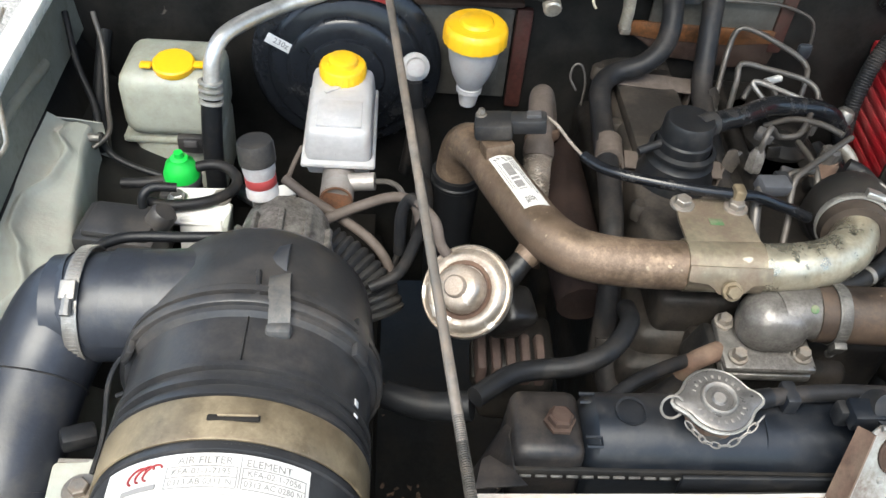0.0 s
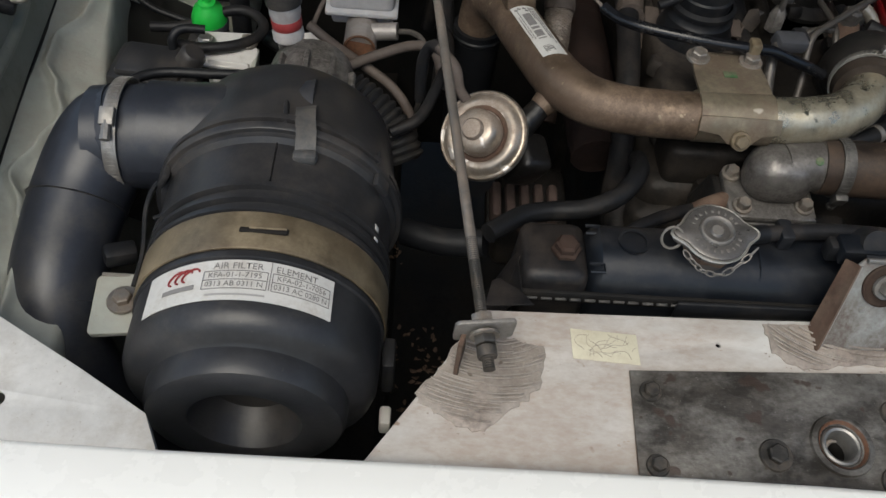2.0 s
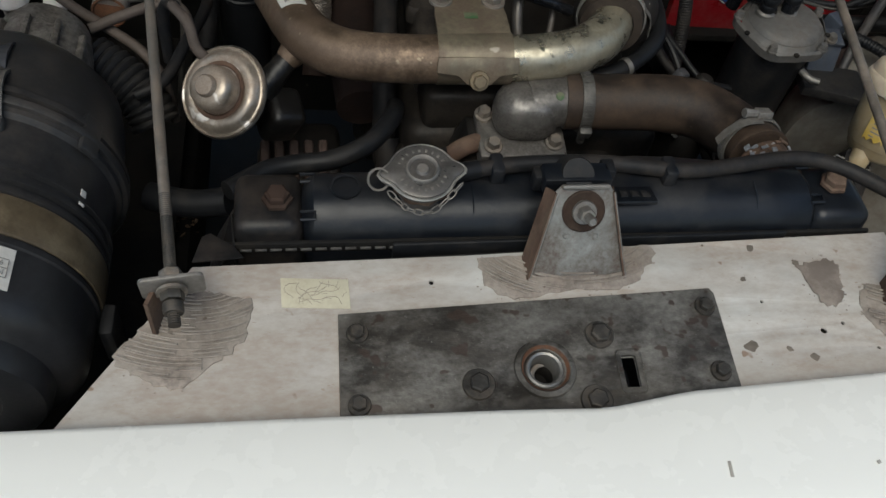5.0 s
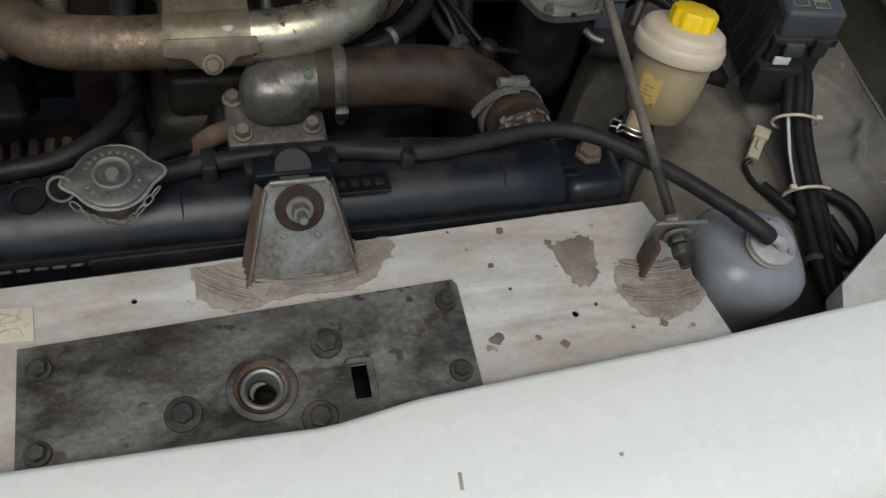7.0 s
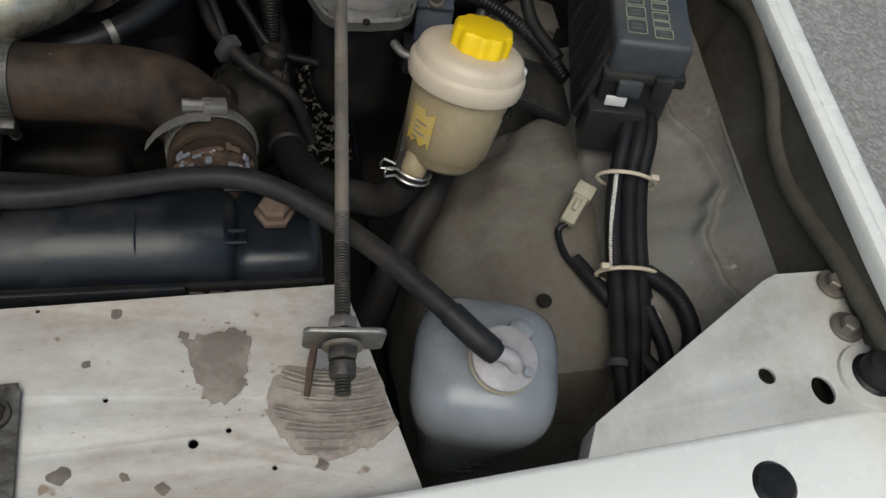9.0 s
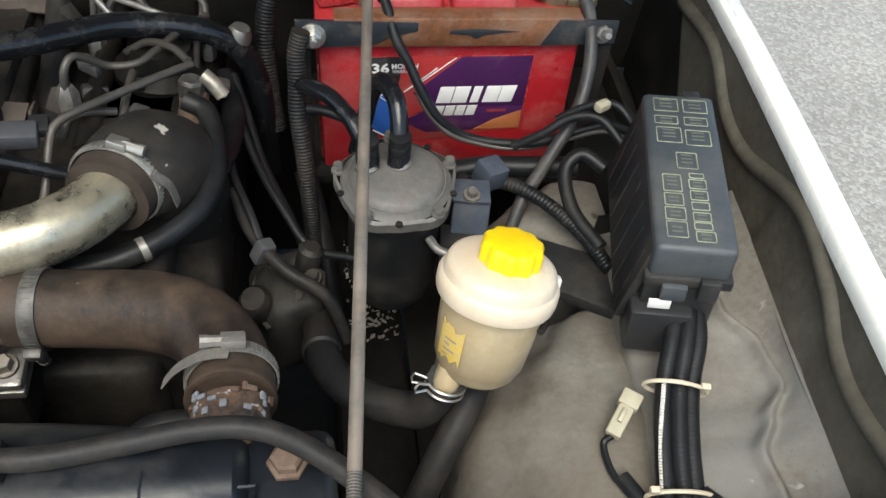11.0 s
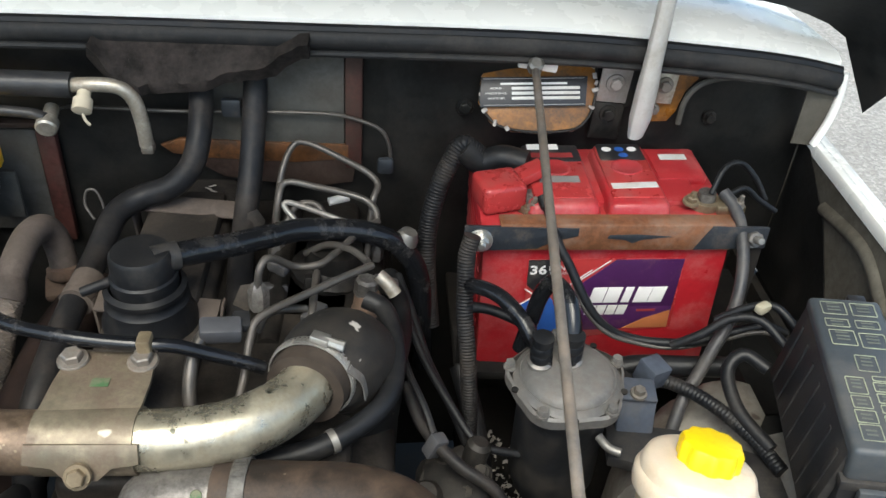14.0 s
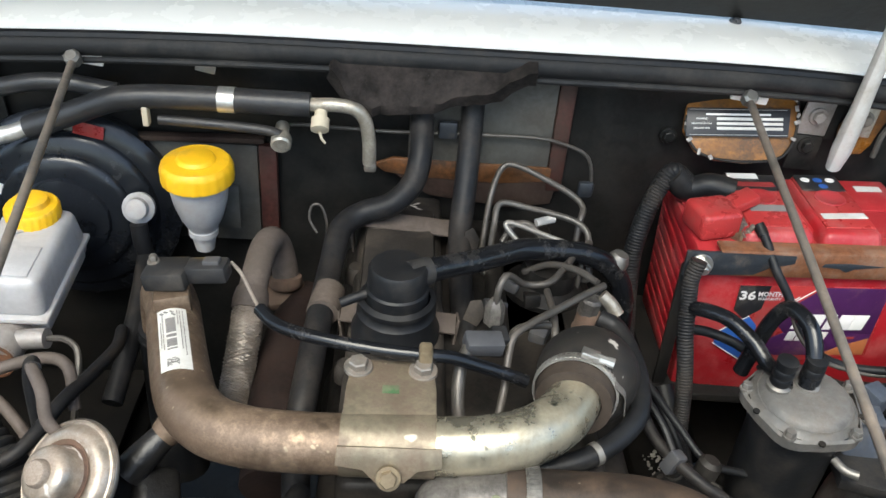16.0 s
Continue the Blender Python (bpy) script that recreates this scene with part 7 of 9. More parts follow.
def B(x, y, z):
    return BL @ Vector((x, y, z))


part("case", box((W, D, 0.185), BM @ Matrix.Translation((0, 0, -0.0125)), 0.005, 2), "red", bat, "glossy red case")
part("lid", box((W + 0.004, D + 0.004, 0.022), BL @ Matrix.Translation((0, 0, 0.091)), 0.004, 2), "red", bat)
part("lid_step", box((W - 0.05, D * 0.72, 0.010), BL @ Matrix.Translation((0, 0.014, 0.104)), 0.004, 2), "red", bat)
for x0, w0 in ((-0.044, 0.076), (0.032, 0.066)):
    v = part("vent_block", box((w0, 0.140, 0.024), BL @ Matrix.Translation((x0, -0.006, 0.109)), 0.007, 3, taper=0.90), "red", bat, "raised vent block")
    part("vent_top", box((w0 * 0.80, 0.112, 0.004), BL @ Matrix.Translation((x0, -0.002, 0.1205)), 0.0018, 2), "redclear", bat, "worn glossy vent cover")
    part("vent_dish", lathe([(0.017, 0.0), (0.0165, 0.0012), (0.013, 0.0014), (0.011, 0.0004), (0.0, 0.0002)], BL @ Matrix.Translation((x0, 0.004, 0.1224)), 28), "red", bat)
    part("grip_bar", box((w0 * 0.8, 0.010, 0.010), BL @ Matrix.Translation((x0, -0.075, 0.104)), 0.003), "red", bat)
part("lid_ledge", box((0.052, 0.070, 0.010), BL @ Matrix.Translation((0.094, 0.034, 0.106)), 0.003, 2), "red", bat)
part("lid_ledge", box((0.040, 0.060, 0.008), BL @ Matrix.Translation((-0.104, 0.038, 0.105)), 0.003, 2), "red", bat)
part("lid_label", sheet(rounded(-0.030, -0.018, 0.030, 0.018, 0.003), (), 0.0006, BL @ Matrix.Translation((-0.044, 0.036, 0.1228))), "blacklabel", bat)
part("print_bar", box((0.045, 0.010, 0.0006), BL @ Matrix.Translation((-0.044, 0.031, 0.1234)), 0), "redprint", bat)
part("paper_label", box((0.034, 0.012, 0.0006), BL @ Matrix.Translation((-0.052, 0.050, 0.1236)), 0), "print", bat)
part("paper_label", box((0.042, 0.013, 0.0006), BL @ Matrix.Translation((-0.044, -0.022, 0.1232)), 0), "printgrey", bat)
part("paper_label", box((0.048, 0.011, 0.0006), BL @ Matrix.Translation((0.032, -0.036, 0.1232)) @ Matrix.Rotation(radians(3), 4, "Z"), 0), "label", bat)
part("paper_label", box((0.030, 0.012, 0.0006), BL @ Matrix.Translation((0.094, 0.046, 0.1118)), 0), "label", bat)
part("lid_label", sheet(rounded(-0.024, -0.018, 0.024, 0.018, 0.003), (), 0.0006, BL @ Matrix.Translation((0.032, 0.038, 0.1230))), "blacklabel", bat)
for dx, dy, mt in ((-0.014, 0.006, "print"), (0.0, 0.006, "bluelabel"), (0.014, 0.006, "print"), (0.002, -0.008, "bluelabel")):
    part("print_dot", lathe([(0.0052, 0), (0.0052, 0.0006), (0, 0.0006)], BL @ Matrix.Translation((0.032 + dx, 0.038 + dy, 0.1232)), 16), mt, bat)
part("charge_eye", lathe([(0.0125, 0), (0.0125, 0.002), (0.010, 0.0022), (0, 0.0015)], BL @ Matrix.Translation((-0.105, 0.046, 0.1094)), 24), "blacklabel", bat)
# ribbed left side
for k in range(9):
    part("side_rib", box((0.0026, D * 0.88, 0.0125), BM @ Matrix.Translation((-W / 2 - 0.001, 0, -0.075 + 0.018 * k)) @ Matrix.Rotation(0.12, 4, 'X'), 0.002), "red", bat)
# front label: purple field, blue corner, stripes, words
FM = BM @ Matrix.Translation((0, -D / 2 - 0.0006, 0)) @ Matrix.Rotation(radians(90), 4, 'X')
part("label_field", sheet([(-0.078, 0.053), (0.082, 0.053), (0.082, -0.042), (-0.03, -0.058), (-0.078, -0.030)], (), 0.0008, FM @ Matrix.Translation((0, 0, 0.0004))), "redclear", bat)
part("label_purple", sheet([(0.012, 0.052), (0.082, 0.052), (0.079, -0.012), (-0.016, -0.012), (-0.034, 0.008)], (), 0.0006, FM @ Matrix.Translation((0, 0, 0.0010))), "purple", bat)
part("label_orange", sheet([(-0.016, -0.012), (0.079, -0.012), (0.078, -0.042), (-0.02, -0.045), (-0.045, -0.030)], (), 0.0006, FM @ Matrix.Translation((0, 0, 0.0011))), "purple", bat)
part("label_corner", sheet([(0.05, -0.030), (0.078, -0.018), (0.078, -0.042), (0.03, -0.043)], (), 0.0006, FM @ Matrix.Translation((0, 0, 0.0014))), "orangelabel", bat)
part("label_black", sheet([(-0.078, 0.053), (-0.046, 0.053), (-0.050, 0.022), (-0.066, 0.008), (-0.078, 0.020)], (), 0.0006, FM @ Matrix.Translation((0, 0, 0.0012))), "blacklabel", bat)
part("label_blue", sheet([(-0.090, -0.012), (-0.060, 0.010), (-0.050, -0.002), (-0.040, -0.040), (-0.055, -0.052), (-0.090, -0.030)], (), 0.0006, FM @ Matrix.Translation((0, 0, 0.0013))), "bluelabel", bat)
for p, q in (((-0.080, 0.015), (-0.058, -0.004)), ((-0.088, -0.010), (-0.060, 0.012)), ((-0.030, 0.020), (0.006, 0.052)), ((-0.044, 0.010), (-0.012, 0.040)), ((-0.092, -0.028), (-0.056, -0.054))):
    part("label_stripe", tube([FM @ Vector((*p, 0.0014)), FM @ Vector((*q, 0.0014))], 0.0007, 4, 1, smooth=False), "print", bat)
# plain light shapes in place of the maker's lettering
for k in range(5):
    a, w = -0.013 + 0.0158 * k, (0.0138, 0.0142, 0.0075, 0.0142, 0.0138)[k]
    a += 0.003 if k == 2 else 0.0
    part("plain_bar", sheet([(a, -0.004), (a + w, -0.004), (a + w + 0.004, 0.016), (a + 0.004, 0.016)], (), 0.0006, FM @ Matrix.Translation((0.002, -0.001, 0.0018))), "print", bat)
for k in range(4):
    a = -0.016 + 0.0112 * k
    part("plain_bar", sheet([(a, -0.021), (a + 0.0088, -0.021), (a + 0.0114, -0.009), (a + 0.0026, -0.009)], (), 0.0006, FM @ Matrix.Translation((0.002, -0.001, 0.0018))), "label", bat)
words("36", 0.016, FM @ Matrix.Translation((-0.068, 0.040, 0.0016)), "print", bat, width=0.017, bold=0.0004)
words("MONTH", 0.0085, FM @ Matrix.Translation((-0.044, 0.0425, 0.0016)), "print", bat, width=0.026, bold=0.0002)
words("WARRANTY", 0.0055, FM @ Matrix.Translation((-0.044, 0.036, 0.0016)), "print", bat, width=0.025)
part("print_bar", box((0.020, 0.003, 0.0004), FM @ Matrix.Translation((0.052, -0.017, 0.0018)), 0), "redprint", bat)
# terminals and clamps
tp = part("terminal_cover", box((0.046, 0.046, 0.032), BL @ Matrix.Translation((-0.108, -0.038, 0.119)) @ Matrix.Rotation(0.25, 4, 'Z'), 0.006, 3), "redclear", bat, "translucent red terminal cover")
part("terminal_flap", box((0.040, 0.024, 0.012), BL @ Matrix.Translation((-0.078, -0.022, 0.130)) @ Matrix.Rotation(0.35, 4, 'Z') @ Matrix.Rotation(-0.3, 4, 'Y'), 0.003), "redclear", bat)
for x0 in (-0.075, 0.106):
    tm = BL @ Matrix.Translation((x0, -0.045, 0.098))
    part("terminal_post", lathe([(0.0105, 0), (0.009, 0.022), (0, 0.022)], tm, 18), "alu", bat)
    part("terminal_clamp", lathe([(0.0105, 0.002), (0.0165, 0.002), (0.0165, 0.013), (0.0105, 0.013)], tm, 20), "band", bat, "corroded brass clamp")
    part("clamp_ear", box((0.030, 0.012, 0.011), tm @ Matrix.Translation((0.022 if x0 > 0 else 0.006, -0.012, 0.008)), 0.002), "band", bat)
    part("clamp_bolt", hexbolt(tm @ Vector((0.028 if x0 > 0 else 0.0, -0.016, 0.014)), (0, -0.3, 1), 0.005, 0.007, stud=0.008), "bolt", bat)
part("clamp_bolt", hexbolt(B(0.088, -0.052, 0.112), (0, -0.2, 1), 0.006, 0.009, stud=0.006), "band", bat)
# hold-down strap
hs = holder("battery_strap", (0.806, 0.825, 0.94), "rusty angle-iron battery strap with chipped black ends", "strap")
SMx = Matrix.Translation((0.8095, 0.8245, 0.9605)) @ Matrix.Rotation(radians(-1.2), 4, 'Y') @ Matrix.Diagonal((1.035, 1.0, 0.86, 1.0))
part("angle_face", box((0.238, 0.004, 0.036), SMx @ Matrix.Translation((0, -0.001, 0)), 0.0012), "strap", hs, "rust-orange strap face")
part("angle_top", box((0.238, 0.020, 0.004), SMx @ Matrix.Translation((0, 0.008, 0.017)), 0.0012), "strap", hs)
part("strap_end", sheet([(-0.028, -0.018), (0.045, -0.014), (0.060, -0.004), (0.085, 0.004), (0.085, 0.014), (-0.028, 0.017)], (), 0.004, SMx @ Matrix.Translation((-0.126, -0.004, 0)) @ Matrix.Rotation(radians(90), 4, 'X')), "strapblack", hs, "chipped black strap end")
part("strap_end", sheet([(-0.045, -0.016), (0.028, -0.014), (0.028, 0.014), (-0.030, 0.017), (-0.036, 0.004)], (), 0.004, SMx @ Matrix.Translation((0.126, -0.004, 0)) @ Matrix.Rotation(radians(90), 4, 'X')), "strapblack", hs, "chipped black strap end")
part("bare_patch", sheet([(-0.030, -0.001), (-0.012, -0.003), (-0.004, -0.008), (0.004, -0.003), (0.032, 0.001), (0.0, 0.004), (-0.028, 0.003)], (), 0.001, SMx @ Matrix.Translation((0.020, -0.0035, 0.001)) @ Matrix.Rotation(radians(90), 4, 'X')), "strapblack", hs)
part("bolt", hexbolt(SMx @ Vector((-0.139, -0.007, 0)), (0, -1, 0.1), 0.0085, 0.013, 0.008, stud=0.006), "brightsteel", hs)
part("bolt", hexbolt(SMx @ Vector((0.139, -0.004, 0.001)), (0, -0.9, 0.4), 0.008, 0.011, 0.008, stud=0.012), "steel", hs)
for x in (-0.148, 0.148):
    part("stay_bar", box((0.014, 0.005, 0.20), SMx @ Matrix.Translation((x, 0.003, -0.105)), 0.0015), "dark", hs)
thing("battery_tray", box((0.31, 0.19, 0.012), pose(0.8075, 0.91, 0.766, 0, 2.2, 0), 0.003), "dark", "dark steel tray under the battery", "tray")

# cables round the battery
def cable(name, pts, r, mt, label, ribs=None, cat="cable"):
    return thing(name, tube(pts, r, 12, 8, ribs=ribs), mt, label, cat)


cable("battery_cable", [B(-0.085, 0.005, 0.128), B(-0.115, 0.018, 0.125), (0.655, 0.935, 1.005), (0.640, 0.928, 0.985), (0.627, 0.915, 0.955), (0.618, 0.90, 0.915), (0.618, 0.885, 0.87), (0.625, 0.87, 0.80)], 0.0105, "hose", "thick taped battery cable in corrugated sleeve", ribs=(0.0036, 0.0012))
cable("cable_tape", [B(-0.075, 0.004, 0.128), B(-0.100, 0.014, 0.130), B(-0.122, 0.018, 0.122), (0.652, 0.933, 1.003)], 0.0145, "rubber", "taped joint of the battery cable")
cable("positive_cable", [(0.732, 0.853, 0.990), (0.738, 0.836, 0.978), (0.746, 0.812, 0.958), (0.758, 0.80, 0.94), (0.772, 0.785, 0.915), (0.79, 0.775, 0.89), (0.815, 0.772, 0.872), (0.85, 0.765, 0.868), (0.89, 0.757, 0.875), (0.925, 0.752, 0.893), (0.955, 0.748, 0.905), (0.978, 0.742, 0.90)], 0.0050, "rubber", "black sleeved cable from the battery to the fuse box")
cable("positive_cable", [(0.762, 0.792, 0.928), (0.776, 0.778, 0.90), (0.80, 0.768, 0.878), (0.83, 0.764, 0.868), (0.87, 0.758, 0.866), (0.91, 0.752, 0.880), (0.95, 0.742, 0.902), (0.985, 0.73, 0.895)], 0.0026, "greytube", "thin grey cable beside the thicker one")
thing("cable_joint", tube([(0.731, 0.853, 0.990), (0.735, 0.843, 0.983)], 0.0062, 10, 2), "grimy", "dirty sleeve on the battery cable", "sleeve")
cable("negative_cable", [(0.930, 0.866, 0.992), (0.938, 0.852, 0.985), (0.942, 0.834, 0.974), (0.942, 0.812, 0.957), (0.938, 0.79, 0.938), (0.929, 0.768, 0.918), (0.915, 0.748, 0.901), (0.900, 0.732, 0.886), (0.882, 0.712, 0.870), (0.866, 0.695, 0.855), (0.85, 0.67, 0.82)], 0.0066, "greytube2", "thick grey sleeved negative battery cable")
cable("negative_wire", [(0.915, 0.862, 0.992), (0.930, 0.878, 1.015), (0.955, 0.895, 1.012), (0.975, 0.892, 0.995), (0.990, 0.885, 0.972)], 0.0030, "rubber", "thin black wire arching off the terminal")
cable("negative_wire", [(0.938, 0.866, 0.990), (0.956, 0.872, 0.994), (0.975, 0.872, 0.980), (0.996, 0.868, 0.968)], 0.0030, "rubber", "thin black wire arching off the terminal")
cable("engine_loom", [(0.655, 0.80, 1.0 - 0.025), (0.650, 0.795, 0.955), (0.650, 0.785, 0.93), (0.650, 0.77, 0.90), (0.655, 0.755, 0.86), (0.66, 0.74, 0.80), (0.665, 0.72, 0.70)], 0.0085, "hose", "corrugated engine loom down beside the battery", ribs=(0.0034, 0.0012))
cable("filter_loom", [(0.651, 0.785, 0.925), (0.662, 0.765, 0.938), (0.680, 0.745, 0.942), (0.697, 0.722, 0.935), (0.708, 0.700, 0.925), (0.713, 0.680, 0.930), (0.712, 0.668, 0.925)], 0.0078, "glossyhose", "clipped fuel hose arching to the filter")
cable("filter_loom", [(0.735, 0.672, 0.925), (0.737, 0.678, 0.950), (0.735, 0.70, 0.972), (0.725, 0.725, 0.975), (0.717, 0.735, 0.955), (0.712, 0.74, 0.92), (0.705, 0.74, 0.88)], 0.0082, "glossyhose", "looped black fuel hose to the filter")
cable("loom_branch", [(0.652, 0.775, 0.905), (0.675, 0.775, 0.902), (0.70, 0.765, 0.898), (0.72, 0.755, 0.89)], 0.0055, "rubber", "black wiring branch in front of the battery")
cable("loom_branch", [(0.585, 0.86, 0.88), (0.60, 0.81, 0.865), (0.615, 0.76, 0.845), (0.64, 0.71, 0.82), (0.66, 0.68, 0.78)], 0.0045, "rubber", "black wiring branch behind the engine")
cable("loom_branch", [(0.59, 0.80, 0.88), (0.61, 0.745, 0.86), (0.635, 0.695, 0.845), (0.66, 0.66, 0.83), (0.70, 0.655, 0.82)], 0.004, "rubber", "black wiring branch behind the engine")
cable("loom_branch", [(0.655, 0.80, 0.80), (0.67, 0.75, 0.76), (0.68, 0.70, 0.70), (0.68, 0.66, 0.62)], 0.012, "rubber", "thick loom hanging beside the filter")

# fuel filter
ff = holder("fuel_filter", (0.737, 0.668, 0.75), "fuel filter with grey cast head and black body", "fuel filter")
FFM = at((0.736, 0.668, 0.909), (-0.02, -0.05, 1), (0, 1, 0)) @ Matrix.Scale(1.1, 4)


def flange_shape(a, r, h):
    return 1 + (0.13 * max(0, math.cos(2.5 * (a - 0.35)) ** 2 - 0.25) if r > 0.0445 else 0)


part("head_flange", lathe([(0.044, -0.010), (0.0475, -0.010), (0.0475, -0.001), (0.0465, 0.0), (0.045, 0.001)], FFM, 60, wobble=flange_shape), "filterhead", ff, "grey cast flange with screw lugs")
part("head_dome", lathe([(0.0455, -0.001), (0.042, 0.002), (0.0405, 0.0045), (0.0395, 0.0045), (0.038, 0.007), (0.034, 0.010), (0.022, 0.012), (0.0, 0.012)], FFM, 48), "filterhead", ff)
part("bowl", lathe([(0.0405, -0.004), (0.0405, -0.03), (0.039, -0.034), (0.039, -0.115), (0.034, -0.135), (0.0, -0.14)], FFM, 40), "blackdusty", ff, "black filter bowl")
for k in range(5):
    a = 0.35 + 2 * math.pi * k / 5
    part("screw", hexbolt(FFM @ Vector((0.0485 * math.cos(a), 0.0485 * math.sin(a), 0.0)), (0, 0, 1), 0.005, 0.0062), "filterhead", ff)
    part("lug_hole", lathe([(0.003, 0.0), (0.003, 0.0016), (0, 0.0014)], FFM @ Matrix.Translation((0.0475 * math.cos(a + 0.55), 0.0475 * math.sin(a + 0.55), -0.0005)), 10), "dark", ff)
for x, y in ((-0.024, 0.006), (0.002, 0.008)):
    part("pipe_stub", lathe([(0.0105, 0), (0.0105, 0.004), (0.0075, 0.006), (0.0075, 0.014), (0, 0.014)], FFM @ Matrix.Translation((x, y, 0.010)), 16), "steel", ff)
    part("hose_end", lathe([(0.0080, 0.010), (0.0092, 0.012), (0.0092, 0.017), (0.0082, 0.0185), (0.0092, 0.020), (0.0092, 0.026), (0.0082, 0.0275), (0.0090, 0.029), (0.0090, 0.036), (0.0, 0.038)], FFM @ Matrix.Translation((x, y, 0.006)), 18), "rubber", ff)
part("drain_stub", tube([(0.765, 0.634, 0.868), (0.772, 0.622, 0.866), (0.782, 0.616, 0.866)], 0.0042, 10, 3), "steel", ff)
part("side_bolt", hexbolt((0.735, 0.624, 0.862), (0, -1, 0), 0.005, 0.007, stud=0.008), "bolt", ff)
part("bracket", box((0.05, 0.012, 0.08), pose(0.785, 0.69, 0.845, 0, 0, 25), 0.003), "dark", ff)

# blue-grey relay bracket
bb = holder("relay_bracket", (0.815, 0.67, 0.82), "blue-grey painted bracket with a small relay", "bracket")
part("bracket", box((0.036, 0.008, 0.048), pose(0.808, 0.664, 0.862, -20, 0, -6), 0.003), "bluegrey", bb)
part("bracket_foot", box((0.036, 0.028, 0.004), pose(0.808, 0.676, 0.886, 4, 0, -6), 0.0015), "bluegrey", bb)
part("bolt", hexbolt((0.807, 0.668, 0.889), (0, -0.2, 1), 0.0055, 0.008), "bolt", bb)
part("relay", box((0.024, 0.024, 0.026), pose(0.832, 0.706, 0.880, 8, 6, 28), 0.002), "bluegrey", bb)

# power steering reservoir
ps = holder("steering_fluid_reservoir", (0.782, 0.475, 0.86), "cream plastic power steering reservoir with yellow cap", "reservoir")
PM = at((0.7935, 0.5045, 0.9680), (0.13, 0.27, 0.95))
part("body", lathe([(0.0, -0.0885), (0.020, -0.0885), (0.0275, -0.086), (0.0315, -0.081), (0.0335, -0.0735), (0.0343, -0.0725), (0.0352, -0.0715), (0.0375, -0.045), (0.039, -0.018)], PM, 48), "amber", ps, "fluid-stained translucent lower body")
part("shoulder", lathe([(0.039, -0.018), (0.0445, -0.015), (0.0455, -0.011), (0.0455, -0.003), (0.044, 0.0), (0.0425, 0.001), (0.0415, 0.006), (0.040, 0.010), (0.036, 0.0125), (0.025, 0.0135), (0.0, 0.0135)], PM, 48), "cream", ps, "cream stepped top")


def lobes(a, r, h):
    return 1 + 0.045 * math.cos(10 * a) if r > 0.012 else 1


part("cap", lathe([(0.020, 0.010), (0.0225, 0.012), (0.0225, 0.026), (0.021, 0.029), (0.018, 0.030), (0.0, 0.030)], PM @ Matrix.Translation((0.004, 0.0, 0)), 60, wobble=lobes), "lemon", ps, "bright yellow lobed cap")
rr = random.Random(31)
bmx = loft([[PM @ Vector(((0.0392 + 0.028 * (z + 0.045)) * math.cos(a), (0.0392 + 0.028 * (z + 0.045)) * math.sin(a), z)) for z in (-0.030 - rr.uniform(0, 0.010), -0.044, -0.054, -0.064 + rr.uniform(0, 0.006))] for a in [radians(198 + 4 * k) for k in range(9)]])
part("warning_label", thicken(bmx, 0.0005), "labelworn", ps, "torn yellow warning label")
for k in range(4):
    z = -0.043 - 0.0045 * k
    r = 0.0400 + 0.028 * (z + 0.045)
    bmx = loft([[PM @ Vector((r * math.cos(a), r * math.sin(a), z + dz)) for dz in (0.0, -0.0014)] for a in [radians(206 + 4 * i) for i in range(5 - k % 2 * 2)]])
    part("plain_bar", thicken(bmx, 0.0002), "printgrey", ps)
part("outlet", tube([PM @ Vector((-0.022, -0.008, -0.080)), PM @ Vector((-0.024, -0.010, -0.094)), (0.757, 0.478, 0.866)], 0.0105, 16, 4), "amber", ps)
CLIP = at(PM @ Vector((-0.0245, -0.0105, -0.097)), PM.to_3x3() @ Vector((0.12, 0.05, 1)))
for dz in (-0.0028, 0.0028):
    part("hose_clip", tube([CLIP @ Vector((0.0152 * math.cos(radians(a)), 0.0152 * math.sin(radians(a)), dz)) for a in range(195, 526, 15)], 0.0011, 6, 1, smooth=False), "brightsteel", ps, "spring wire hose clip")
for a, tilt in ((195, -1), (525, 1)):
    part("hose_clip_tab", tube([CLIP @ Vector((r * math.cos(radians(a)) , r * math.sin(radians(a)), dz)) for r, dz in ((0.0152, -0.0028), (0.025, -0.0042), (0.0265, 0.0), (0.025, 0.0042), (0.0152, 0.0028))], 0.0011, 6, 2, smooth=False), "brightsteel", ps)
part("strap", tube([PM @ Vector((0.041 * math.cos(a), 0.041 * math.sin(a), -0.03)) for a in [radians(-40 + 12 * k) for k in range(14)]], 0.003, 6, 1, smooth=False), "dark", ps)
part("latch", box((0.012, 0.008, 0.014), PM @ Matrix.Translation((0.044, 0.004, -0.008)), 0.002), "whitecap", ps)
cable("steering_hose", [PM @ Vector((-0.0235, -0.0095, -0.0915)), (0.7575, 0.479, 0.866), (0.751, 0.476, 0.848), (0.743, 0.476, 0.836), (0.730, 0.482, 0.828), (0.705, 0.495, 0.822), (0.682, 0.515, 0.818), (0.668, 0.545, 0.812), (0.665, 0.58, 0.80), (0.665, 0.63, 0.77)], 0.0155, "hose", "thick black steering hose bending to the pump", cat="hose")
cable("steering_hose", [(0.800, 0.515, 0.850), (0.780, 0.475, 0.838), (0.758, 0.445, 0.815), (0.735, 0.415, 0.775), (0.715, 0.385, 0.72), (0.70, 0.36, 0.64)], 0.013, "hose", "thick black hose below the reservoir", cat="hose")
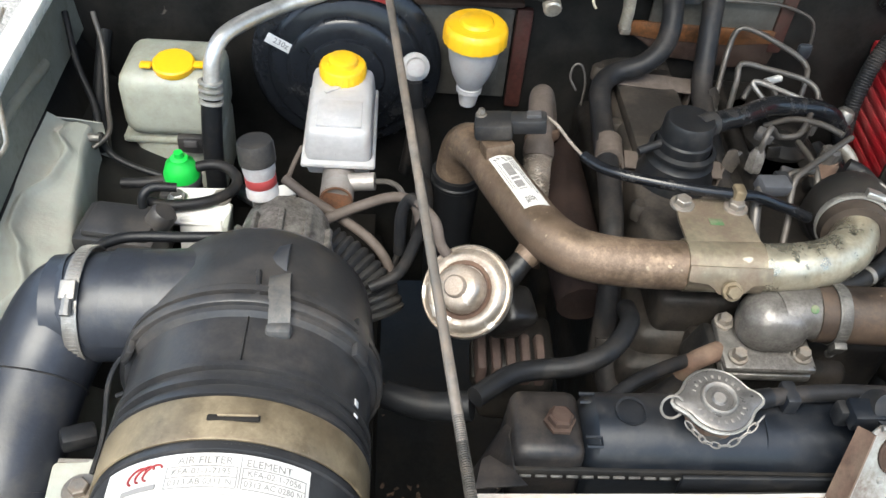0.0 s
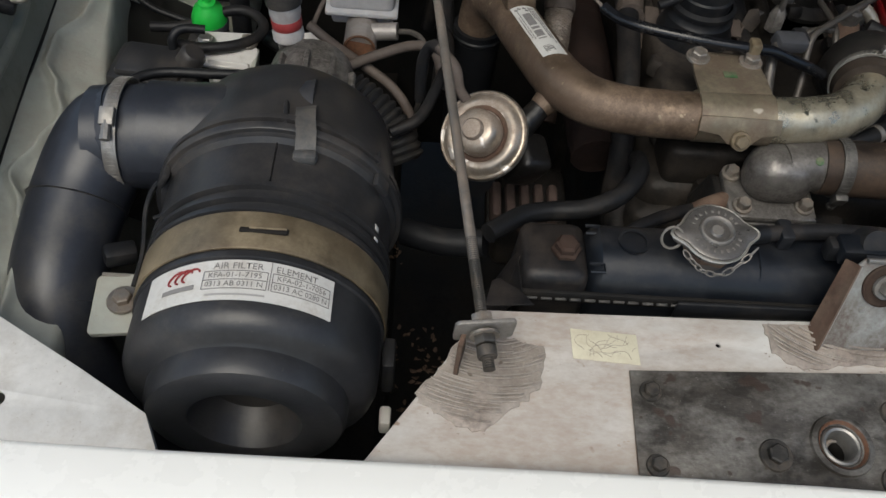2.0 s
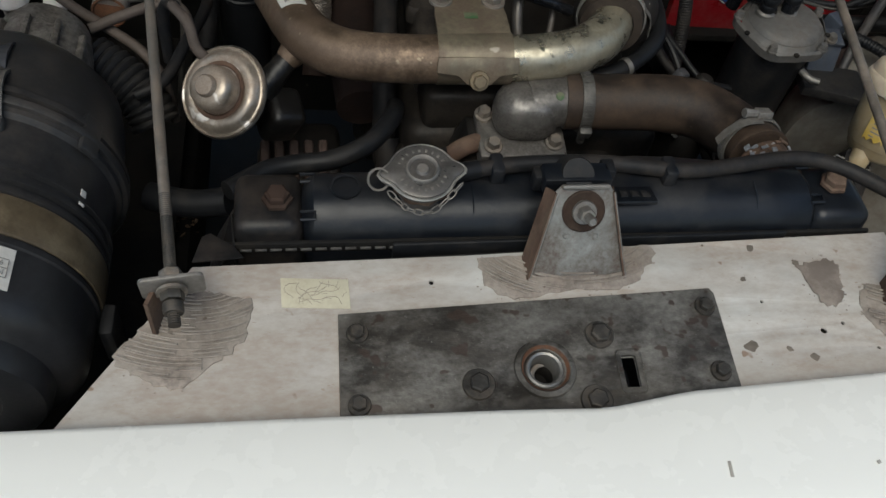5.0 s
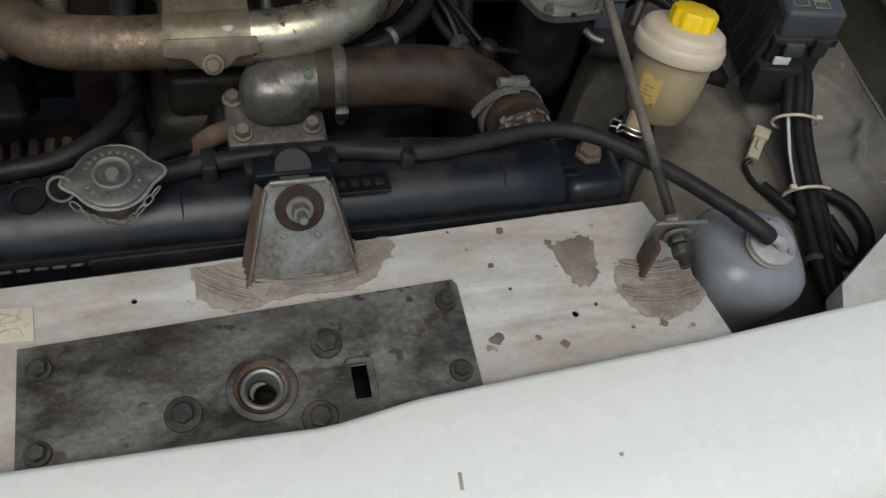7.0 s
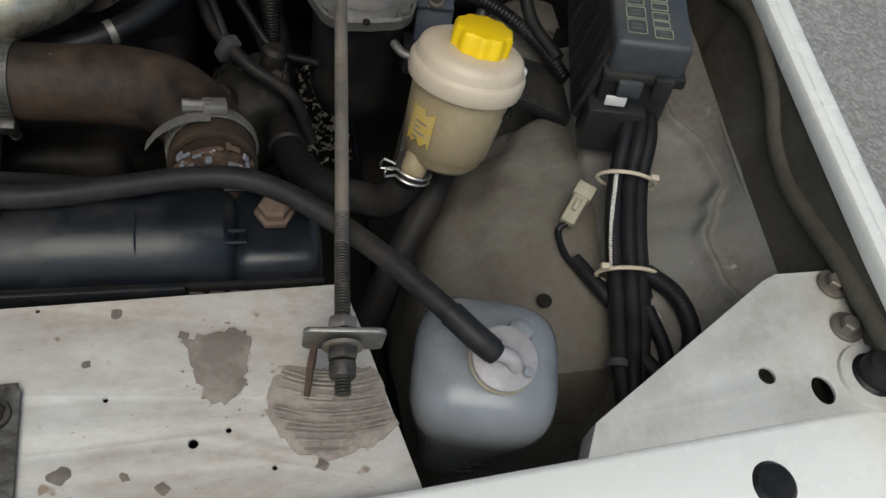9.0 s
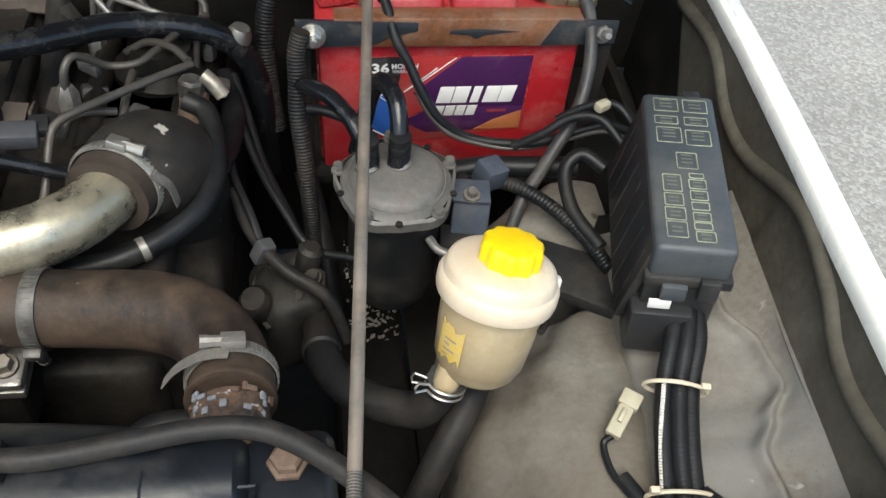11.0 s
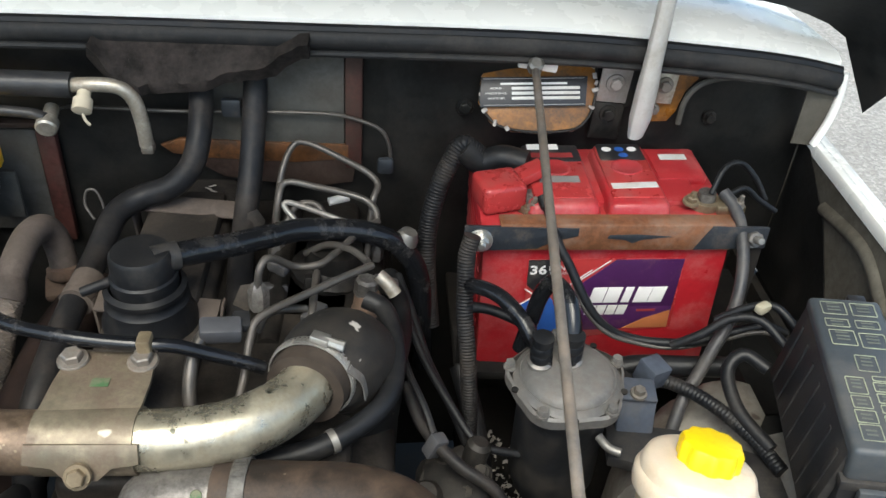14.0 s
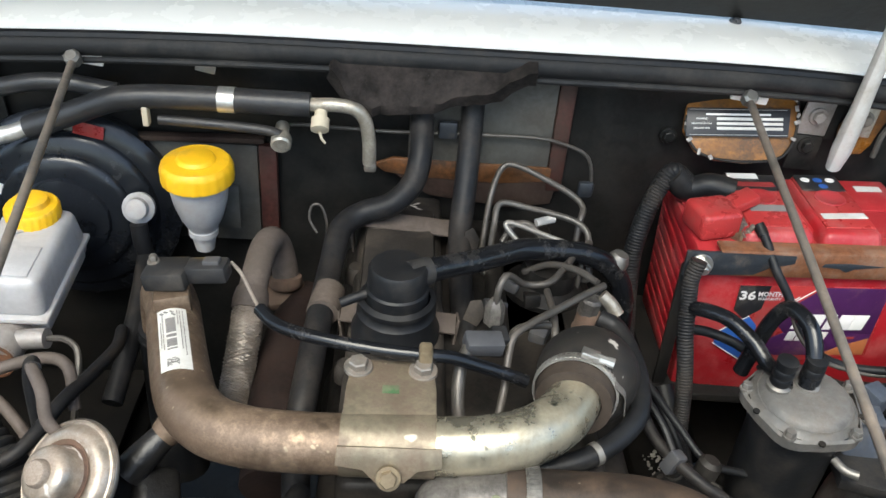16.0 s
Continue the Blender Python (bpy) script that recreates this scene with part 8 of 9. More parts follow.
thing("hose_collar", lathe([(0.0155, -0.008), (0.018, -0.006), (0.018, 0.006), (0.0155, 0.008)], at((0.666, 0.56, 0.808), (0, 1, -0.35)), 20), "hose", "rubber collar on the steering hose", "clamp")
stp = holder("steering_pump", (0.655, 0.60, 0.60), "grimy steering pump casting deep beside the engine", "pump")
part("body", box((0.060, 0.075, 0.10), pose(0.636, 0.632, 0.770, 0, 0, 20), 0.018, 3), "grimy", stp)
part("bracket", sheet([(-0.045, -0.030), (0.028, -0.036), (0.044, -0.010), (0.030, 0.032), (-0.012, 0.040), (-0.046, 0.012)], [circle(-0.022, -0.006, 0.007, 14), circle(0.020, 0.010, 0.006, 14)], 0.008, pose(0.636, 0.630, 0.812, 18, -14, 28) @ Matrix.Diagonal((0.8, 0.8, 1.0, 1.0)), 0.002), "engine", stp, "grimy cast bracket with bolt holes")
part("boss", lathe([(0.015, 0), (0.015, 0.022), (0.011, 0.028), (0, 0.028)], at((0.612, 0.614, 0.800), (-0.2, -0.3, 0.9)), 20), "engine", stp)
part("boss", lathe([(0.012, 0), (0.012, 0.02), (0.008, 0.024), (0, 0.024)], at((0.655, 0.650, 0.818), (0.2, 0.1, 0.9)), 16), "grimy", stp)
for p in ((0.646, 0.614, 0.812), (0.626, 0.652, 0.820), (0.660, 0.634, 0.818)):
    part("bolt", hexbolt(p, (-0.1, -0.2, 1), 0.0065, 0.009), "latchbolt", stp)
part("sender_plug", box((0.016, 0.014, 0.024), pose(0.616, 0.640, 0.850, 10, 20, 30), 0.003), "greyplastic", stp, "grey sender plug")
part("sender_wire", tube([(0.614, 0.644, 0.862), (0.606, 0.665, 0.875), (0.592, 0.70, 0.885), (0.585, 0.74, 0.885)], 0.0035, 8, 6), "rubber", stp)
for z, r in ((0.700, 0.050), (0.684, 0.044)):
    part("pulley", lathe([(0.0, 0), (r, 0), (r, 0.004), (r - 0.008, 0.008), (r, 0.012), (r, 0.016), (0, 0.016)], at((0.55, 0.50, z + 0.06), (0, -1, 0.1)), 32), "grimy", stp)
cable("lower_hose", [(0.50, 0.47, 0.80), (0.53, 0.485, 0.815), (0.565, 0.49, 0.815), (0.60, 0.505, 0.80), (0.62, 0.54, 0.78)], 0.011, "hose", "dusty black hose below the radiator hose", cat="hose")
cable("lower_hose", [(0.44, 0.485, 0.79), (0.465, 0.47, 0.81), (0.50, 0.455, 0.815), (0.535, 0.445, 0.80), (0.56, 0.44, 0.76)], 0.009, "hose", "dusty black hose below the radiator hose", cat="hose")
cable("loom_branch", [(0.59, 0.70, 0.87), (0.605, 0.66, 0.855), (0.635, 0.62, 0.848), (0.672, 0.60, 0.83), (0.69, 0.58, 0.79)], 0.006, "hose", "taped wiring branch over the steering pump")

# overflow bottle
ob_ = holder("overflow_bottle", (0.765, 0.247, 0.80), "frosted white coolant overflow bottle", "bottle")
rows = []
OM = Matrix.Translation((0.7690, 0.2685, 0.0)) @ Matrix.Rotation(radians(-14), 4, 'Z') @ Matrix.Diagonal((1.08, 1.08, 1.0, 1.0))
prof = [(0.0, 0.80), (0.018, 0.80), (0.023, 0.806), (0.025, 0.82), (0.0325, 0.868), (0.0395, 0.900), (0.0430, 0.918), (0.0432, 0.930), (0.0410, 0.9405), (0.0350, 0.9490), (0.026, 0.9540), (0.0, 0.9575)]


def squarish(a, r, h):
    c, s = abs(math.cos(a)), abs(math.sin(a))
    return (1.0 / (c ** 3.6 + s ** 3.6) ** (1 / 3.6)) * (1.0 if r > 0.02 else 0.9)


part("body", lathe(prof, OM, 56, wobble=squarish), "clear", ob_, "rounded square frosted body")
CM2 = at((0.7705, 0.2575, 0.9635), (0.03, -0.22, 1))
part("cap_disc", lathe([(0.0195, -0.006), (0.0205, 0.0), (0.0203, 0.0030), (0.0185, 0.0042), (0.0, 0.0036)], CM2, 40), "capdisc", ob_, "flat round push-on cap")
part("cap_groove", lathe([(0.0200, -0.004), (0.0212, -0.0025), (0.0204, -0.001)], CM2, 40), "amber", ob_)
part("spigot", tube([CM2 @ Vector((0.006, -0.006, 0.003)), CM2 @ Vector((0.001, -0.002, 0.010)), (0.762, 0.257, 0.976)], 0.0050, 12, 4), "capdisc", ob_)
part("cap_nub", lathe([(0.0035, 0), (0.003, 0.003), (0, 0.0035)], CM2 @ Matrix.Translation((0.012, -0.010, 0.004)), 12), "clear", ob_)
part("filler_nub", lathe([(0.0085, 0), (0.0085, 0.012), (0.0075, 0.016), (0.004, 0.018), (0, 0.018)], at((0.783, 0.274, 0.951), (0.1, 0.1, 1)), 20), "clear", ob_)

# fuse box
fb = holder("fuse_box", (0.96, 0.59, 0.87), "dusty dark grey fuse box with green printed label", "fuse box")
c00, c10, c01, c11 = Vector((0.905, 0.510, 0.985)), Vector((0.9705, 0.499, 0.991)), Vector((0.961, 0.700, 0.986)), Vector((1.014, 0.683, 0.991))
cc = (c00 + c10 + c01 + c11) / 4
ux = ((c10 + c11) - (c00 + c01)).normalized()
uy = ((c01 + c11) - (c00 + c10))
uy = (uy - ux * uy.dot(ux)).normalized()
uz = ux.cross(uy)
FB = Matrix.Translation(cc) @ Matrix((ux, uy, uz)).transposed().to_4x4()
FBI = FB.inverted()
part("lid", box((0.062, 0.190, 0.034), FB @ Matrix.Translation((0, 0, -0.017)), 0.005, 3), "fuselid", fb, "dusty grey lid")
part("lid_skirt", box((0.068, 0.196, 0.010), FB @ Matrix.Translation((0, 0, -0.036)), 0.002), "blackdusty", fb)
part("base", box((0.060, 0.185, 0.062), FB @ Matrix.Translation((-0.002, 0.0, -0.070)), 0.004), "black", fb, "black base")
part("side_panel", box((0.008, 0.18, 0.085), FB @ Matrix.Translation((-0.036, 0.002, -0.052)) @ Matrix.Rotation(radians(12), 4, 'Y'), 0.002), "blackdusty", fb, "dusty black side panel")
for k in range(7):
    part("side_rib", box((0.006, 0.006, 0.070), FB @ Matrix.Translation((-0.039, -0.075 + 0.025 * k, -0.056)) @ Matrix.Rotation(radians(12), 4, 'Y'), 0.0015), "blackdusty", fb)
part("front_latch", box((0.016, 0.008, 0.022), FB @ Matrix.Translation((0.016, -0.099, -0.040)), 0.002), "black", fb)
part("front_latch", box((0.020, 0.008, 0.016), FB @ Matrix.Translation((-0.010, -0.099, -0.044)), 0.002), "fuselid", fb)
part("white_tag", box((0.0175, 0.002, 0.010), FB @ Matrix.Translation((-0.018, -0.1005, -0.058)), 0.0005), "print", fb, "small white tag")
part("foot_bracket", box((0.050, 0.034, 0.050), FB @ Matrix.Translation((-0.014, -0.088, -0.092)), 0.004), "black", fb)
part("hinge_pin", box((0.016, 0.010, 0.010), FB @ Matrix.Translation((0.012, 0.098, -0.006)), 0.002), "black", fb)
for x, y, w, h in ((-0.012, 0.078, 0.021, 0.018), (0.013, 0.078, 0.021, 0.018), (-0.013, 0.057, 0.020, 0.011), (0.012, 0.057, 0.020, 0.011), (-0.012, 0.037, 0.021, 0.020), (0.012, 0.035, 0.021, 0.020),
                   (0.000, 0.005, 0.017, 0.020), (-0.014, -0.023, 0.015, 0.020), (-0.014, -0.042, 0.015, 0.014), (-0.014, -0.058, 0.016, 0.014), (-0.014, -0.075, 0.016, 0.017), (0.006, -0.013, 0.012, 0.006),
                   (0.006, -0.023, 0.014, 0.011), (0.006, -0.036, 0.014, 0.011), (0.006, -0.048, 0.014, 0.009), (0.006, -0.060, 0.014, 0.010), (0.006, -0.070, 0.014, 0.008), (0.007, -0.081, 0.015, 0.011)):
    ring = rounded(-w / 2, -h / 2, w / 2, h / 2, 0.0012, 2)
    inr = rounded(-w / 2 + 0.0006, -h / 2 + 0.0006, w / 2 - 0.0006, h / 2 - 0.0006, 0.0009, 2)
    part("label_cell", sheet(ring, [inr[::-1]], 0.0005, FB @ Matrix.Translation((x, y, 0.0006)), 0.0001), "greenlabel", fb)
    if h > 0.0095:
        for j in range(2 if h < 0.018 else 3):
            part("plain_bar", box((w * 0.5, 0.0016, 0.0004), FB @ Matrix.Translation((x, y + (j - 0.5) * 0.0045, 0.0004)), 0), "cellprint", fb)
cable("fuse_cable", [(0.938, 0.69, 0.90), (0.918, 0.705, 0.905), (0.902, 0.695, 0.892), (0.905, 0.66, 0.875), (0.925, 0.62, 0.865)], 0.0068, "rubber", "thick black cable curling to the fuse box")
cable("fuse_cable", [(0.955, 0.70, 0.92), (0.935, 0.725, 0.932), (0.91, 0.735, 0.925), (0.885, 0.735, 0.905), (0.86, 0.74, 0.885)], 0.0045, "rubber", "thin black cable to the fuse box")
cable("fuse_cable", [(0.965, 0.71, 0.935), (0.948, 0.73, 0.945), (0.925, 0.74, 0.935), (0.90, 0.745, 0.915)], 0.004, "rubber", "thin black cable to the fuse box")
thing("cable_tip", box((0.016, 0.010, 0.010), pose(0.935, 0.728, 0.945, 0, 0, 30), 0.003), "beigeplug", "beige plug on a thin cable", "connector")
cable("corrugated_loom", [(0.815, 0.72, 0.856), (0.85, 0.705, 0.868), (0.885, 0.675, 0.868), (0.915, 0.635, 0.862), (0.93, 0.60, 0.857)], 0.007, "rubber", "corrugated loom across the wheel arch", ribs=(0.004, 0.0005))
cable("black_duct", [(0.78, 0.75, 0.835), (0.83, 0.748, 0.85), (0.88, 0.742, 0.855), (0.93, 0.735, 0.86)], 0.011, "rubber", "black taped duct below the battery")
rail2 = sheet([(0.779, 0.628), (0.784, 0.667), (0.850, 0.657), (0.938, 0.617), (0.954, 0.592), (0.940, 0.552), (0.905, 0.572), (0.880, 0.586), (0.83, 0.610)], (), 0.014, pose(0, 0, 0.850), 0.003)
thing("arch_bracket", rail2, "blackdusty", "black steel rail between the wheel arch panels", "bracket")

# loom along the inner wing, with ties and plug
lo = holder("wing_loom", (0.93, 0.38, 0.84), "bundle of corrugated black looms strapped with cable ties", "wiring loom")
for k, (dx, dz, r) in enumerate(((-0.0105, 0.0, 0.0068), (0.001, 0.004, 0.0070), (0.0115, 0.0, 0.0074))):
    part("conduit", tube([(0.962 + dx * 0.5, 0.52, 0.912 + dz), (0.950 + dx, 0.485, 0.905 + dz), (0.936 + dx, 0.448, 0.890 + dz), (0.926 + dx, 0.405, 0.878 + dz), (0.920 + dx, 0.365, 0.868 + dz), (0.912 + dx * 0.9, 0.325, 0.862 + dz), (0.902 + dx * 0.7, 0.285, 0.858 + dz), (0.900 + dx * 0.6, 0.25, 0.852), (0.905, 0.21, 0.845)], r, 12, 8, ribs=(0.0036, 0.00018)), "rubber", lo, "ribbed black conduit")
part("split_edge", tube([(0.924, 0.450, 0.898), (0.913, 0.41, 0.884), (0.906, 0.372, 0.873)], 0.0016, 6, 6, ribs=(0.0022, 0.0010)), "whitecap", lo)
part("loop", tube([(0.936, 0.37, 0.872), (0.952, 0.345, 0.876), (0.957, 0.315, 0.872), (0.945, 0.290, 0.866), (0.926, 0.285, 0.862), (0.915, 0.30, 0.860)], 0.0075, 12, 8, ribs=(0.0036, 0.00018)), "rubber", lo)
part("loop", tube([(0.930, 0.34, 0.866), (0.935, 0.30, 0.862), (0.925, 0.26, 0.856), (0.93, 0.22, 0.85)], 0.006, 12, 8, ribs=(0.0036, 0.00018)), "rubber", lo)
part("cable", tube([(0.945, 0.50, 0.90), (0.946, 0.45, 0.885), (0.940, 0.40, 0.872), (0.936, 0.35, 0.862)], 0.004, 8, 6), "rubber", lo)


def strap_tie(p, ax, rx, rz, tail):
    p = Vector(p)
    m = at(p, ax, (0, 0, 1))
    ring = [m @ Vector((rx * math.cos(a), rz * math.sin(a), 0)) for a in [2 * math.pi * k / 24 for k in range(25)]]
    o = part("cable_tie", tube(ring, 0.0017, 6, 1, smooth=False), "tie", lo, "yellowed nylon cable tie")
    part("tie_head", box((0.007, 0.006, 0.005), m @ Matrix.Translation((rx * tail, rz * 0.75, 0.001)), 0.001), "tie", lo)


strap_tie((0.9345, 0.448, 0.892), (0.25, 0.95, 0.3), 0.0245, 0.0165, -0.8)
strap_tie((0.9205, 0.370, 0.869), (0.12, 0.95, 0.2), 0.0255, 0.0165, 0.9)
part("clip_band", lathe([(0.0085, -0.003), (0.0098, -0.003), (0.0098, 0.003), (0.0085, 0.003)], at((0.8945, 0.296, 0.859), (0.25, 0.95, 0.1)), 18), "greyplastic", lo)
wp = holder("wing_plug", (0.893, 0.44, 0.86), "beige nylon wiring plug hanging on its wires", "connector")
WM = Matrix.Translation((0.893, 0.437, 0.868)) @ Matrix.Rotation(radians(52), 4, 'Z') @ Matrix.Rotation(radians(-16), 4, 'Y')
part("shell", box((0.030, 0.013, 0.011), WM, 0.002), "beigeplug", wp)
part("nose", box((0.014, 0.017, 0.014), WM @ Matrix.Translation((0.018, 0, 0)), 0.002), "beigeplug", wp)
part("latch", box((0.012, 0.004, 0.004), WM @ Matrix.Translation((0.002, 0, 0.007)), 0.001), "beigeplug", wp)
part("wire", tube([WM @ Vector((-0.014, 0, 0)), (0.878, 0.422, 0.858), (0.880, 0.398, 0.856), (0.892, 0.378, 0.858), (0.905, 0.365, 0.86)], 0.0028, 8, 6), "rubber", wp)
part("boot", tube([(0.886, 0.395, 0.856), (0.896, 0.372, 0.858), (0.906, 0.352, 0.858)], 0.0065, 10, 4), "rubber", wp)

# ---- left side ----
bo = holder("brake_booster", (-0.045, 0.985, 0.77), "black round brake servo behind the reservoir", "brake servo")
BO = at((-0.045, 0.962, 0.893), (0, -1, 0.05), (0, 0, 1))
part("shell", lathe([(0.10, -0.05), (0.118, -0.045), (0.124, -0.03), (0.126, -0.022), (0.126, -0.014), (0.122, -0.010), (0.114, -0.006), (0.104, -0.004), (0.102, 0.0), (0.096, 0.004), (0.078, 0.007), (0.076, 0.011), (0.070, 0.014), (0.052, 0.016), (0.050, 0.020), (0.036, 0.024), (0.0, 0.024)], BO, 64), "servo", bo, "stepped glossy black shell")
part("sticker", box((0.036, 0.014, 0.0008), BO @ Matrix.Translation((-0.086, 0.036, 0.0068)) @ Matrix.Rotation(radians(-28), 4, 'Z'), 0.0002), "print", bo, "small white sticker")
words("230z", 0.011, BO @ Matrix.Translation((-0.084, 0.036, 0.0076)) @ Matrix.Rotation(radians(-28), 4, 'Z'), "printgrey", bo)
part("sticker", box((0.034, 0.016, 0.0008), BO @ Matrix.Translation((0.034, 0.106, -0.0015)) @ Matrix.Rotation(radians(-12), 4, 'Z'), 0.0002), "redclear", bo, "small red sticker")
part("check_valve", lathe([(0.0145, 0), (0.018, 0.004), (0.0185, 0.014), (0.013, 0.018), (0.012, 0.028), (0.009, 0.030), (0, 0.030)], at((0.044, 0.945, 0.915), (0.05, -0.75, 0.35)), 28), "milk", bo, "white plastic check valve")
part("valve_hose", tube([(0.045, 0.925, 0.905), (0.047, 0.922, 0.88), (0.05, 0.925, 0.84), (0.04, 0.92, 0.76)], 0.010, 12, 6), "hose", bo)
mc = holder("brake_master_cylinder", (-0.043, 0.85, 0.82), "brake master cylinder with white reservoir and yellow cap", "master cylinder")
part("cylinder", tube([(-0.0432, 0.7255, 0.867), (-0.043, 0.78, 0.866), (-0.044, 0.95, 0.862)], 0.0195, 24, 4), "castpale", mc, "cast aluminium cylinder")
part("bore_end", lathe([(0.0195, -0.002), (0.0190, 0.0030), (0.0172, 0.0030), (0.0160, 0.0004), (0.0, 0.0004)], at((-0.0432, 0.7255, 0.867), (0, -1, 0.06)), 28), "cuprust", mc)
part("port", tube([(-0.030, 0.752, 0.872), (-0.012, 0.750, 0.876), (0.000, 0.749, 0.878)], 0.0105, 16, 3), "castpale", mc)
part("brake_pipe", tube([(0.000, 0.749, 0.878), (0.018, 0.748, 0.878), (0.032, 0.738, 0.872), (0.036, 0.715, 0.850), (0.028, 0.70, 0.80), (0.02, 0.69, 0.74)], 0.0034, 8, 8), "greytube", mc)
res = part("reservoir", box((0.080, 0.135, 0.046), Matrix.Translation((-0.0435, 0.828, 0.918)) @ Matrix.Rotation(radians(6), 4, 'X'), 0.010, 3, taper=0.90), "milk", mc, "milky white fluid reservoir")
part("reservoir_lip", box((0.086, 0.141, 0.007), Matrix.Translation((-0.0435, 0.828, 0.8965)) @ Matrix.Rotation(radians(6), 4, 'X'), 0.003), "milk", mc)
part("reservoir_foot", box((0.074, 0.120, 0.022), Matrix.Translation((-0.0435, 0.832, 0.882)) @ Matrix.Rotation(radians(6), 4, 'X'), 0.005), "milk", mc)
part("reservoir_panel", box((0.052, 0.045, 0.004), Matrix.Translation((-0.0435, 0.795, 0.9375)) @ Matrix.Rotation(radians(6), 4, 'X'), 0.0015), "milk", mc)
part("cap", lathe([(0.0275, -0.012), (0.028, 0.004), (0.026, 0.007), (0.0185, 0.008), (0.0175, 0.014), (0.015, 0.0155), (0.006, 0.015), (0, 0.0148)], at((-0.044, 0.868, 0.953), (0, -0.05, 1)), 72, wobble=lambda a, r, h: 1 + (0.018 * math.cos(24 * a) if r > 0.0255 else 0)), "yellow", mc, "ribbed yellow cap")
part("cap_strap", box((0.028, 0.006, 0.0015), pose(-0.052, 0.838, 0.944, 6, 0, 40), 0.0005), "milk", mc)
part("wire", tube([(-0.088, 0.80, 0.885), (-0.098, 0.78, 0.87), (-0.105, 0.745, 0.86), (-0.11, 0.72, 0.85)], 0.003, 8, 6), "pinkdust", mc)
part("wire_plug", box((0.022, 0.018, 0.014), pose(-0.103, 0.735, 0.865, 10, 10, 30), 0.003), "whitecap", mc)

cr = holder("clutch_fluid_reservoir", (0.117, 0.93, 0.87), "translucent clutch fluid bottle with yellow cap", "reservoir")
part("bottle", lathe([(0.0, -0.120), (0.011, -0.120), (0.013, -0.108), (0.014, -0.094), (0.019, -0.085), (0.024, -0.075), (0.030, -0.055), (0.033, -0.035), (0.034, -0.018)], at((0.117, 0.930, 0.990), (0, -0.03, 1)), 36), "milk", cr, "tapering frosted bottle")
part("cap", lathe([(0.036, -0.026), (0.0405, -0.024), (0.0405, -0.010), (0.039, -0.004), (0.036, -0.001), (0.022, 0.0), (0.020, 0.004), (0.018, 0.005), (0, 0.005)], at((0.117, 0.930, 0.990), (0, -0.03, 1)), 72, wobble=lambda a, r, h: 1 + (0.012 * math.cos(22 * a) if r > 0.038 else 0)), "yellow", cr, "wide ribbed yellow cap")
part("neck_band", lathe([(0.0145, -0.100), (0.017, -0.099), (0.017, -0.092), (0.0145, -0.091)], at((0.117, 0.930, 0.990), (0, -0.03, 1)), 24), "milk", cr)
part("bracket", box((0.05, 0.006, 0.06), pose(0.13, 0.965, 0.91), 0.002), "greybody", cr)

wt = holder("washer_tank", (-0.262, 0.905, 0.76), "dirty milky washer fluid tank with yellow cap", "washer tank")
part("tank", box((0.122, 0.105, 0.092), pose(-0.254, 0.905, 0.889), 0.022, 4), "wash", wt)
part("tank_lower", box((0.112, 0.095, 0.10), pose(-0.252, 0.91, 0.80), 0.014, 3), "wash", wt)
part("tank_waist", box((0.118, 0.098, 0.012), pose(-0.26, 0.908, 0.838), 0.005), "wash", wt)
part("cap", lathe([(0.024, 0), (0.025, 0.003), (0.025, 0.008), (0.023, 0.010), (0.0, 0.0112)], pose(-0.247, 0.880, 0.934, 8, 0, 0), 36), "yellow", wt, "flat yellow cap")
part("cap_tab", box((0.012, 0.010, 0.006), pose(-0.216, 0.874, 0.943), 0.002), "yellow", wt)
part("cap_tab", box((0.014, 0.012, 0.005), pose(-0.278, 0.871, 0.941), 0.002), "yellow", wt)
part("pump_plug", box((0.034, 0.012, 0.024), pose(-0.232, 0.852, 0.842), 0.003), "black", wt)
part("pump_plug_face", box((0.016, 0.003, 0.010), pose(-0.232, 0.845, 0.846), 0.001), "greyplastic", wt)

ac = holder("aircon_pipe", (0.0, 0.94, 0.98), "insulated black air conditioning pipe with bare aluminium ends", "pipe")
part("bare_tube", tube([(-0.195, 0.838, 0.945), (-0.192, 0.846, 0.972), (-0.180, 0.866, 0.990), (-0.150, 0.90, 0.996), (-0.115, 0.935, 0.997), (-0.085, 0.948, 1.002), (-0.06, 0.95, 1.012)], 0.0095, 18, 8), "alubright", ac, "bare aluminium bend")
for k in range(4):
    part("crimp_ring", lathe([(0.0105, -0.0025), (0.0145, -0.0015), (0.0145, 0.0015), (0.0105, 0.0025)], at((-0.196, 0.8365 - 0.0022 * k, 0.944 - 0.0075 * k), (0.1, 0.25, 1)), 24), "alubright", ac)
part("rubber_hose", tube([(-0.196, 0.832, 0.922), (-0.198, 0.828, 0.895), (-0.20, 0.825, 0.85), (-0.20, 0.82, 0.76)], 0.0125, 16, 6), "rubber", ac)
part("insulated_run", tube([(-0.068, 0.950, 1.008), (-0.045, 0.950, 1.017), (-0.01, 0.950, 1.032), (0.03, 0.950, 1.048), (0.07, 0.950, 1.0535), (0.13, 0.950, 1.055), (0.20, 0.950, 1.055), (0.242, 0.950, 1.0545)], 0.0135, 18, 8), "black", ac, "black insulated run")
part("insulated_run", tube([(-0.15, 0.965, 1.03), (-0.08, 0.965, 1.052), (-0.03, 0.965, 1.058), (0.03, 0.965, 1.05)], 0.010, 14, 8), "black", ac)
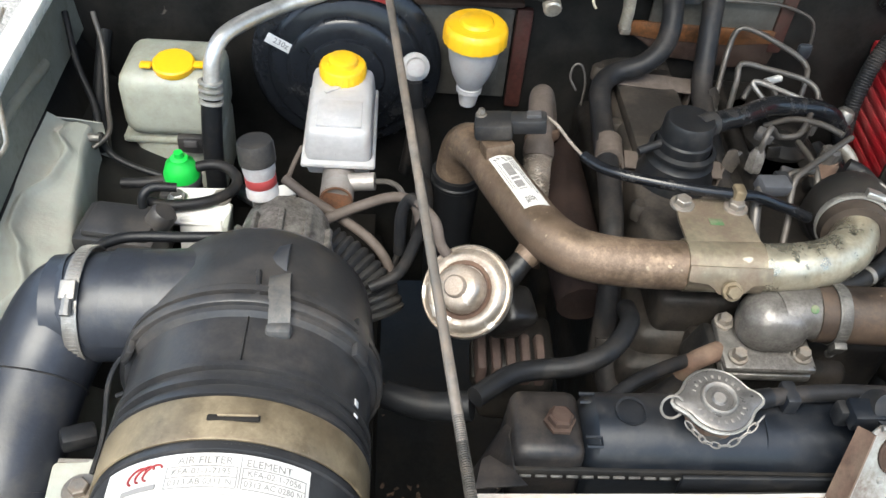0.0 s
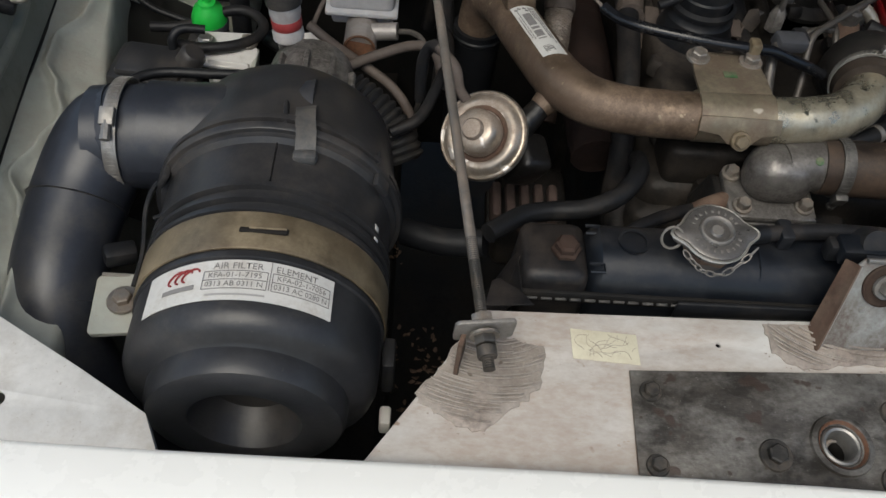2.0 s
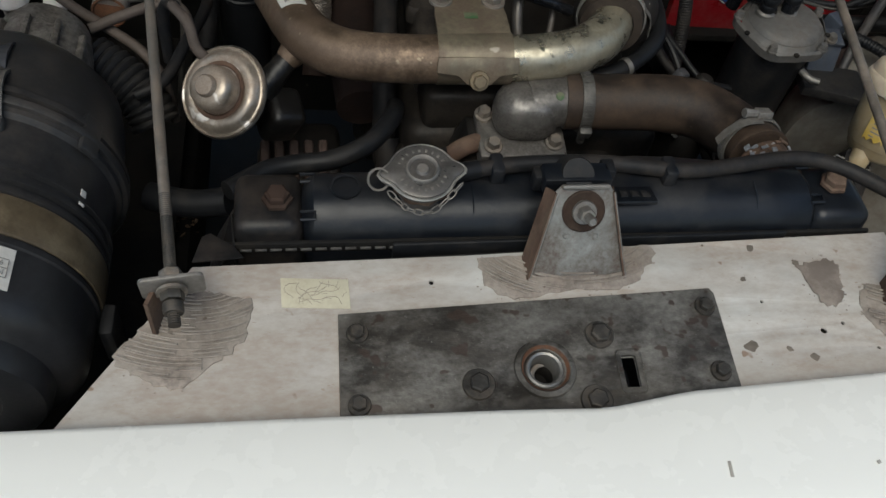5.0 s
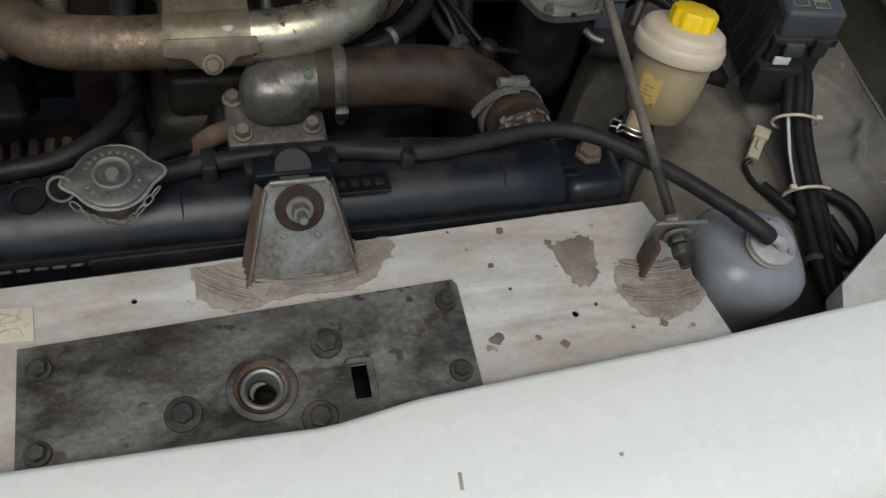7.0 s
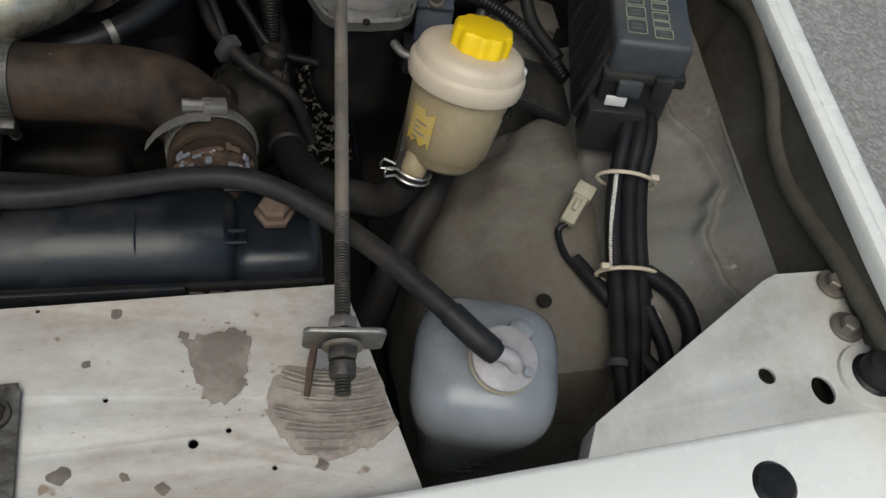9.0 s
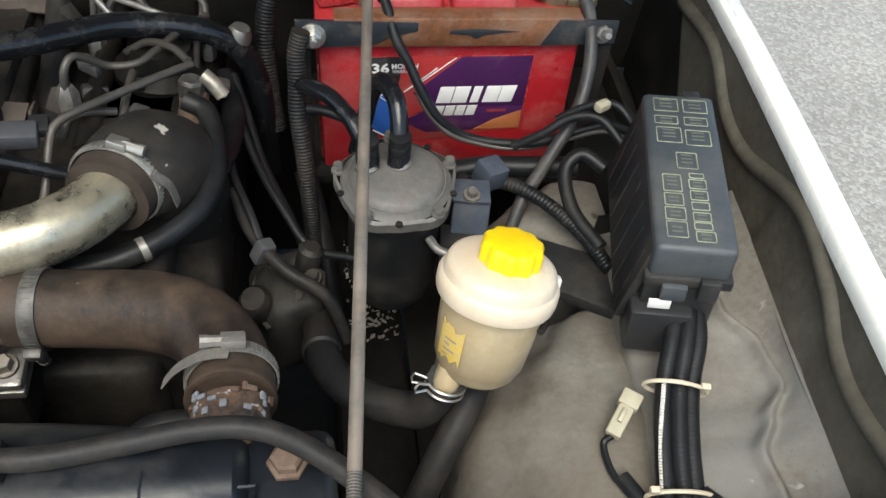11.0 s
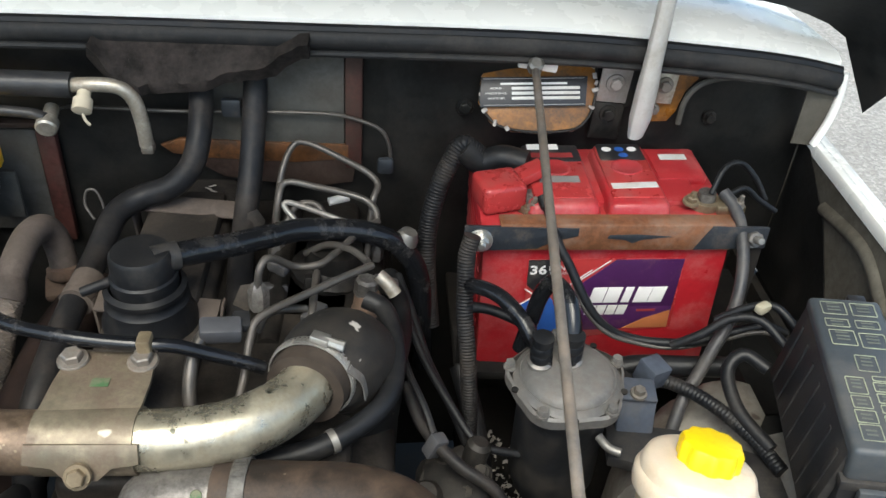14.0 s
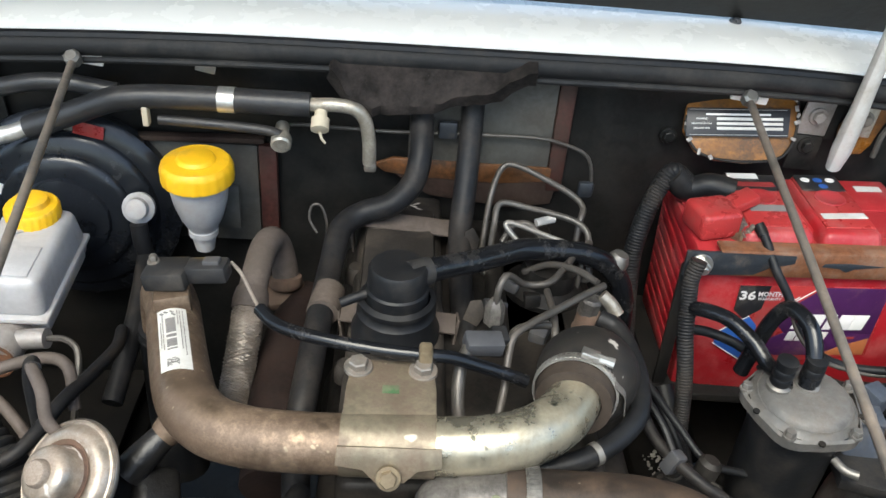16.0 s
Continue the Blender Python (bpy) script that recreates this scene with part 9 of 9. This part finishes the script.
part("bare_tube", tube([(0.24, 0.950, 1.0545), (0.268, 0.950, 1.056), (0.290, 0.950, 1.053), (0.302, 0.950, 1.040), (0.307, 0.950, 1.015), (0.308, 0.952, 0.985)], 0.0078, 16, 8), "canzinc", ac)
part("second_line", tube([(0.075, 0.952, 1.026), (0.13, 0.952, 1.024), (0.19, 0.952, 1.020), (0.21, 0.945, 1.018)], 0.0058, 14, 6), "black", ac)
part("joint_sleeve", lathe([(0.0138, -0.009), (0.0145, -0.009), (0.0145, 0.009), (0.0138, 0.009)], at((0.152, 0.950, 1.055), (1, 0, 0)), 22), "alubright", ac)
part("pipe_clamp", box((0.007, 0.012, 0.036), pose(0.064, 0.945, 1.040), 0.002), "tie", ac)
part("port_cap", lathe([(0.008, -0.02), (0.008, 0), (0.0115, 0.001), (0.0115, 0.013), (0.0095, 0.015), (0, 0.015)], at((0.209, 0.952, 1.012), (0.05, -0.8, -0.2)), 20), "canzinc", ac, "pale service port cap")
part("port_cap", lathe([(0.007, -0.012), (0.007, 0), (0.010, 0.001), (0.010, 0.014), (0, 0.016)], at((0.254, 0.940, 1.044), (0.0, -0.8, -0.6)), 18), "tie", ac)
part("cap_leash", tube([(0.254, 0.93, 1.034), (0.256, 0.928, 1.026), (0.260, 0.928, 1.020)], 0.0016, 6, 4), "tie", ac)
part("end_block", box((0.014, 0.014, 0.012), pose(0.309, 0.952, 0.982), 0.003), "bolt", ac)
part("foil_patch", box((0.022, 0.002, 0.030), pose(0.125, 0.985, 1.085, 0, 12, 0), 0.001), "alubright", ac)

# insulation mat, bulkhead line
rows = []
rr = random.Random(21)
for i in range(25):
    f = i / 24
    x = 0.262 + 0.226 * f
    low = along([(0.262, 1.086), (0.283, 1.057), (0.311, 1.046), (0.353, 1.050), (0.432, 1.067), (0.488, 1.094)], x) + rr.uniform(-0.0015, 0.0015)
    rows.append([(x, 0.962 + rr.uniform(-0.003, 0.003), low), (x, 0.955 + rr.uniform(-0.003, 0.003), low + 0.012), (x, 0.962, max(low + 0.014, 1.085)), (x, 0.972, max(low + 0.016, 1.098))])
thing("insulation_mat", thicken(loft(rows), -0.006), "felt", "torn grey felt insulation hanging below the cowl seal", "insulation")
cable("bulkhead_pipe", [(0.185, 0.985, 1.0), (0.215, 0.985, 1.012), (0.26, 0.985, 1.012), (0.33, 0.986, 1.010), (0.42, 0.986, 1.012), (0.50, 0.986, 1.012), (0.535, 0.986, 1.006), (0.565, 0.986, 0.992), (0.575, 0.986, 0.965), (0.573, 0.985, 0.94)], 0.0022, "greytube", "thin grey steel pipe along the bulkhead", cat="pipe")
thing("pipe_bracket", box((0.022, 0.008, 0.022), pose(0.397, 0.984, 1.017), 0.003), "strapblack", "small black pipe bracket on the bulkhead", "bracket")
thing("pipe_bracket", box((0.020, 0.010, 0.022), pose(0.570, 0.984, 0.948), 0.005), "strapblack", "small black pipe bracket on the bulkhead", "bracket")

# turbo inlet casting, smoke sensor and bellows behind the air filter
ti = holder("turbo_inlet", (-0.11, 0.61, 0.84), "dusty cast inlet behind the air filter with a capped indicator", "inlet casting")
part("casting", lathe([(0.050, 0.545), (0.055, 0.56), (0.058, 0.60), (0.050, 0.64), (0.03, 0.66), (0.0, 0.66)], MY @ Matrix.Translation((0.006, 0.012, 0.0)) @ Matrix.Diagonal((0.86, 0.86, 1.0, 1.0)), 36), "alu", ti)
for k in range(5):
    a = radians(-60 + 30 * k)
    part("casting_rib", box((0.006, 0.05, 0.010), Matrix.Translation((AF.x + 0.006 + 0.050 * math.sin(a), 0.585, AF.z - 0.012 + 0.050 * math.cos(a))) @ Matrix.Rotation(a, 4, 'Y'), 0.002), "alu", ti)
IM = at((-0.110, 0.645, 0.925), (-0.09, 0.10, 1)) @ Matrix.Diagonal((0.76, 0.76, 1.0, 1.0))
part("stem", lathe([(0.016, -0.02), (0.016, 0.010), (0.019, 0.012)], IM, 24), "alu", ti)
part("indicator", lathe([(0.019, 0.012), (0.0215, 0.014), (0.0215, 0.022), (0.020, 0.024), (0.020, 0.040), (0.0215, 0.042), (0.0215, 0.052)], IM, 32), "milk", ti, "grey-white indicator sleeve")
part("red_band", lathe([(0.0202, 0.0265), (0.0207, 0.027), (0.0207, 0.0365), (0.0202, 0.037)], IM, 32), "redprint", ti, "dark red band")
part("indicator_cap", lathe([(0.0215, 0.052), (0.024, 0.053), (0.024, 0.072), (0.022, 0.076), (0.0, 0.077)], IM, 32), "blackdusty", ti, "black cap")
part("bellows", tube([(-0.050, 0.640, 0.872), (-0.022, 0.625, 0.860), (0.002, 0.607, 0.842), (0.014, 0.590, 0.822)], 0.0255, 24, 8, ribs=(0.0085, 0.0035)), "blackdusty", ti, "ribbed black rubber bellows")
ab = holder("vacuum_module", (-0.265, 0.65, 0.84), "black plastic module with hoses on the inner wing", "module")
part("housing", box((0.085, 0.062, 0.050), pose(-0.258, 0.640, 0.872, 0, 0, -6), 0.006, 2), "black", ab)
part("spout", tube([(-0.238, 0.655, 0.895), (-0.238, 0.66, 0.915), (-0.228, 0.668, 0.922), (-0.205, 0.672, 0.920)], 0.005, 10, 6), "rubber", ab)
part("bracket", sheet([(-0.036, -0.026), (0.030, -0.028), (0.036, -0.004), (0.026, 0.026), (-0.030, 0.024)], [circle(0.012, 0.004, 0.004, 12)], 0.004, pose(-0.190, 0.685, 0.886, 6, 0, 0), 0.001), "bracket_white", ab, "pale painted bracket")
part("bracket_leg", box((0.046, 0.006, 0.062), pose(-0.183, 0.655, 0.858, -14, 0, -6), 0.003), "bracket_white", ab)
part("bracket_web", box((0.006, 0.040, 0.045), pose(-0.158, 0.672, 0.862, 0, 6, 0), 0.002), "wingpale", ab)
part("housing_lid", box((0.070, 0.050, 0.012), pose(-0.256, 0.638, 0.899, 0, 0, -6), 0.005, 2), "black", ab)
part("housing_neck", lathe([(0.014, 0), (0.014, 0.018), (0.011, 0.022), (0, 0.022)], at((-0.222, 0.640, 0.896), (0.5, 0, 0.8)), 18), "black", ab)
part("bolt", hexbolt((-0.212, 0.692, 0.888), (0, 0, 1), 0.008, 0.011), "brightsteel", ab)
part("bolt", hexbolt((-0.166, 0.695, 0.888), (0, 0, 1), 0.008, 0.011), "bolt", ab)
part("bolt", lathe([(0.004, 0), (0.004, 0.003), (0, 0.004)], pose(-0.272, 0.622, 0.897), 12), "tie", ab)
gv = holder("vacuum_valve_green", (-0.222, 0.745, 0.86), "small valve with bright green plastic cap", "valve")
gv.name = "capped_valve"
part("collar", lathe([(0.021, -0.006), (0.022, 0.0), (0.021, 0.005), (0, 0.005)], at((-0.218, 0.742, 0.876), (0, -0.05, 1)), 28), "greyplastic", gv)
part("cap", lathe([(0.0205, 0.003), (0.020, 0.010), (0.016, 0.022), (0.011, 0.026), (0.010, 0.030), (0.0055, 0.032), (0.005, 0.038), (0, 0.039)], at((-0.218, 0.742, 0.876), (0, -0.05, 1)), 28), "green", gv, "bright green cap")
part("hose", tube([(-0.208, 0.742, 0.890), (-0.185, 0.748, 0.892), (-0.165, 0.742, 0.892), (-0.152, 0.722, 0.892), (-0.158, 0.700, 0.892), (-0.18, 0.682, 0.893), (-0.215, 0.672, 0.895), (-0.24, 0.672, 0.900)], 0.0062, 12, 8), "hose", gv)
part("hose", tube([(-0.238, 0.738, 0.875), (-0.26, 0.735, 0.872), (-0.285, 0.735, 0.870)], 0.006, 12, 4), "hose", gv)
part("body", box((0.045, 0.04, 0.05), pose(-0.222, 0.742, 0.84), 0.008), "blackdusty", gv)
for nm, pts, r, mt, lb in (
    ("vacuum_tube", [(-0.254, 0.522, 0.955), (-0.246, 0.537, 0.957), (-0.234, 0.549, 0.957), (-0.214, 0.557, 0.956), (-0.175, 0.560, 0.955), (-0.132, 0.566, 0.952), (-0.112, 0.572, 0.945)], 0.0050, "rubber", "black vacuum tube over the intake"),
    ("vacuum_tube", [(-0.268, 0.505, 0.955), (-0.262, 0.515, 0.957), (-0.252, 0.527, 0.956)], 0.0080, "rubber", "short black hose elbow at the clamp"),
    ("vacuum_tube", [(-0.05, 0.66, 0.895), (-0.02, 0.675, 0.90), (0.02, 0.69, 0.905), (0.045, 0.685, 0.90), (0.055, 0.66, 0.87)], 0.0058, "pinkdust", "dusty pink-brown vacuum tube"),
    ("vacuum_tube", [(-0.10, 0.72, 0.90), (-0.07, 0.70, 0.89), (-0.03, 0.67, 0.885), (0.0, 0.65, 0.875), (0.02, 0.635, 0.85), (0.028, 0.62, 0.80)], 0.0056, "pinkdust", "dusty brown vacuum tube"),
    ("vacuum_tube", [(0.055, 0.80, 0.85), (0.062, 0.76, 0.86), (0.06, 0.70, 0.88), (0.05, 0.65, 0.89), (0.03, 0.60, 0.88), (0.0, 0.585, 0.87)], 0.0065, "hose", "black vacuum tube behind the tie rod"),
    ("vacuum_tube", [(0.05, 0.92, 0.86), (0.058, 0.86, 0.85), (0.06, 0.80, 0.83), (0.055, 0.74, 0.80)], 0.011, "hose", "black hose dropping from the servo"),
    ("vacuum_tube", [(-0.15, 0.73, 0.87), (-0.12, 0.70, 0.875), (-0.10, 0.68, 0.87)], 0.009, "rubber", "black hose among the pipes"),
    ("wing_wire", [(-0.345, 0.92, 0.98), (-0.335, 0.90, 0.94), (-0.325, 0.85, 0.90), (-0.315, 0.81, 0.885), (-0.33, 0.79, 0.875)], 0.003, "greytube", "thin wire on the inner wing"),
    ("wing_wire", [(-0.39, 0.95, 0.96), (-0.37, 0.90, 0.92), (-0.345, 0.86, 0.89), (-0.315, 0.80, 0.86), (-0.24, 0.78, 0.84)], 0.004, "rubber", "black wire on the inner wing"),
    ("wing_wire", [(-0.35, 0.96, 0.93), (-0.345, 0.88, 0.88), (-0.33, 0.82, 0.85)], 0.009, "rubber", "thick black wire on the inner wing"),
):
    cable(nm, pts, r, mt, lb, cat="hose" if "tube" in nm else "cable")
thing("wing_stub", tube([(-0.352, 0.80, 0.882), (-0.335, 0.798, 0.884), (-0.322, 0.797, 0.885)], 0.005, 10, 3), "steel", "small steel stub on the inner wing", "bolt")
stay = holder("bonnet_stay", (-0.386, 0.70, 0.985), "bent bare wire bonnet stay resting on the fender", "bonnet stay")
part("wire", tube([(-0.425, 0.87, 1.004), (-0.410, 0.79, 1.004), (-0.393, 0.742, 1.003), (-0.366, 0.685, 1.003), (-0.346, 0.641, 1.002), (-0.341, 0.626, 1.0), (-0.344, 0.608, 0.998), (-0.353, 0.599, 0.995), (-0.366, 0.605, 0.990)], 0.0026, 10, 8), "canzinc", stay)
part("clip", box((0.016, 0.026, 0.014), pose(-0.370, 0.607, 0.986, 0, 20, 10), 0.004), "rubber", stay)

# unseen dark floor added to the bay: members and trays keep the depth in shade
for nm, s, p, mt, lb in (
    ("cross_member", (0.9, 0.10, 0.09), (0.30, 0.55, 0.36), "dark", "unseen dark cross member added under the engine"),
    ("chassis_rail", (0.09, 1.1, 0.12), (0.73, 0.60, 0.50), "dark", "unseen dark chassis rail added under the engine bay"),
    ("chassis_rail", (0.09, 1.1, 0.12), (-0.03, 0.60, 0.50), "dark", "unseen dark chassis rail added under the engine bay"),
    ("gearbox", (0.30, 0.5, 0.26), (0.40, 1.15, 0.52), "engine", "unseen grimy gearbox block added behind the engine"),
    ("splash_shield", (0.36, 0.95, 0.006), (-0.18, 0.56, 0.60), "dark", "unseen black splash shield added to keep the depth below the air filter dark"),

    # added to cover a gap where bright ground showed
    ("inner_shield", (0.012, 0.42, 0.40), (1.040, 0.80, 0.62), "dark", "added dark sheet closing a bright gap behind the wheel arch"),
    ("splash_shield", (0.28, 0.92, 0.006), (0.91, 0.56, 0.60), "dark", "unseen black splash shield added to keep the depth below the wheel arch dark"),
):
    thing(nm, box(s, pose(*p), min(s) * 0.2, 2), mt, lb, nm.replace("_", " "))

# added sheet hides the lit ground under the bay, save for two gaps
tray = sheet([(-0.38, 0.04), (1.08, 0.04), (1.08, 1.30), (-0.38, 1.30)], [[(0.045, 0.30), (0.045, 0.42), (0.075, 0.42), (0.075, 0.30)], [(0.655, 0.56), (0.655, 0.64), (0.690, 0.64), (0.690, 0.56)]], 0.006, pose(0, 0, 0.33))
thing("undertray", tray, "dark", "added dark sheet hiding the lit ground below the bay", "undertray")

# flecks added on the rails stand in for lit ground seen through gaps
rr = random.Random(77)
for cx, cy, cz, sx, sy, n, mt, lb in ((0.05, 0.44, 0.562, 0.035, 0.10, 90, "litter", "added brown flecks for gravel and leaf bits seen through the gap"), (0.735, 0.83, 0.562, 0.030, 0.09, 150, "scuff", "added pale flecks for lit gravel seen through the gap"), (0.0, 0.67, 0.562, 0.03, 0.03, 40, "litter", "added brown flecks for gravel and leaf bits seen through the gap")):
    bm = bmesh.new()
    for k in range(n):
        x, y = cx + rr.uniform(-sx, sx), cy + rr.uniform(-sy, sy)
        s = rr.uniform(0.001, 0.0042)
        a0 = rr.uniform(0, 6.28)
        ring = [bm.verts.new((x + s * f * math.cos(a0 + j), y + s * f * 0.8 * math.sin(a0 + j), cz + rr.uniform(0, 0.006))) for j, f in ((0, 1.5), (0.9, 0.7), (2.2, 0.8), (3.1, 1.3), (4.0, 0.7), (5.3, 0.8))]
        bm.faces.new(ring)
    thing("brown_gap_flecks" if mt == "litter" else "pale_gap_flecks", thicken(bm, 0.0006), mt, lb, "litter", kind="stuff")
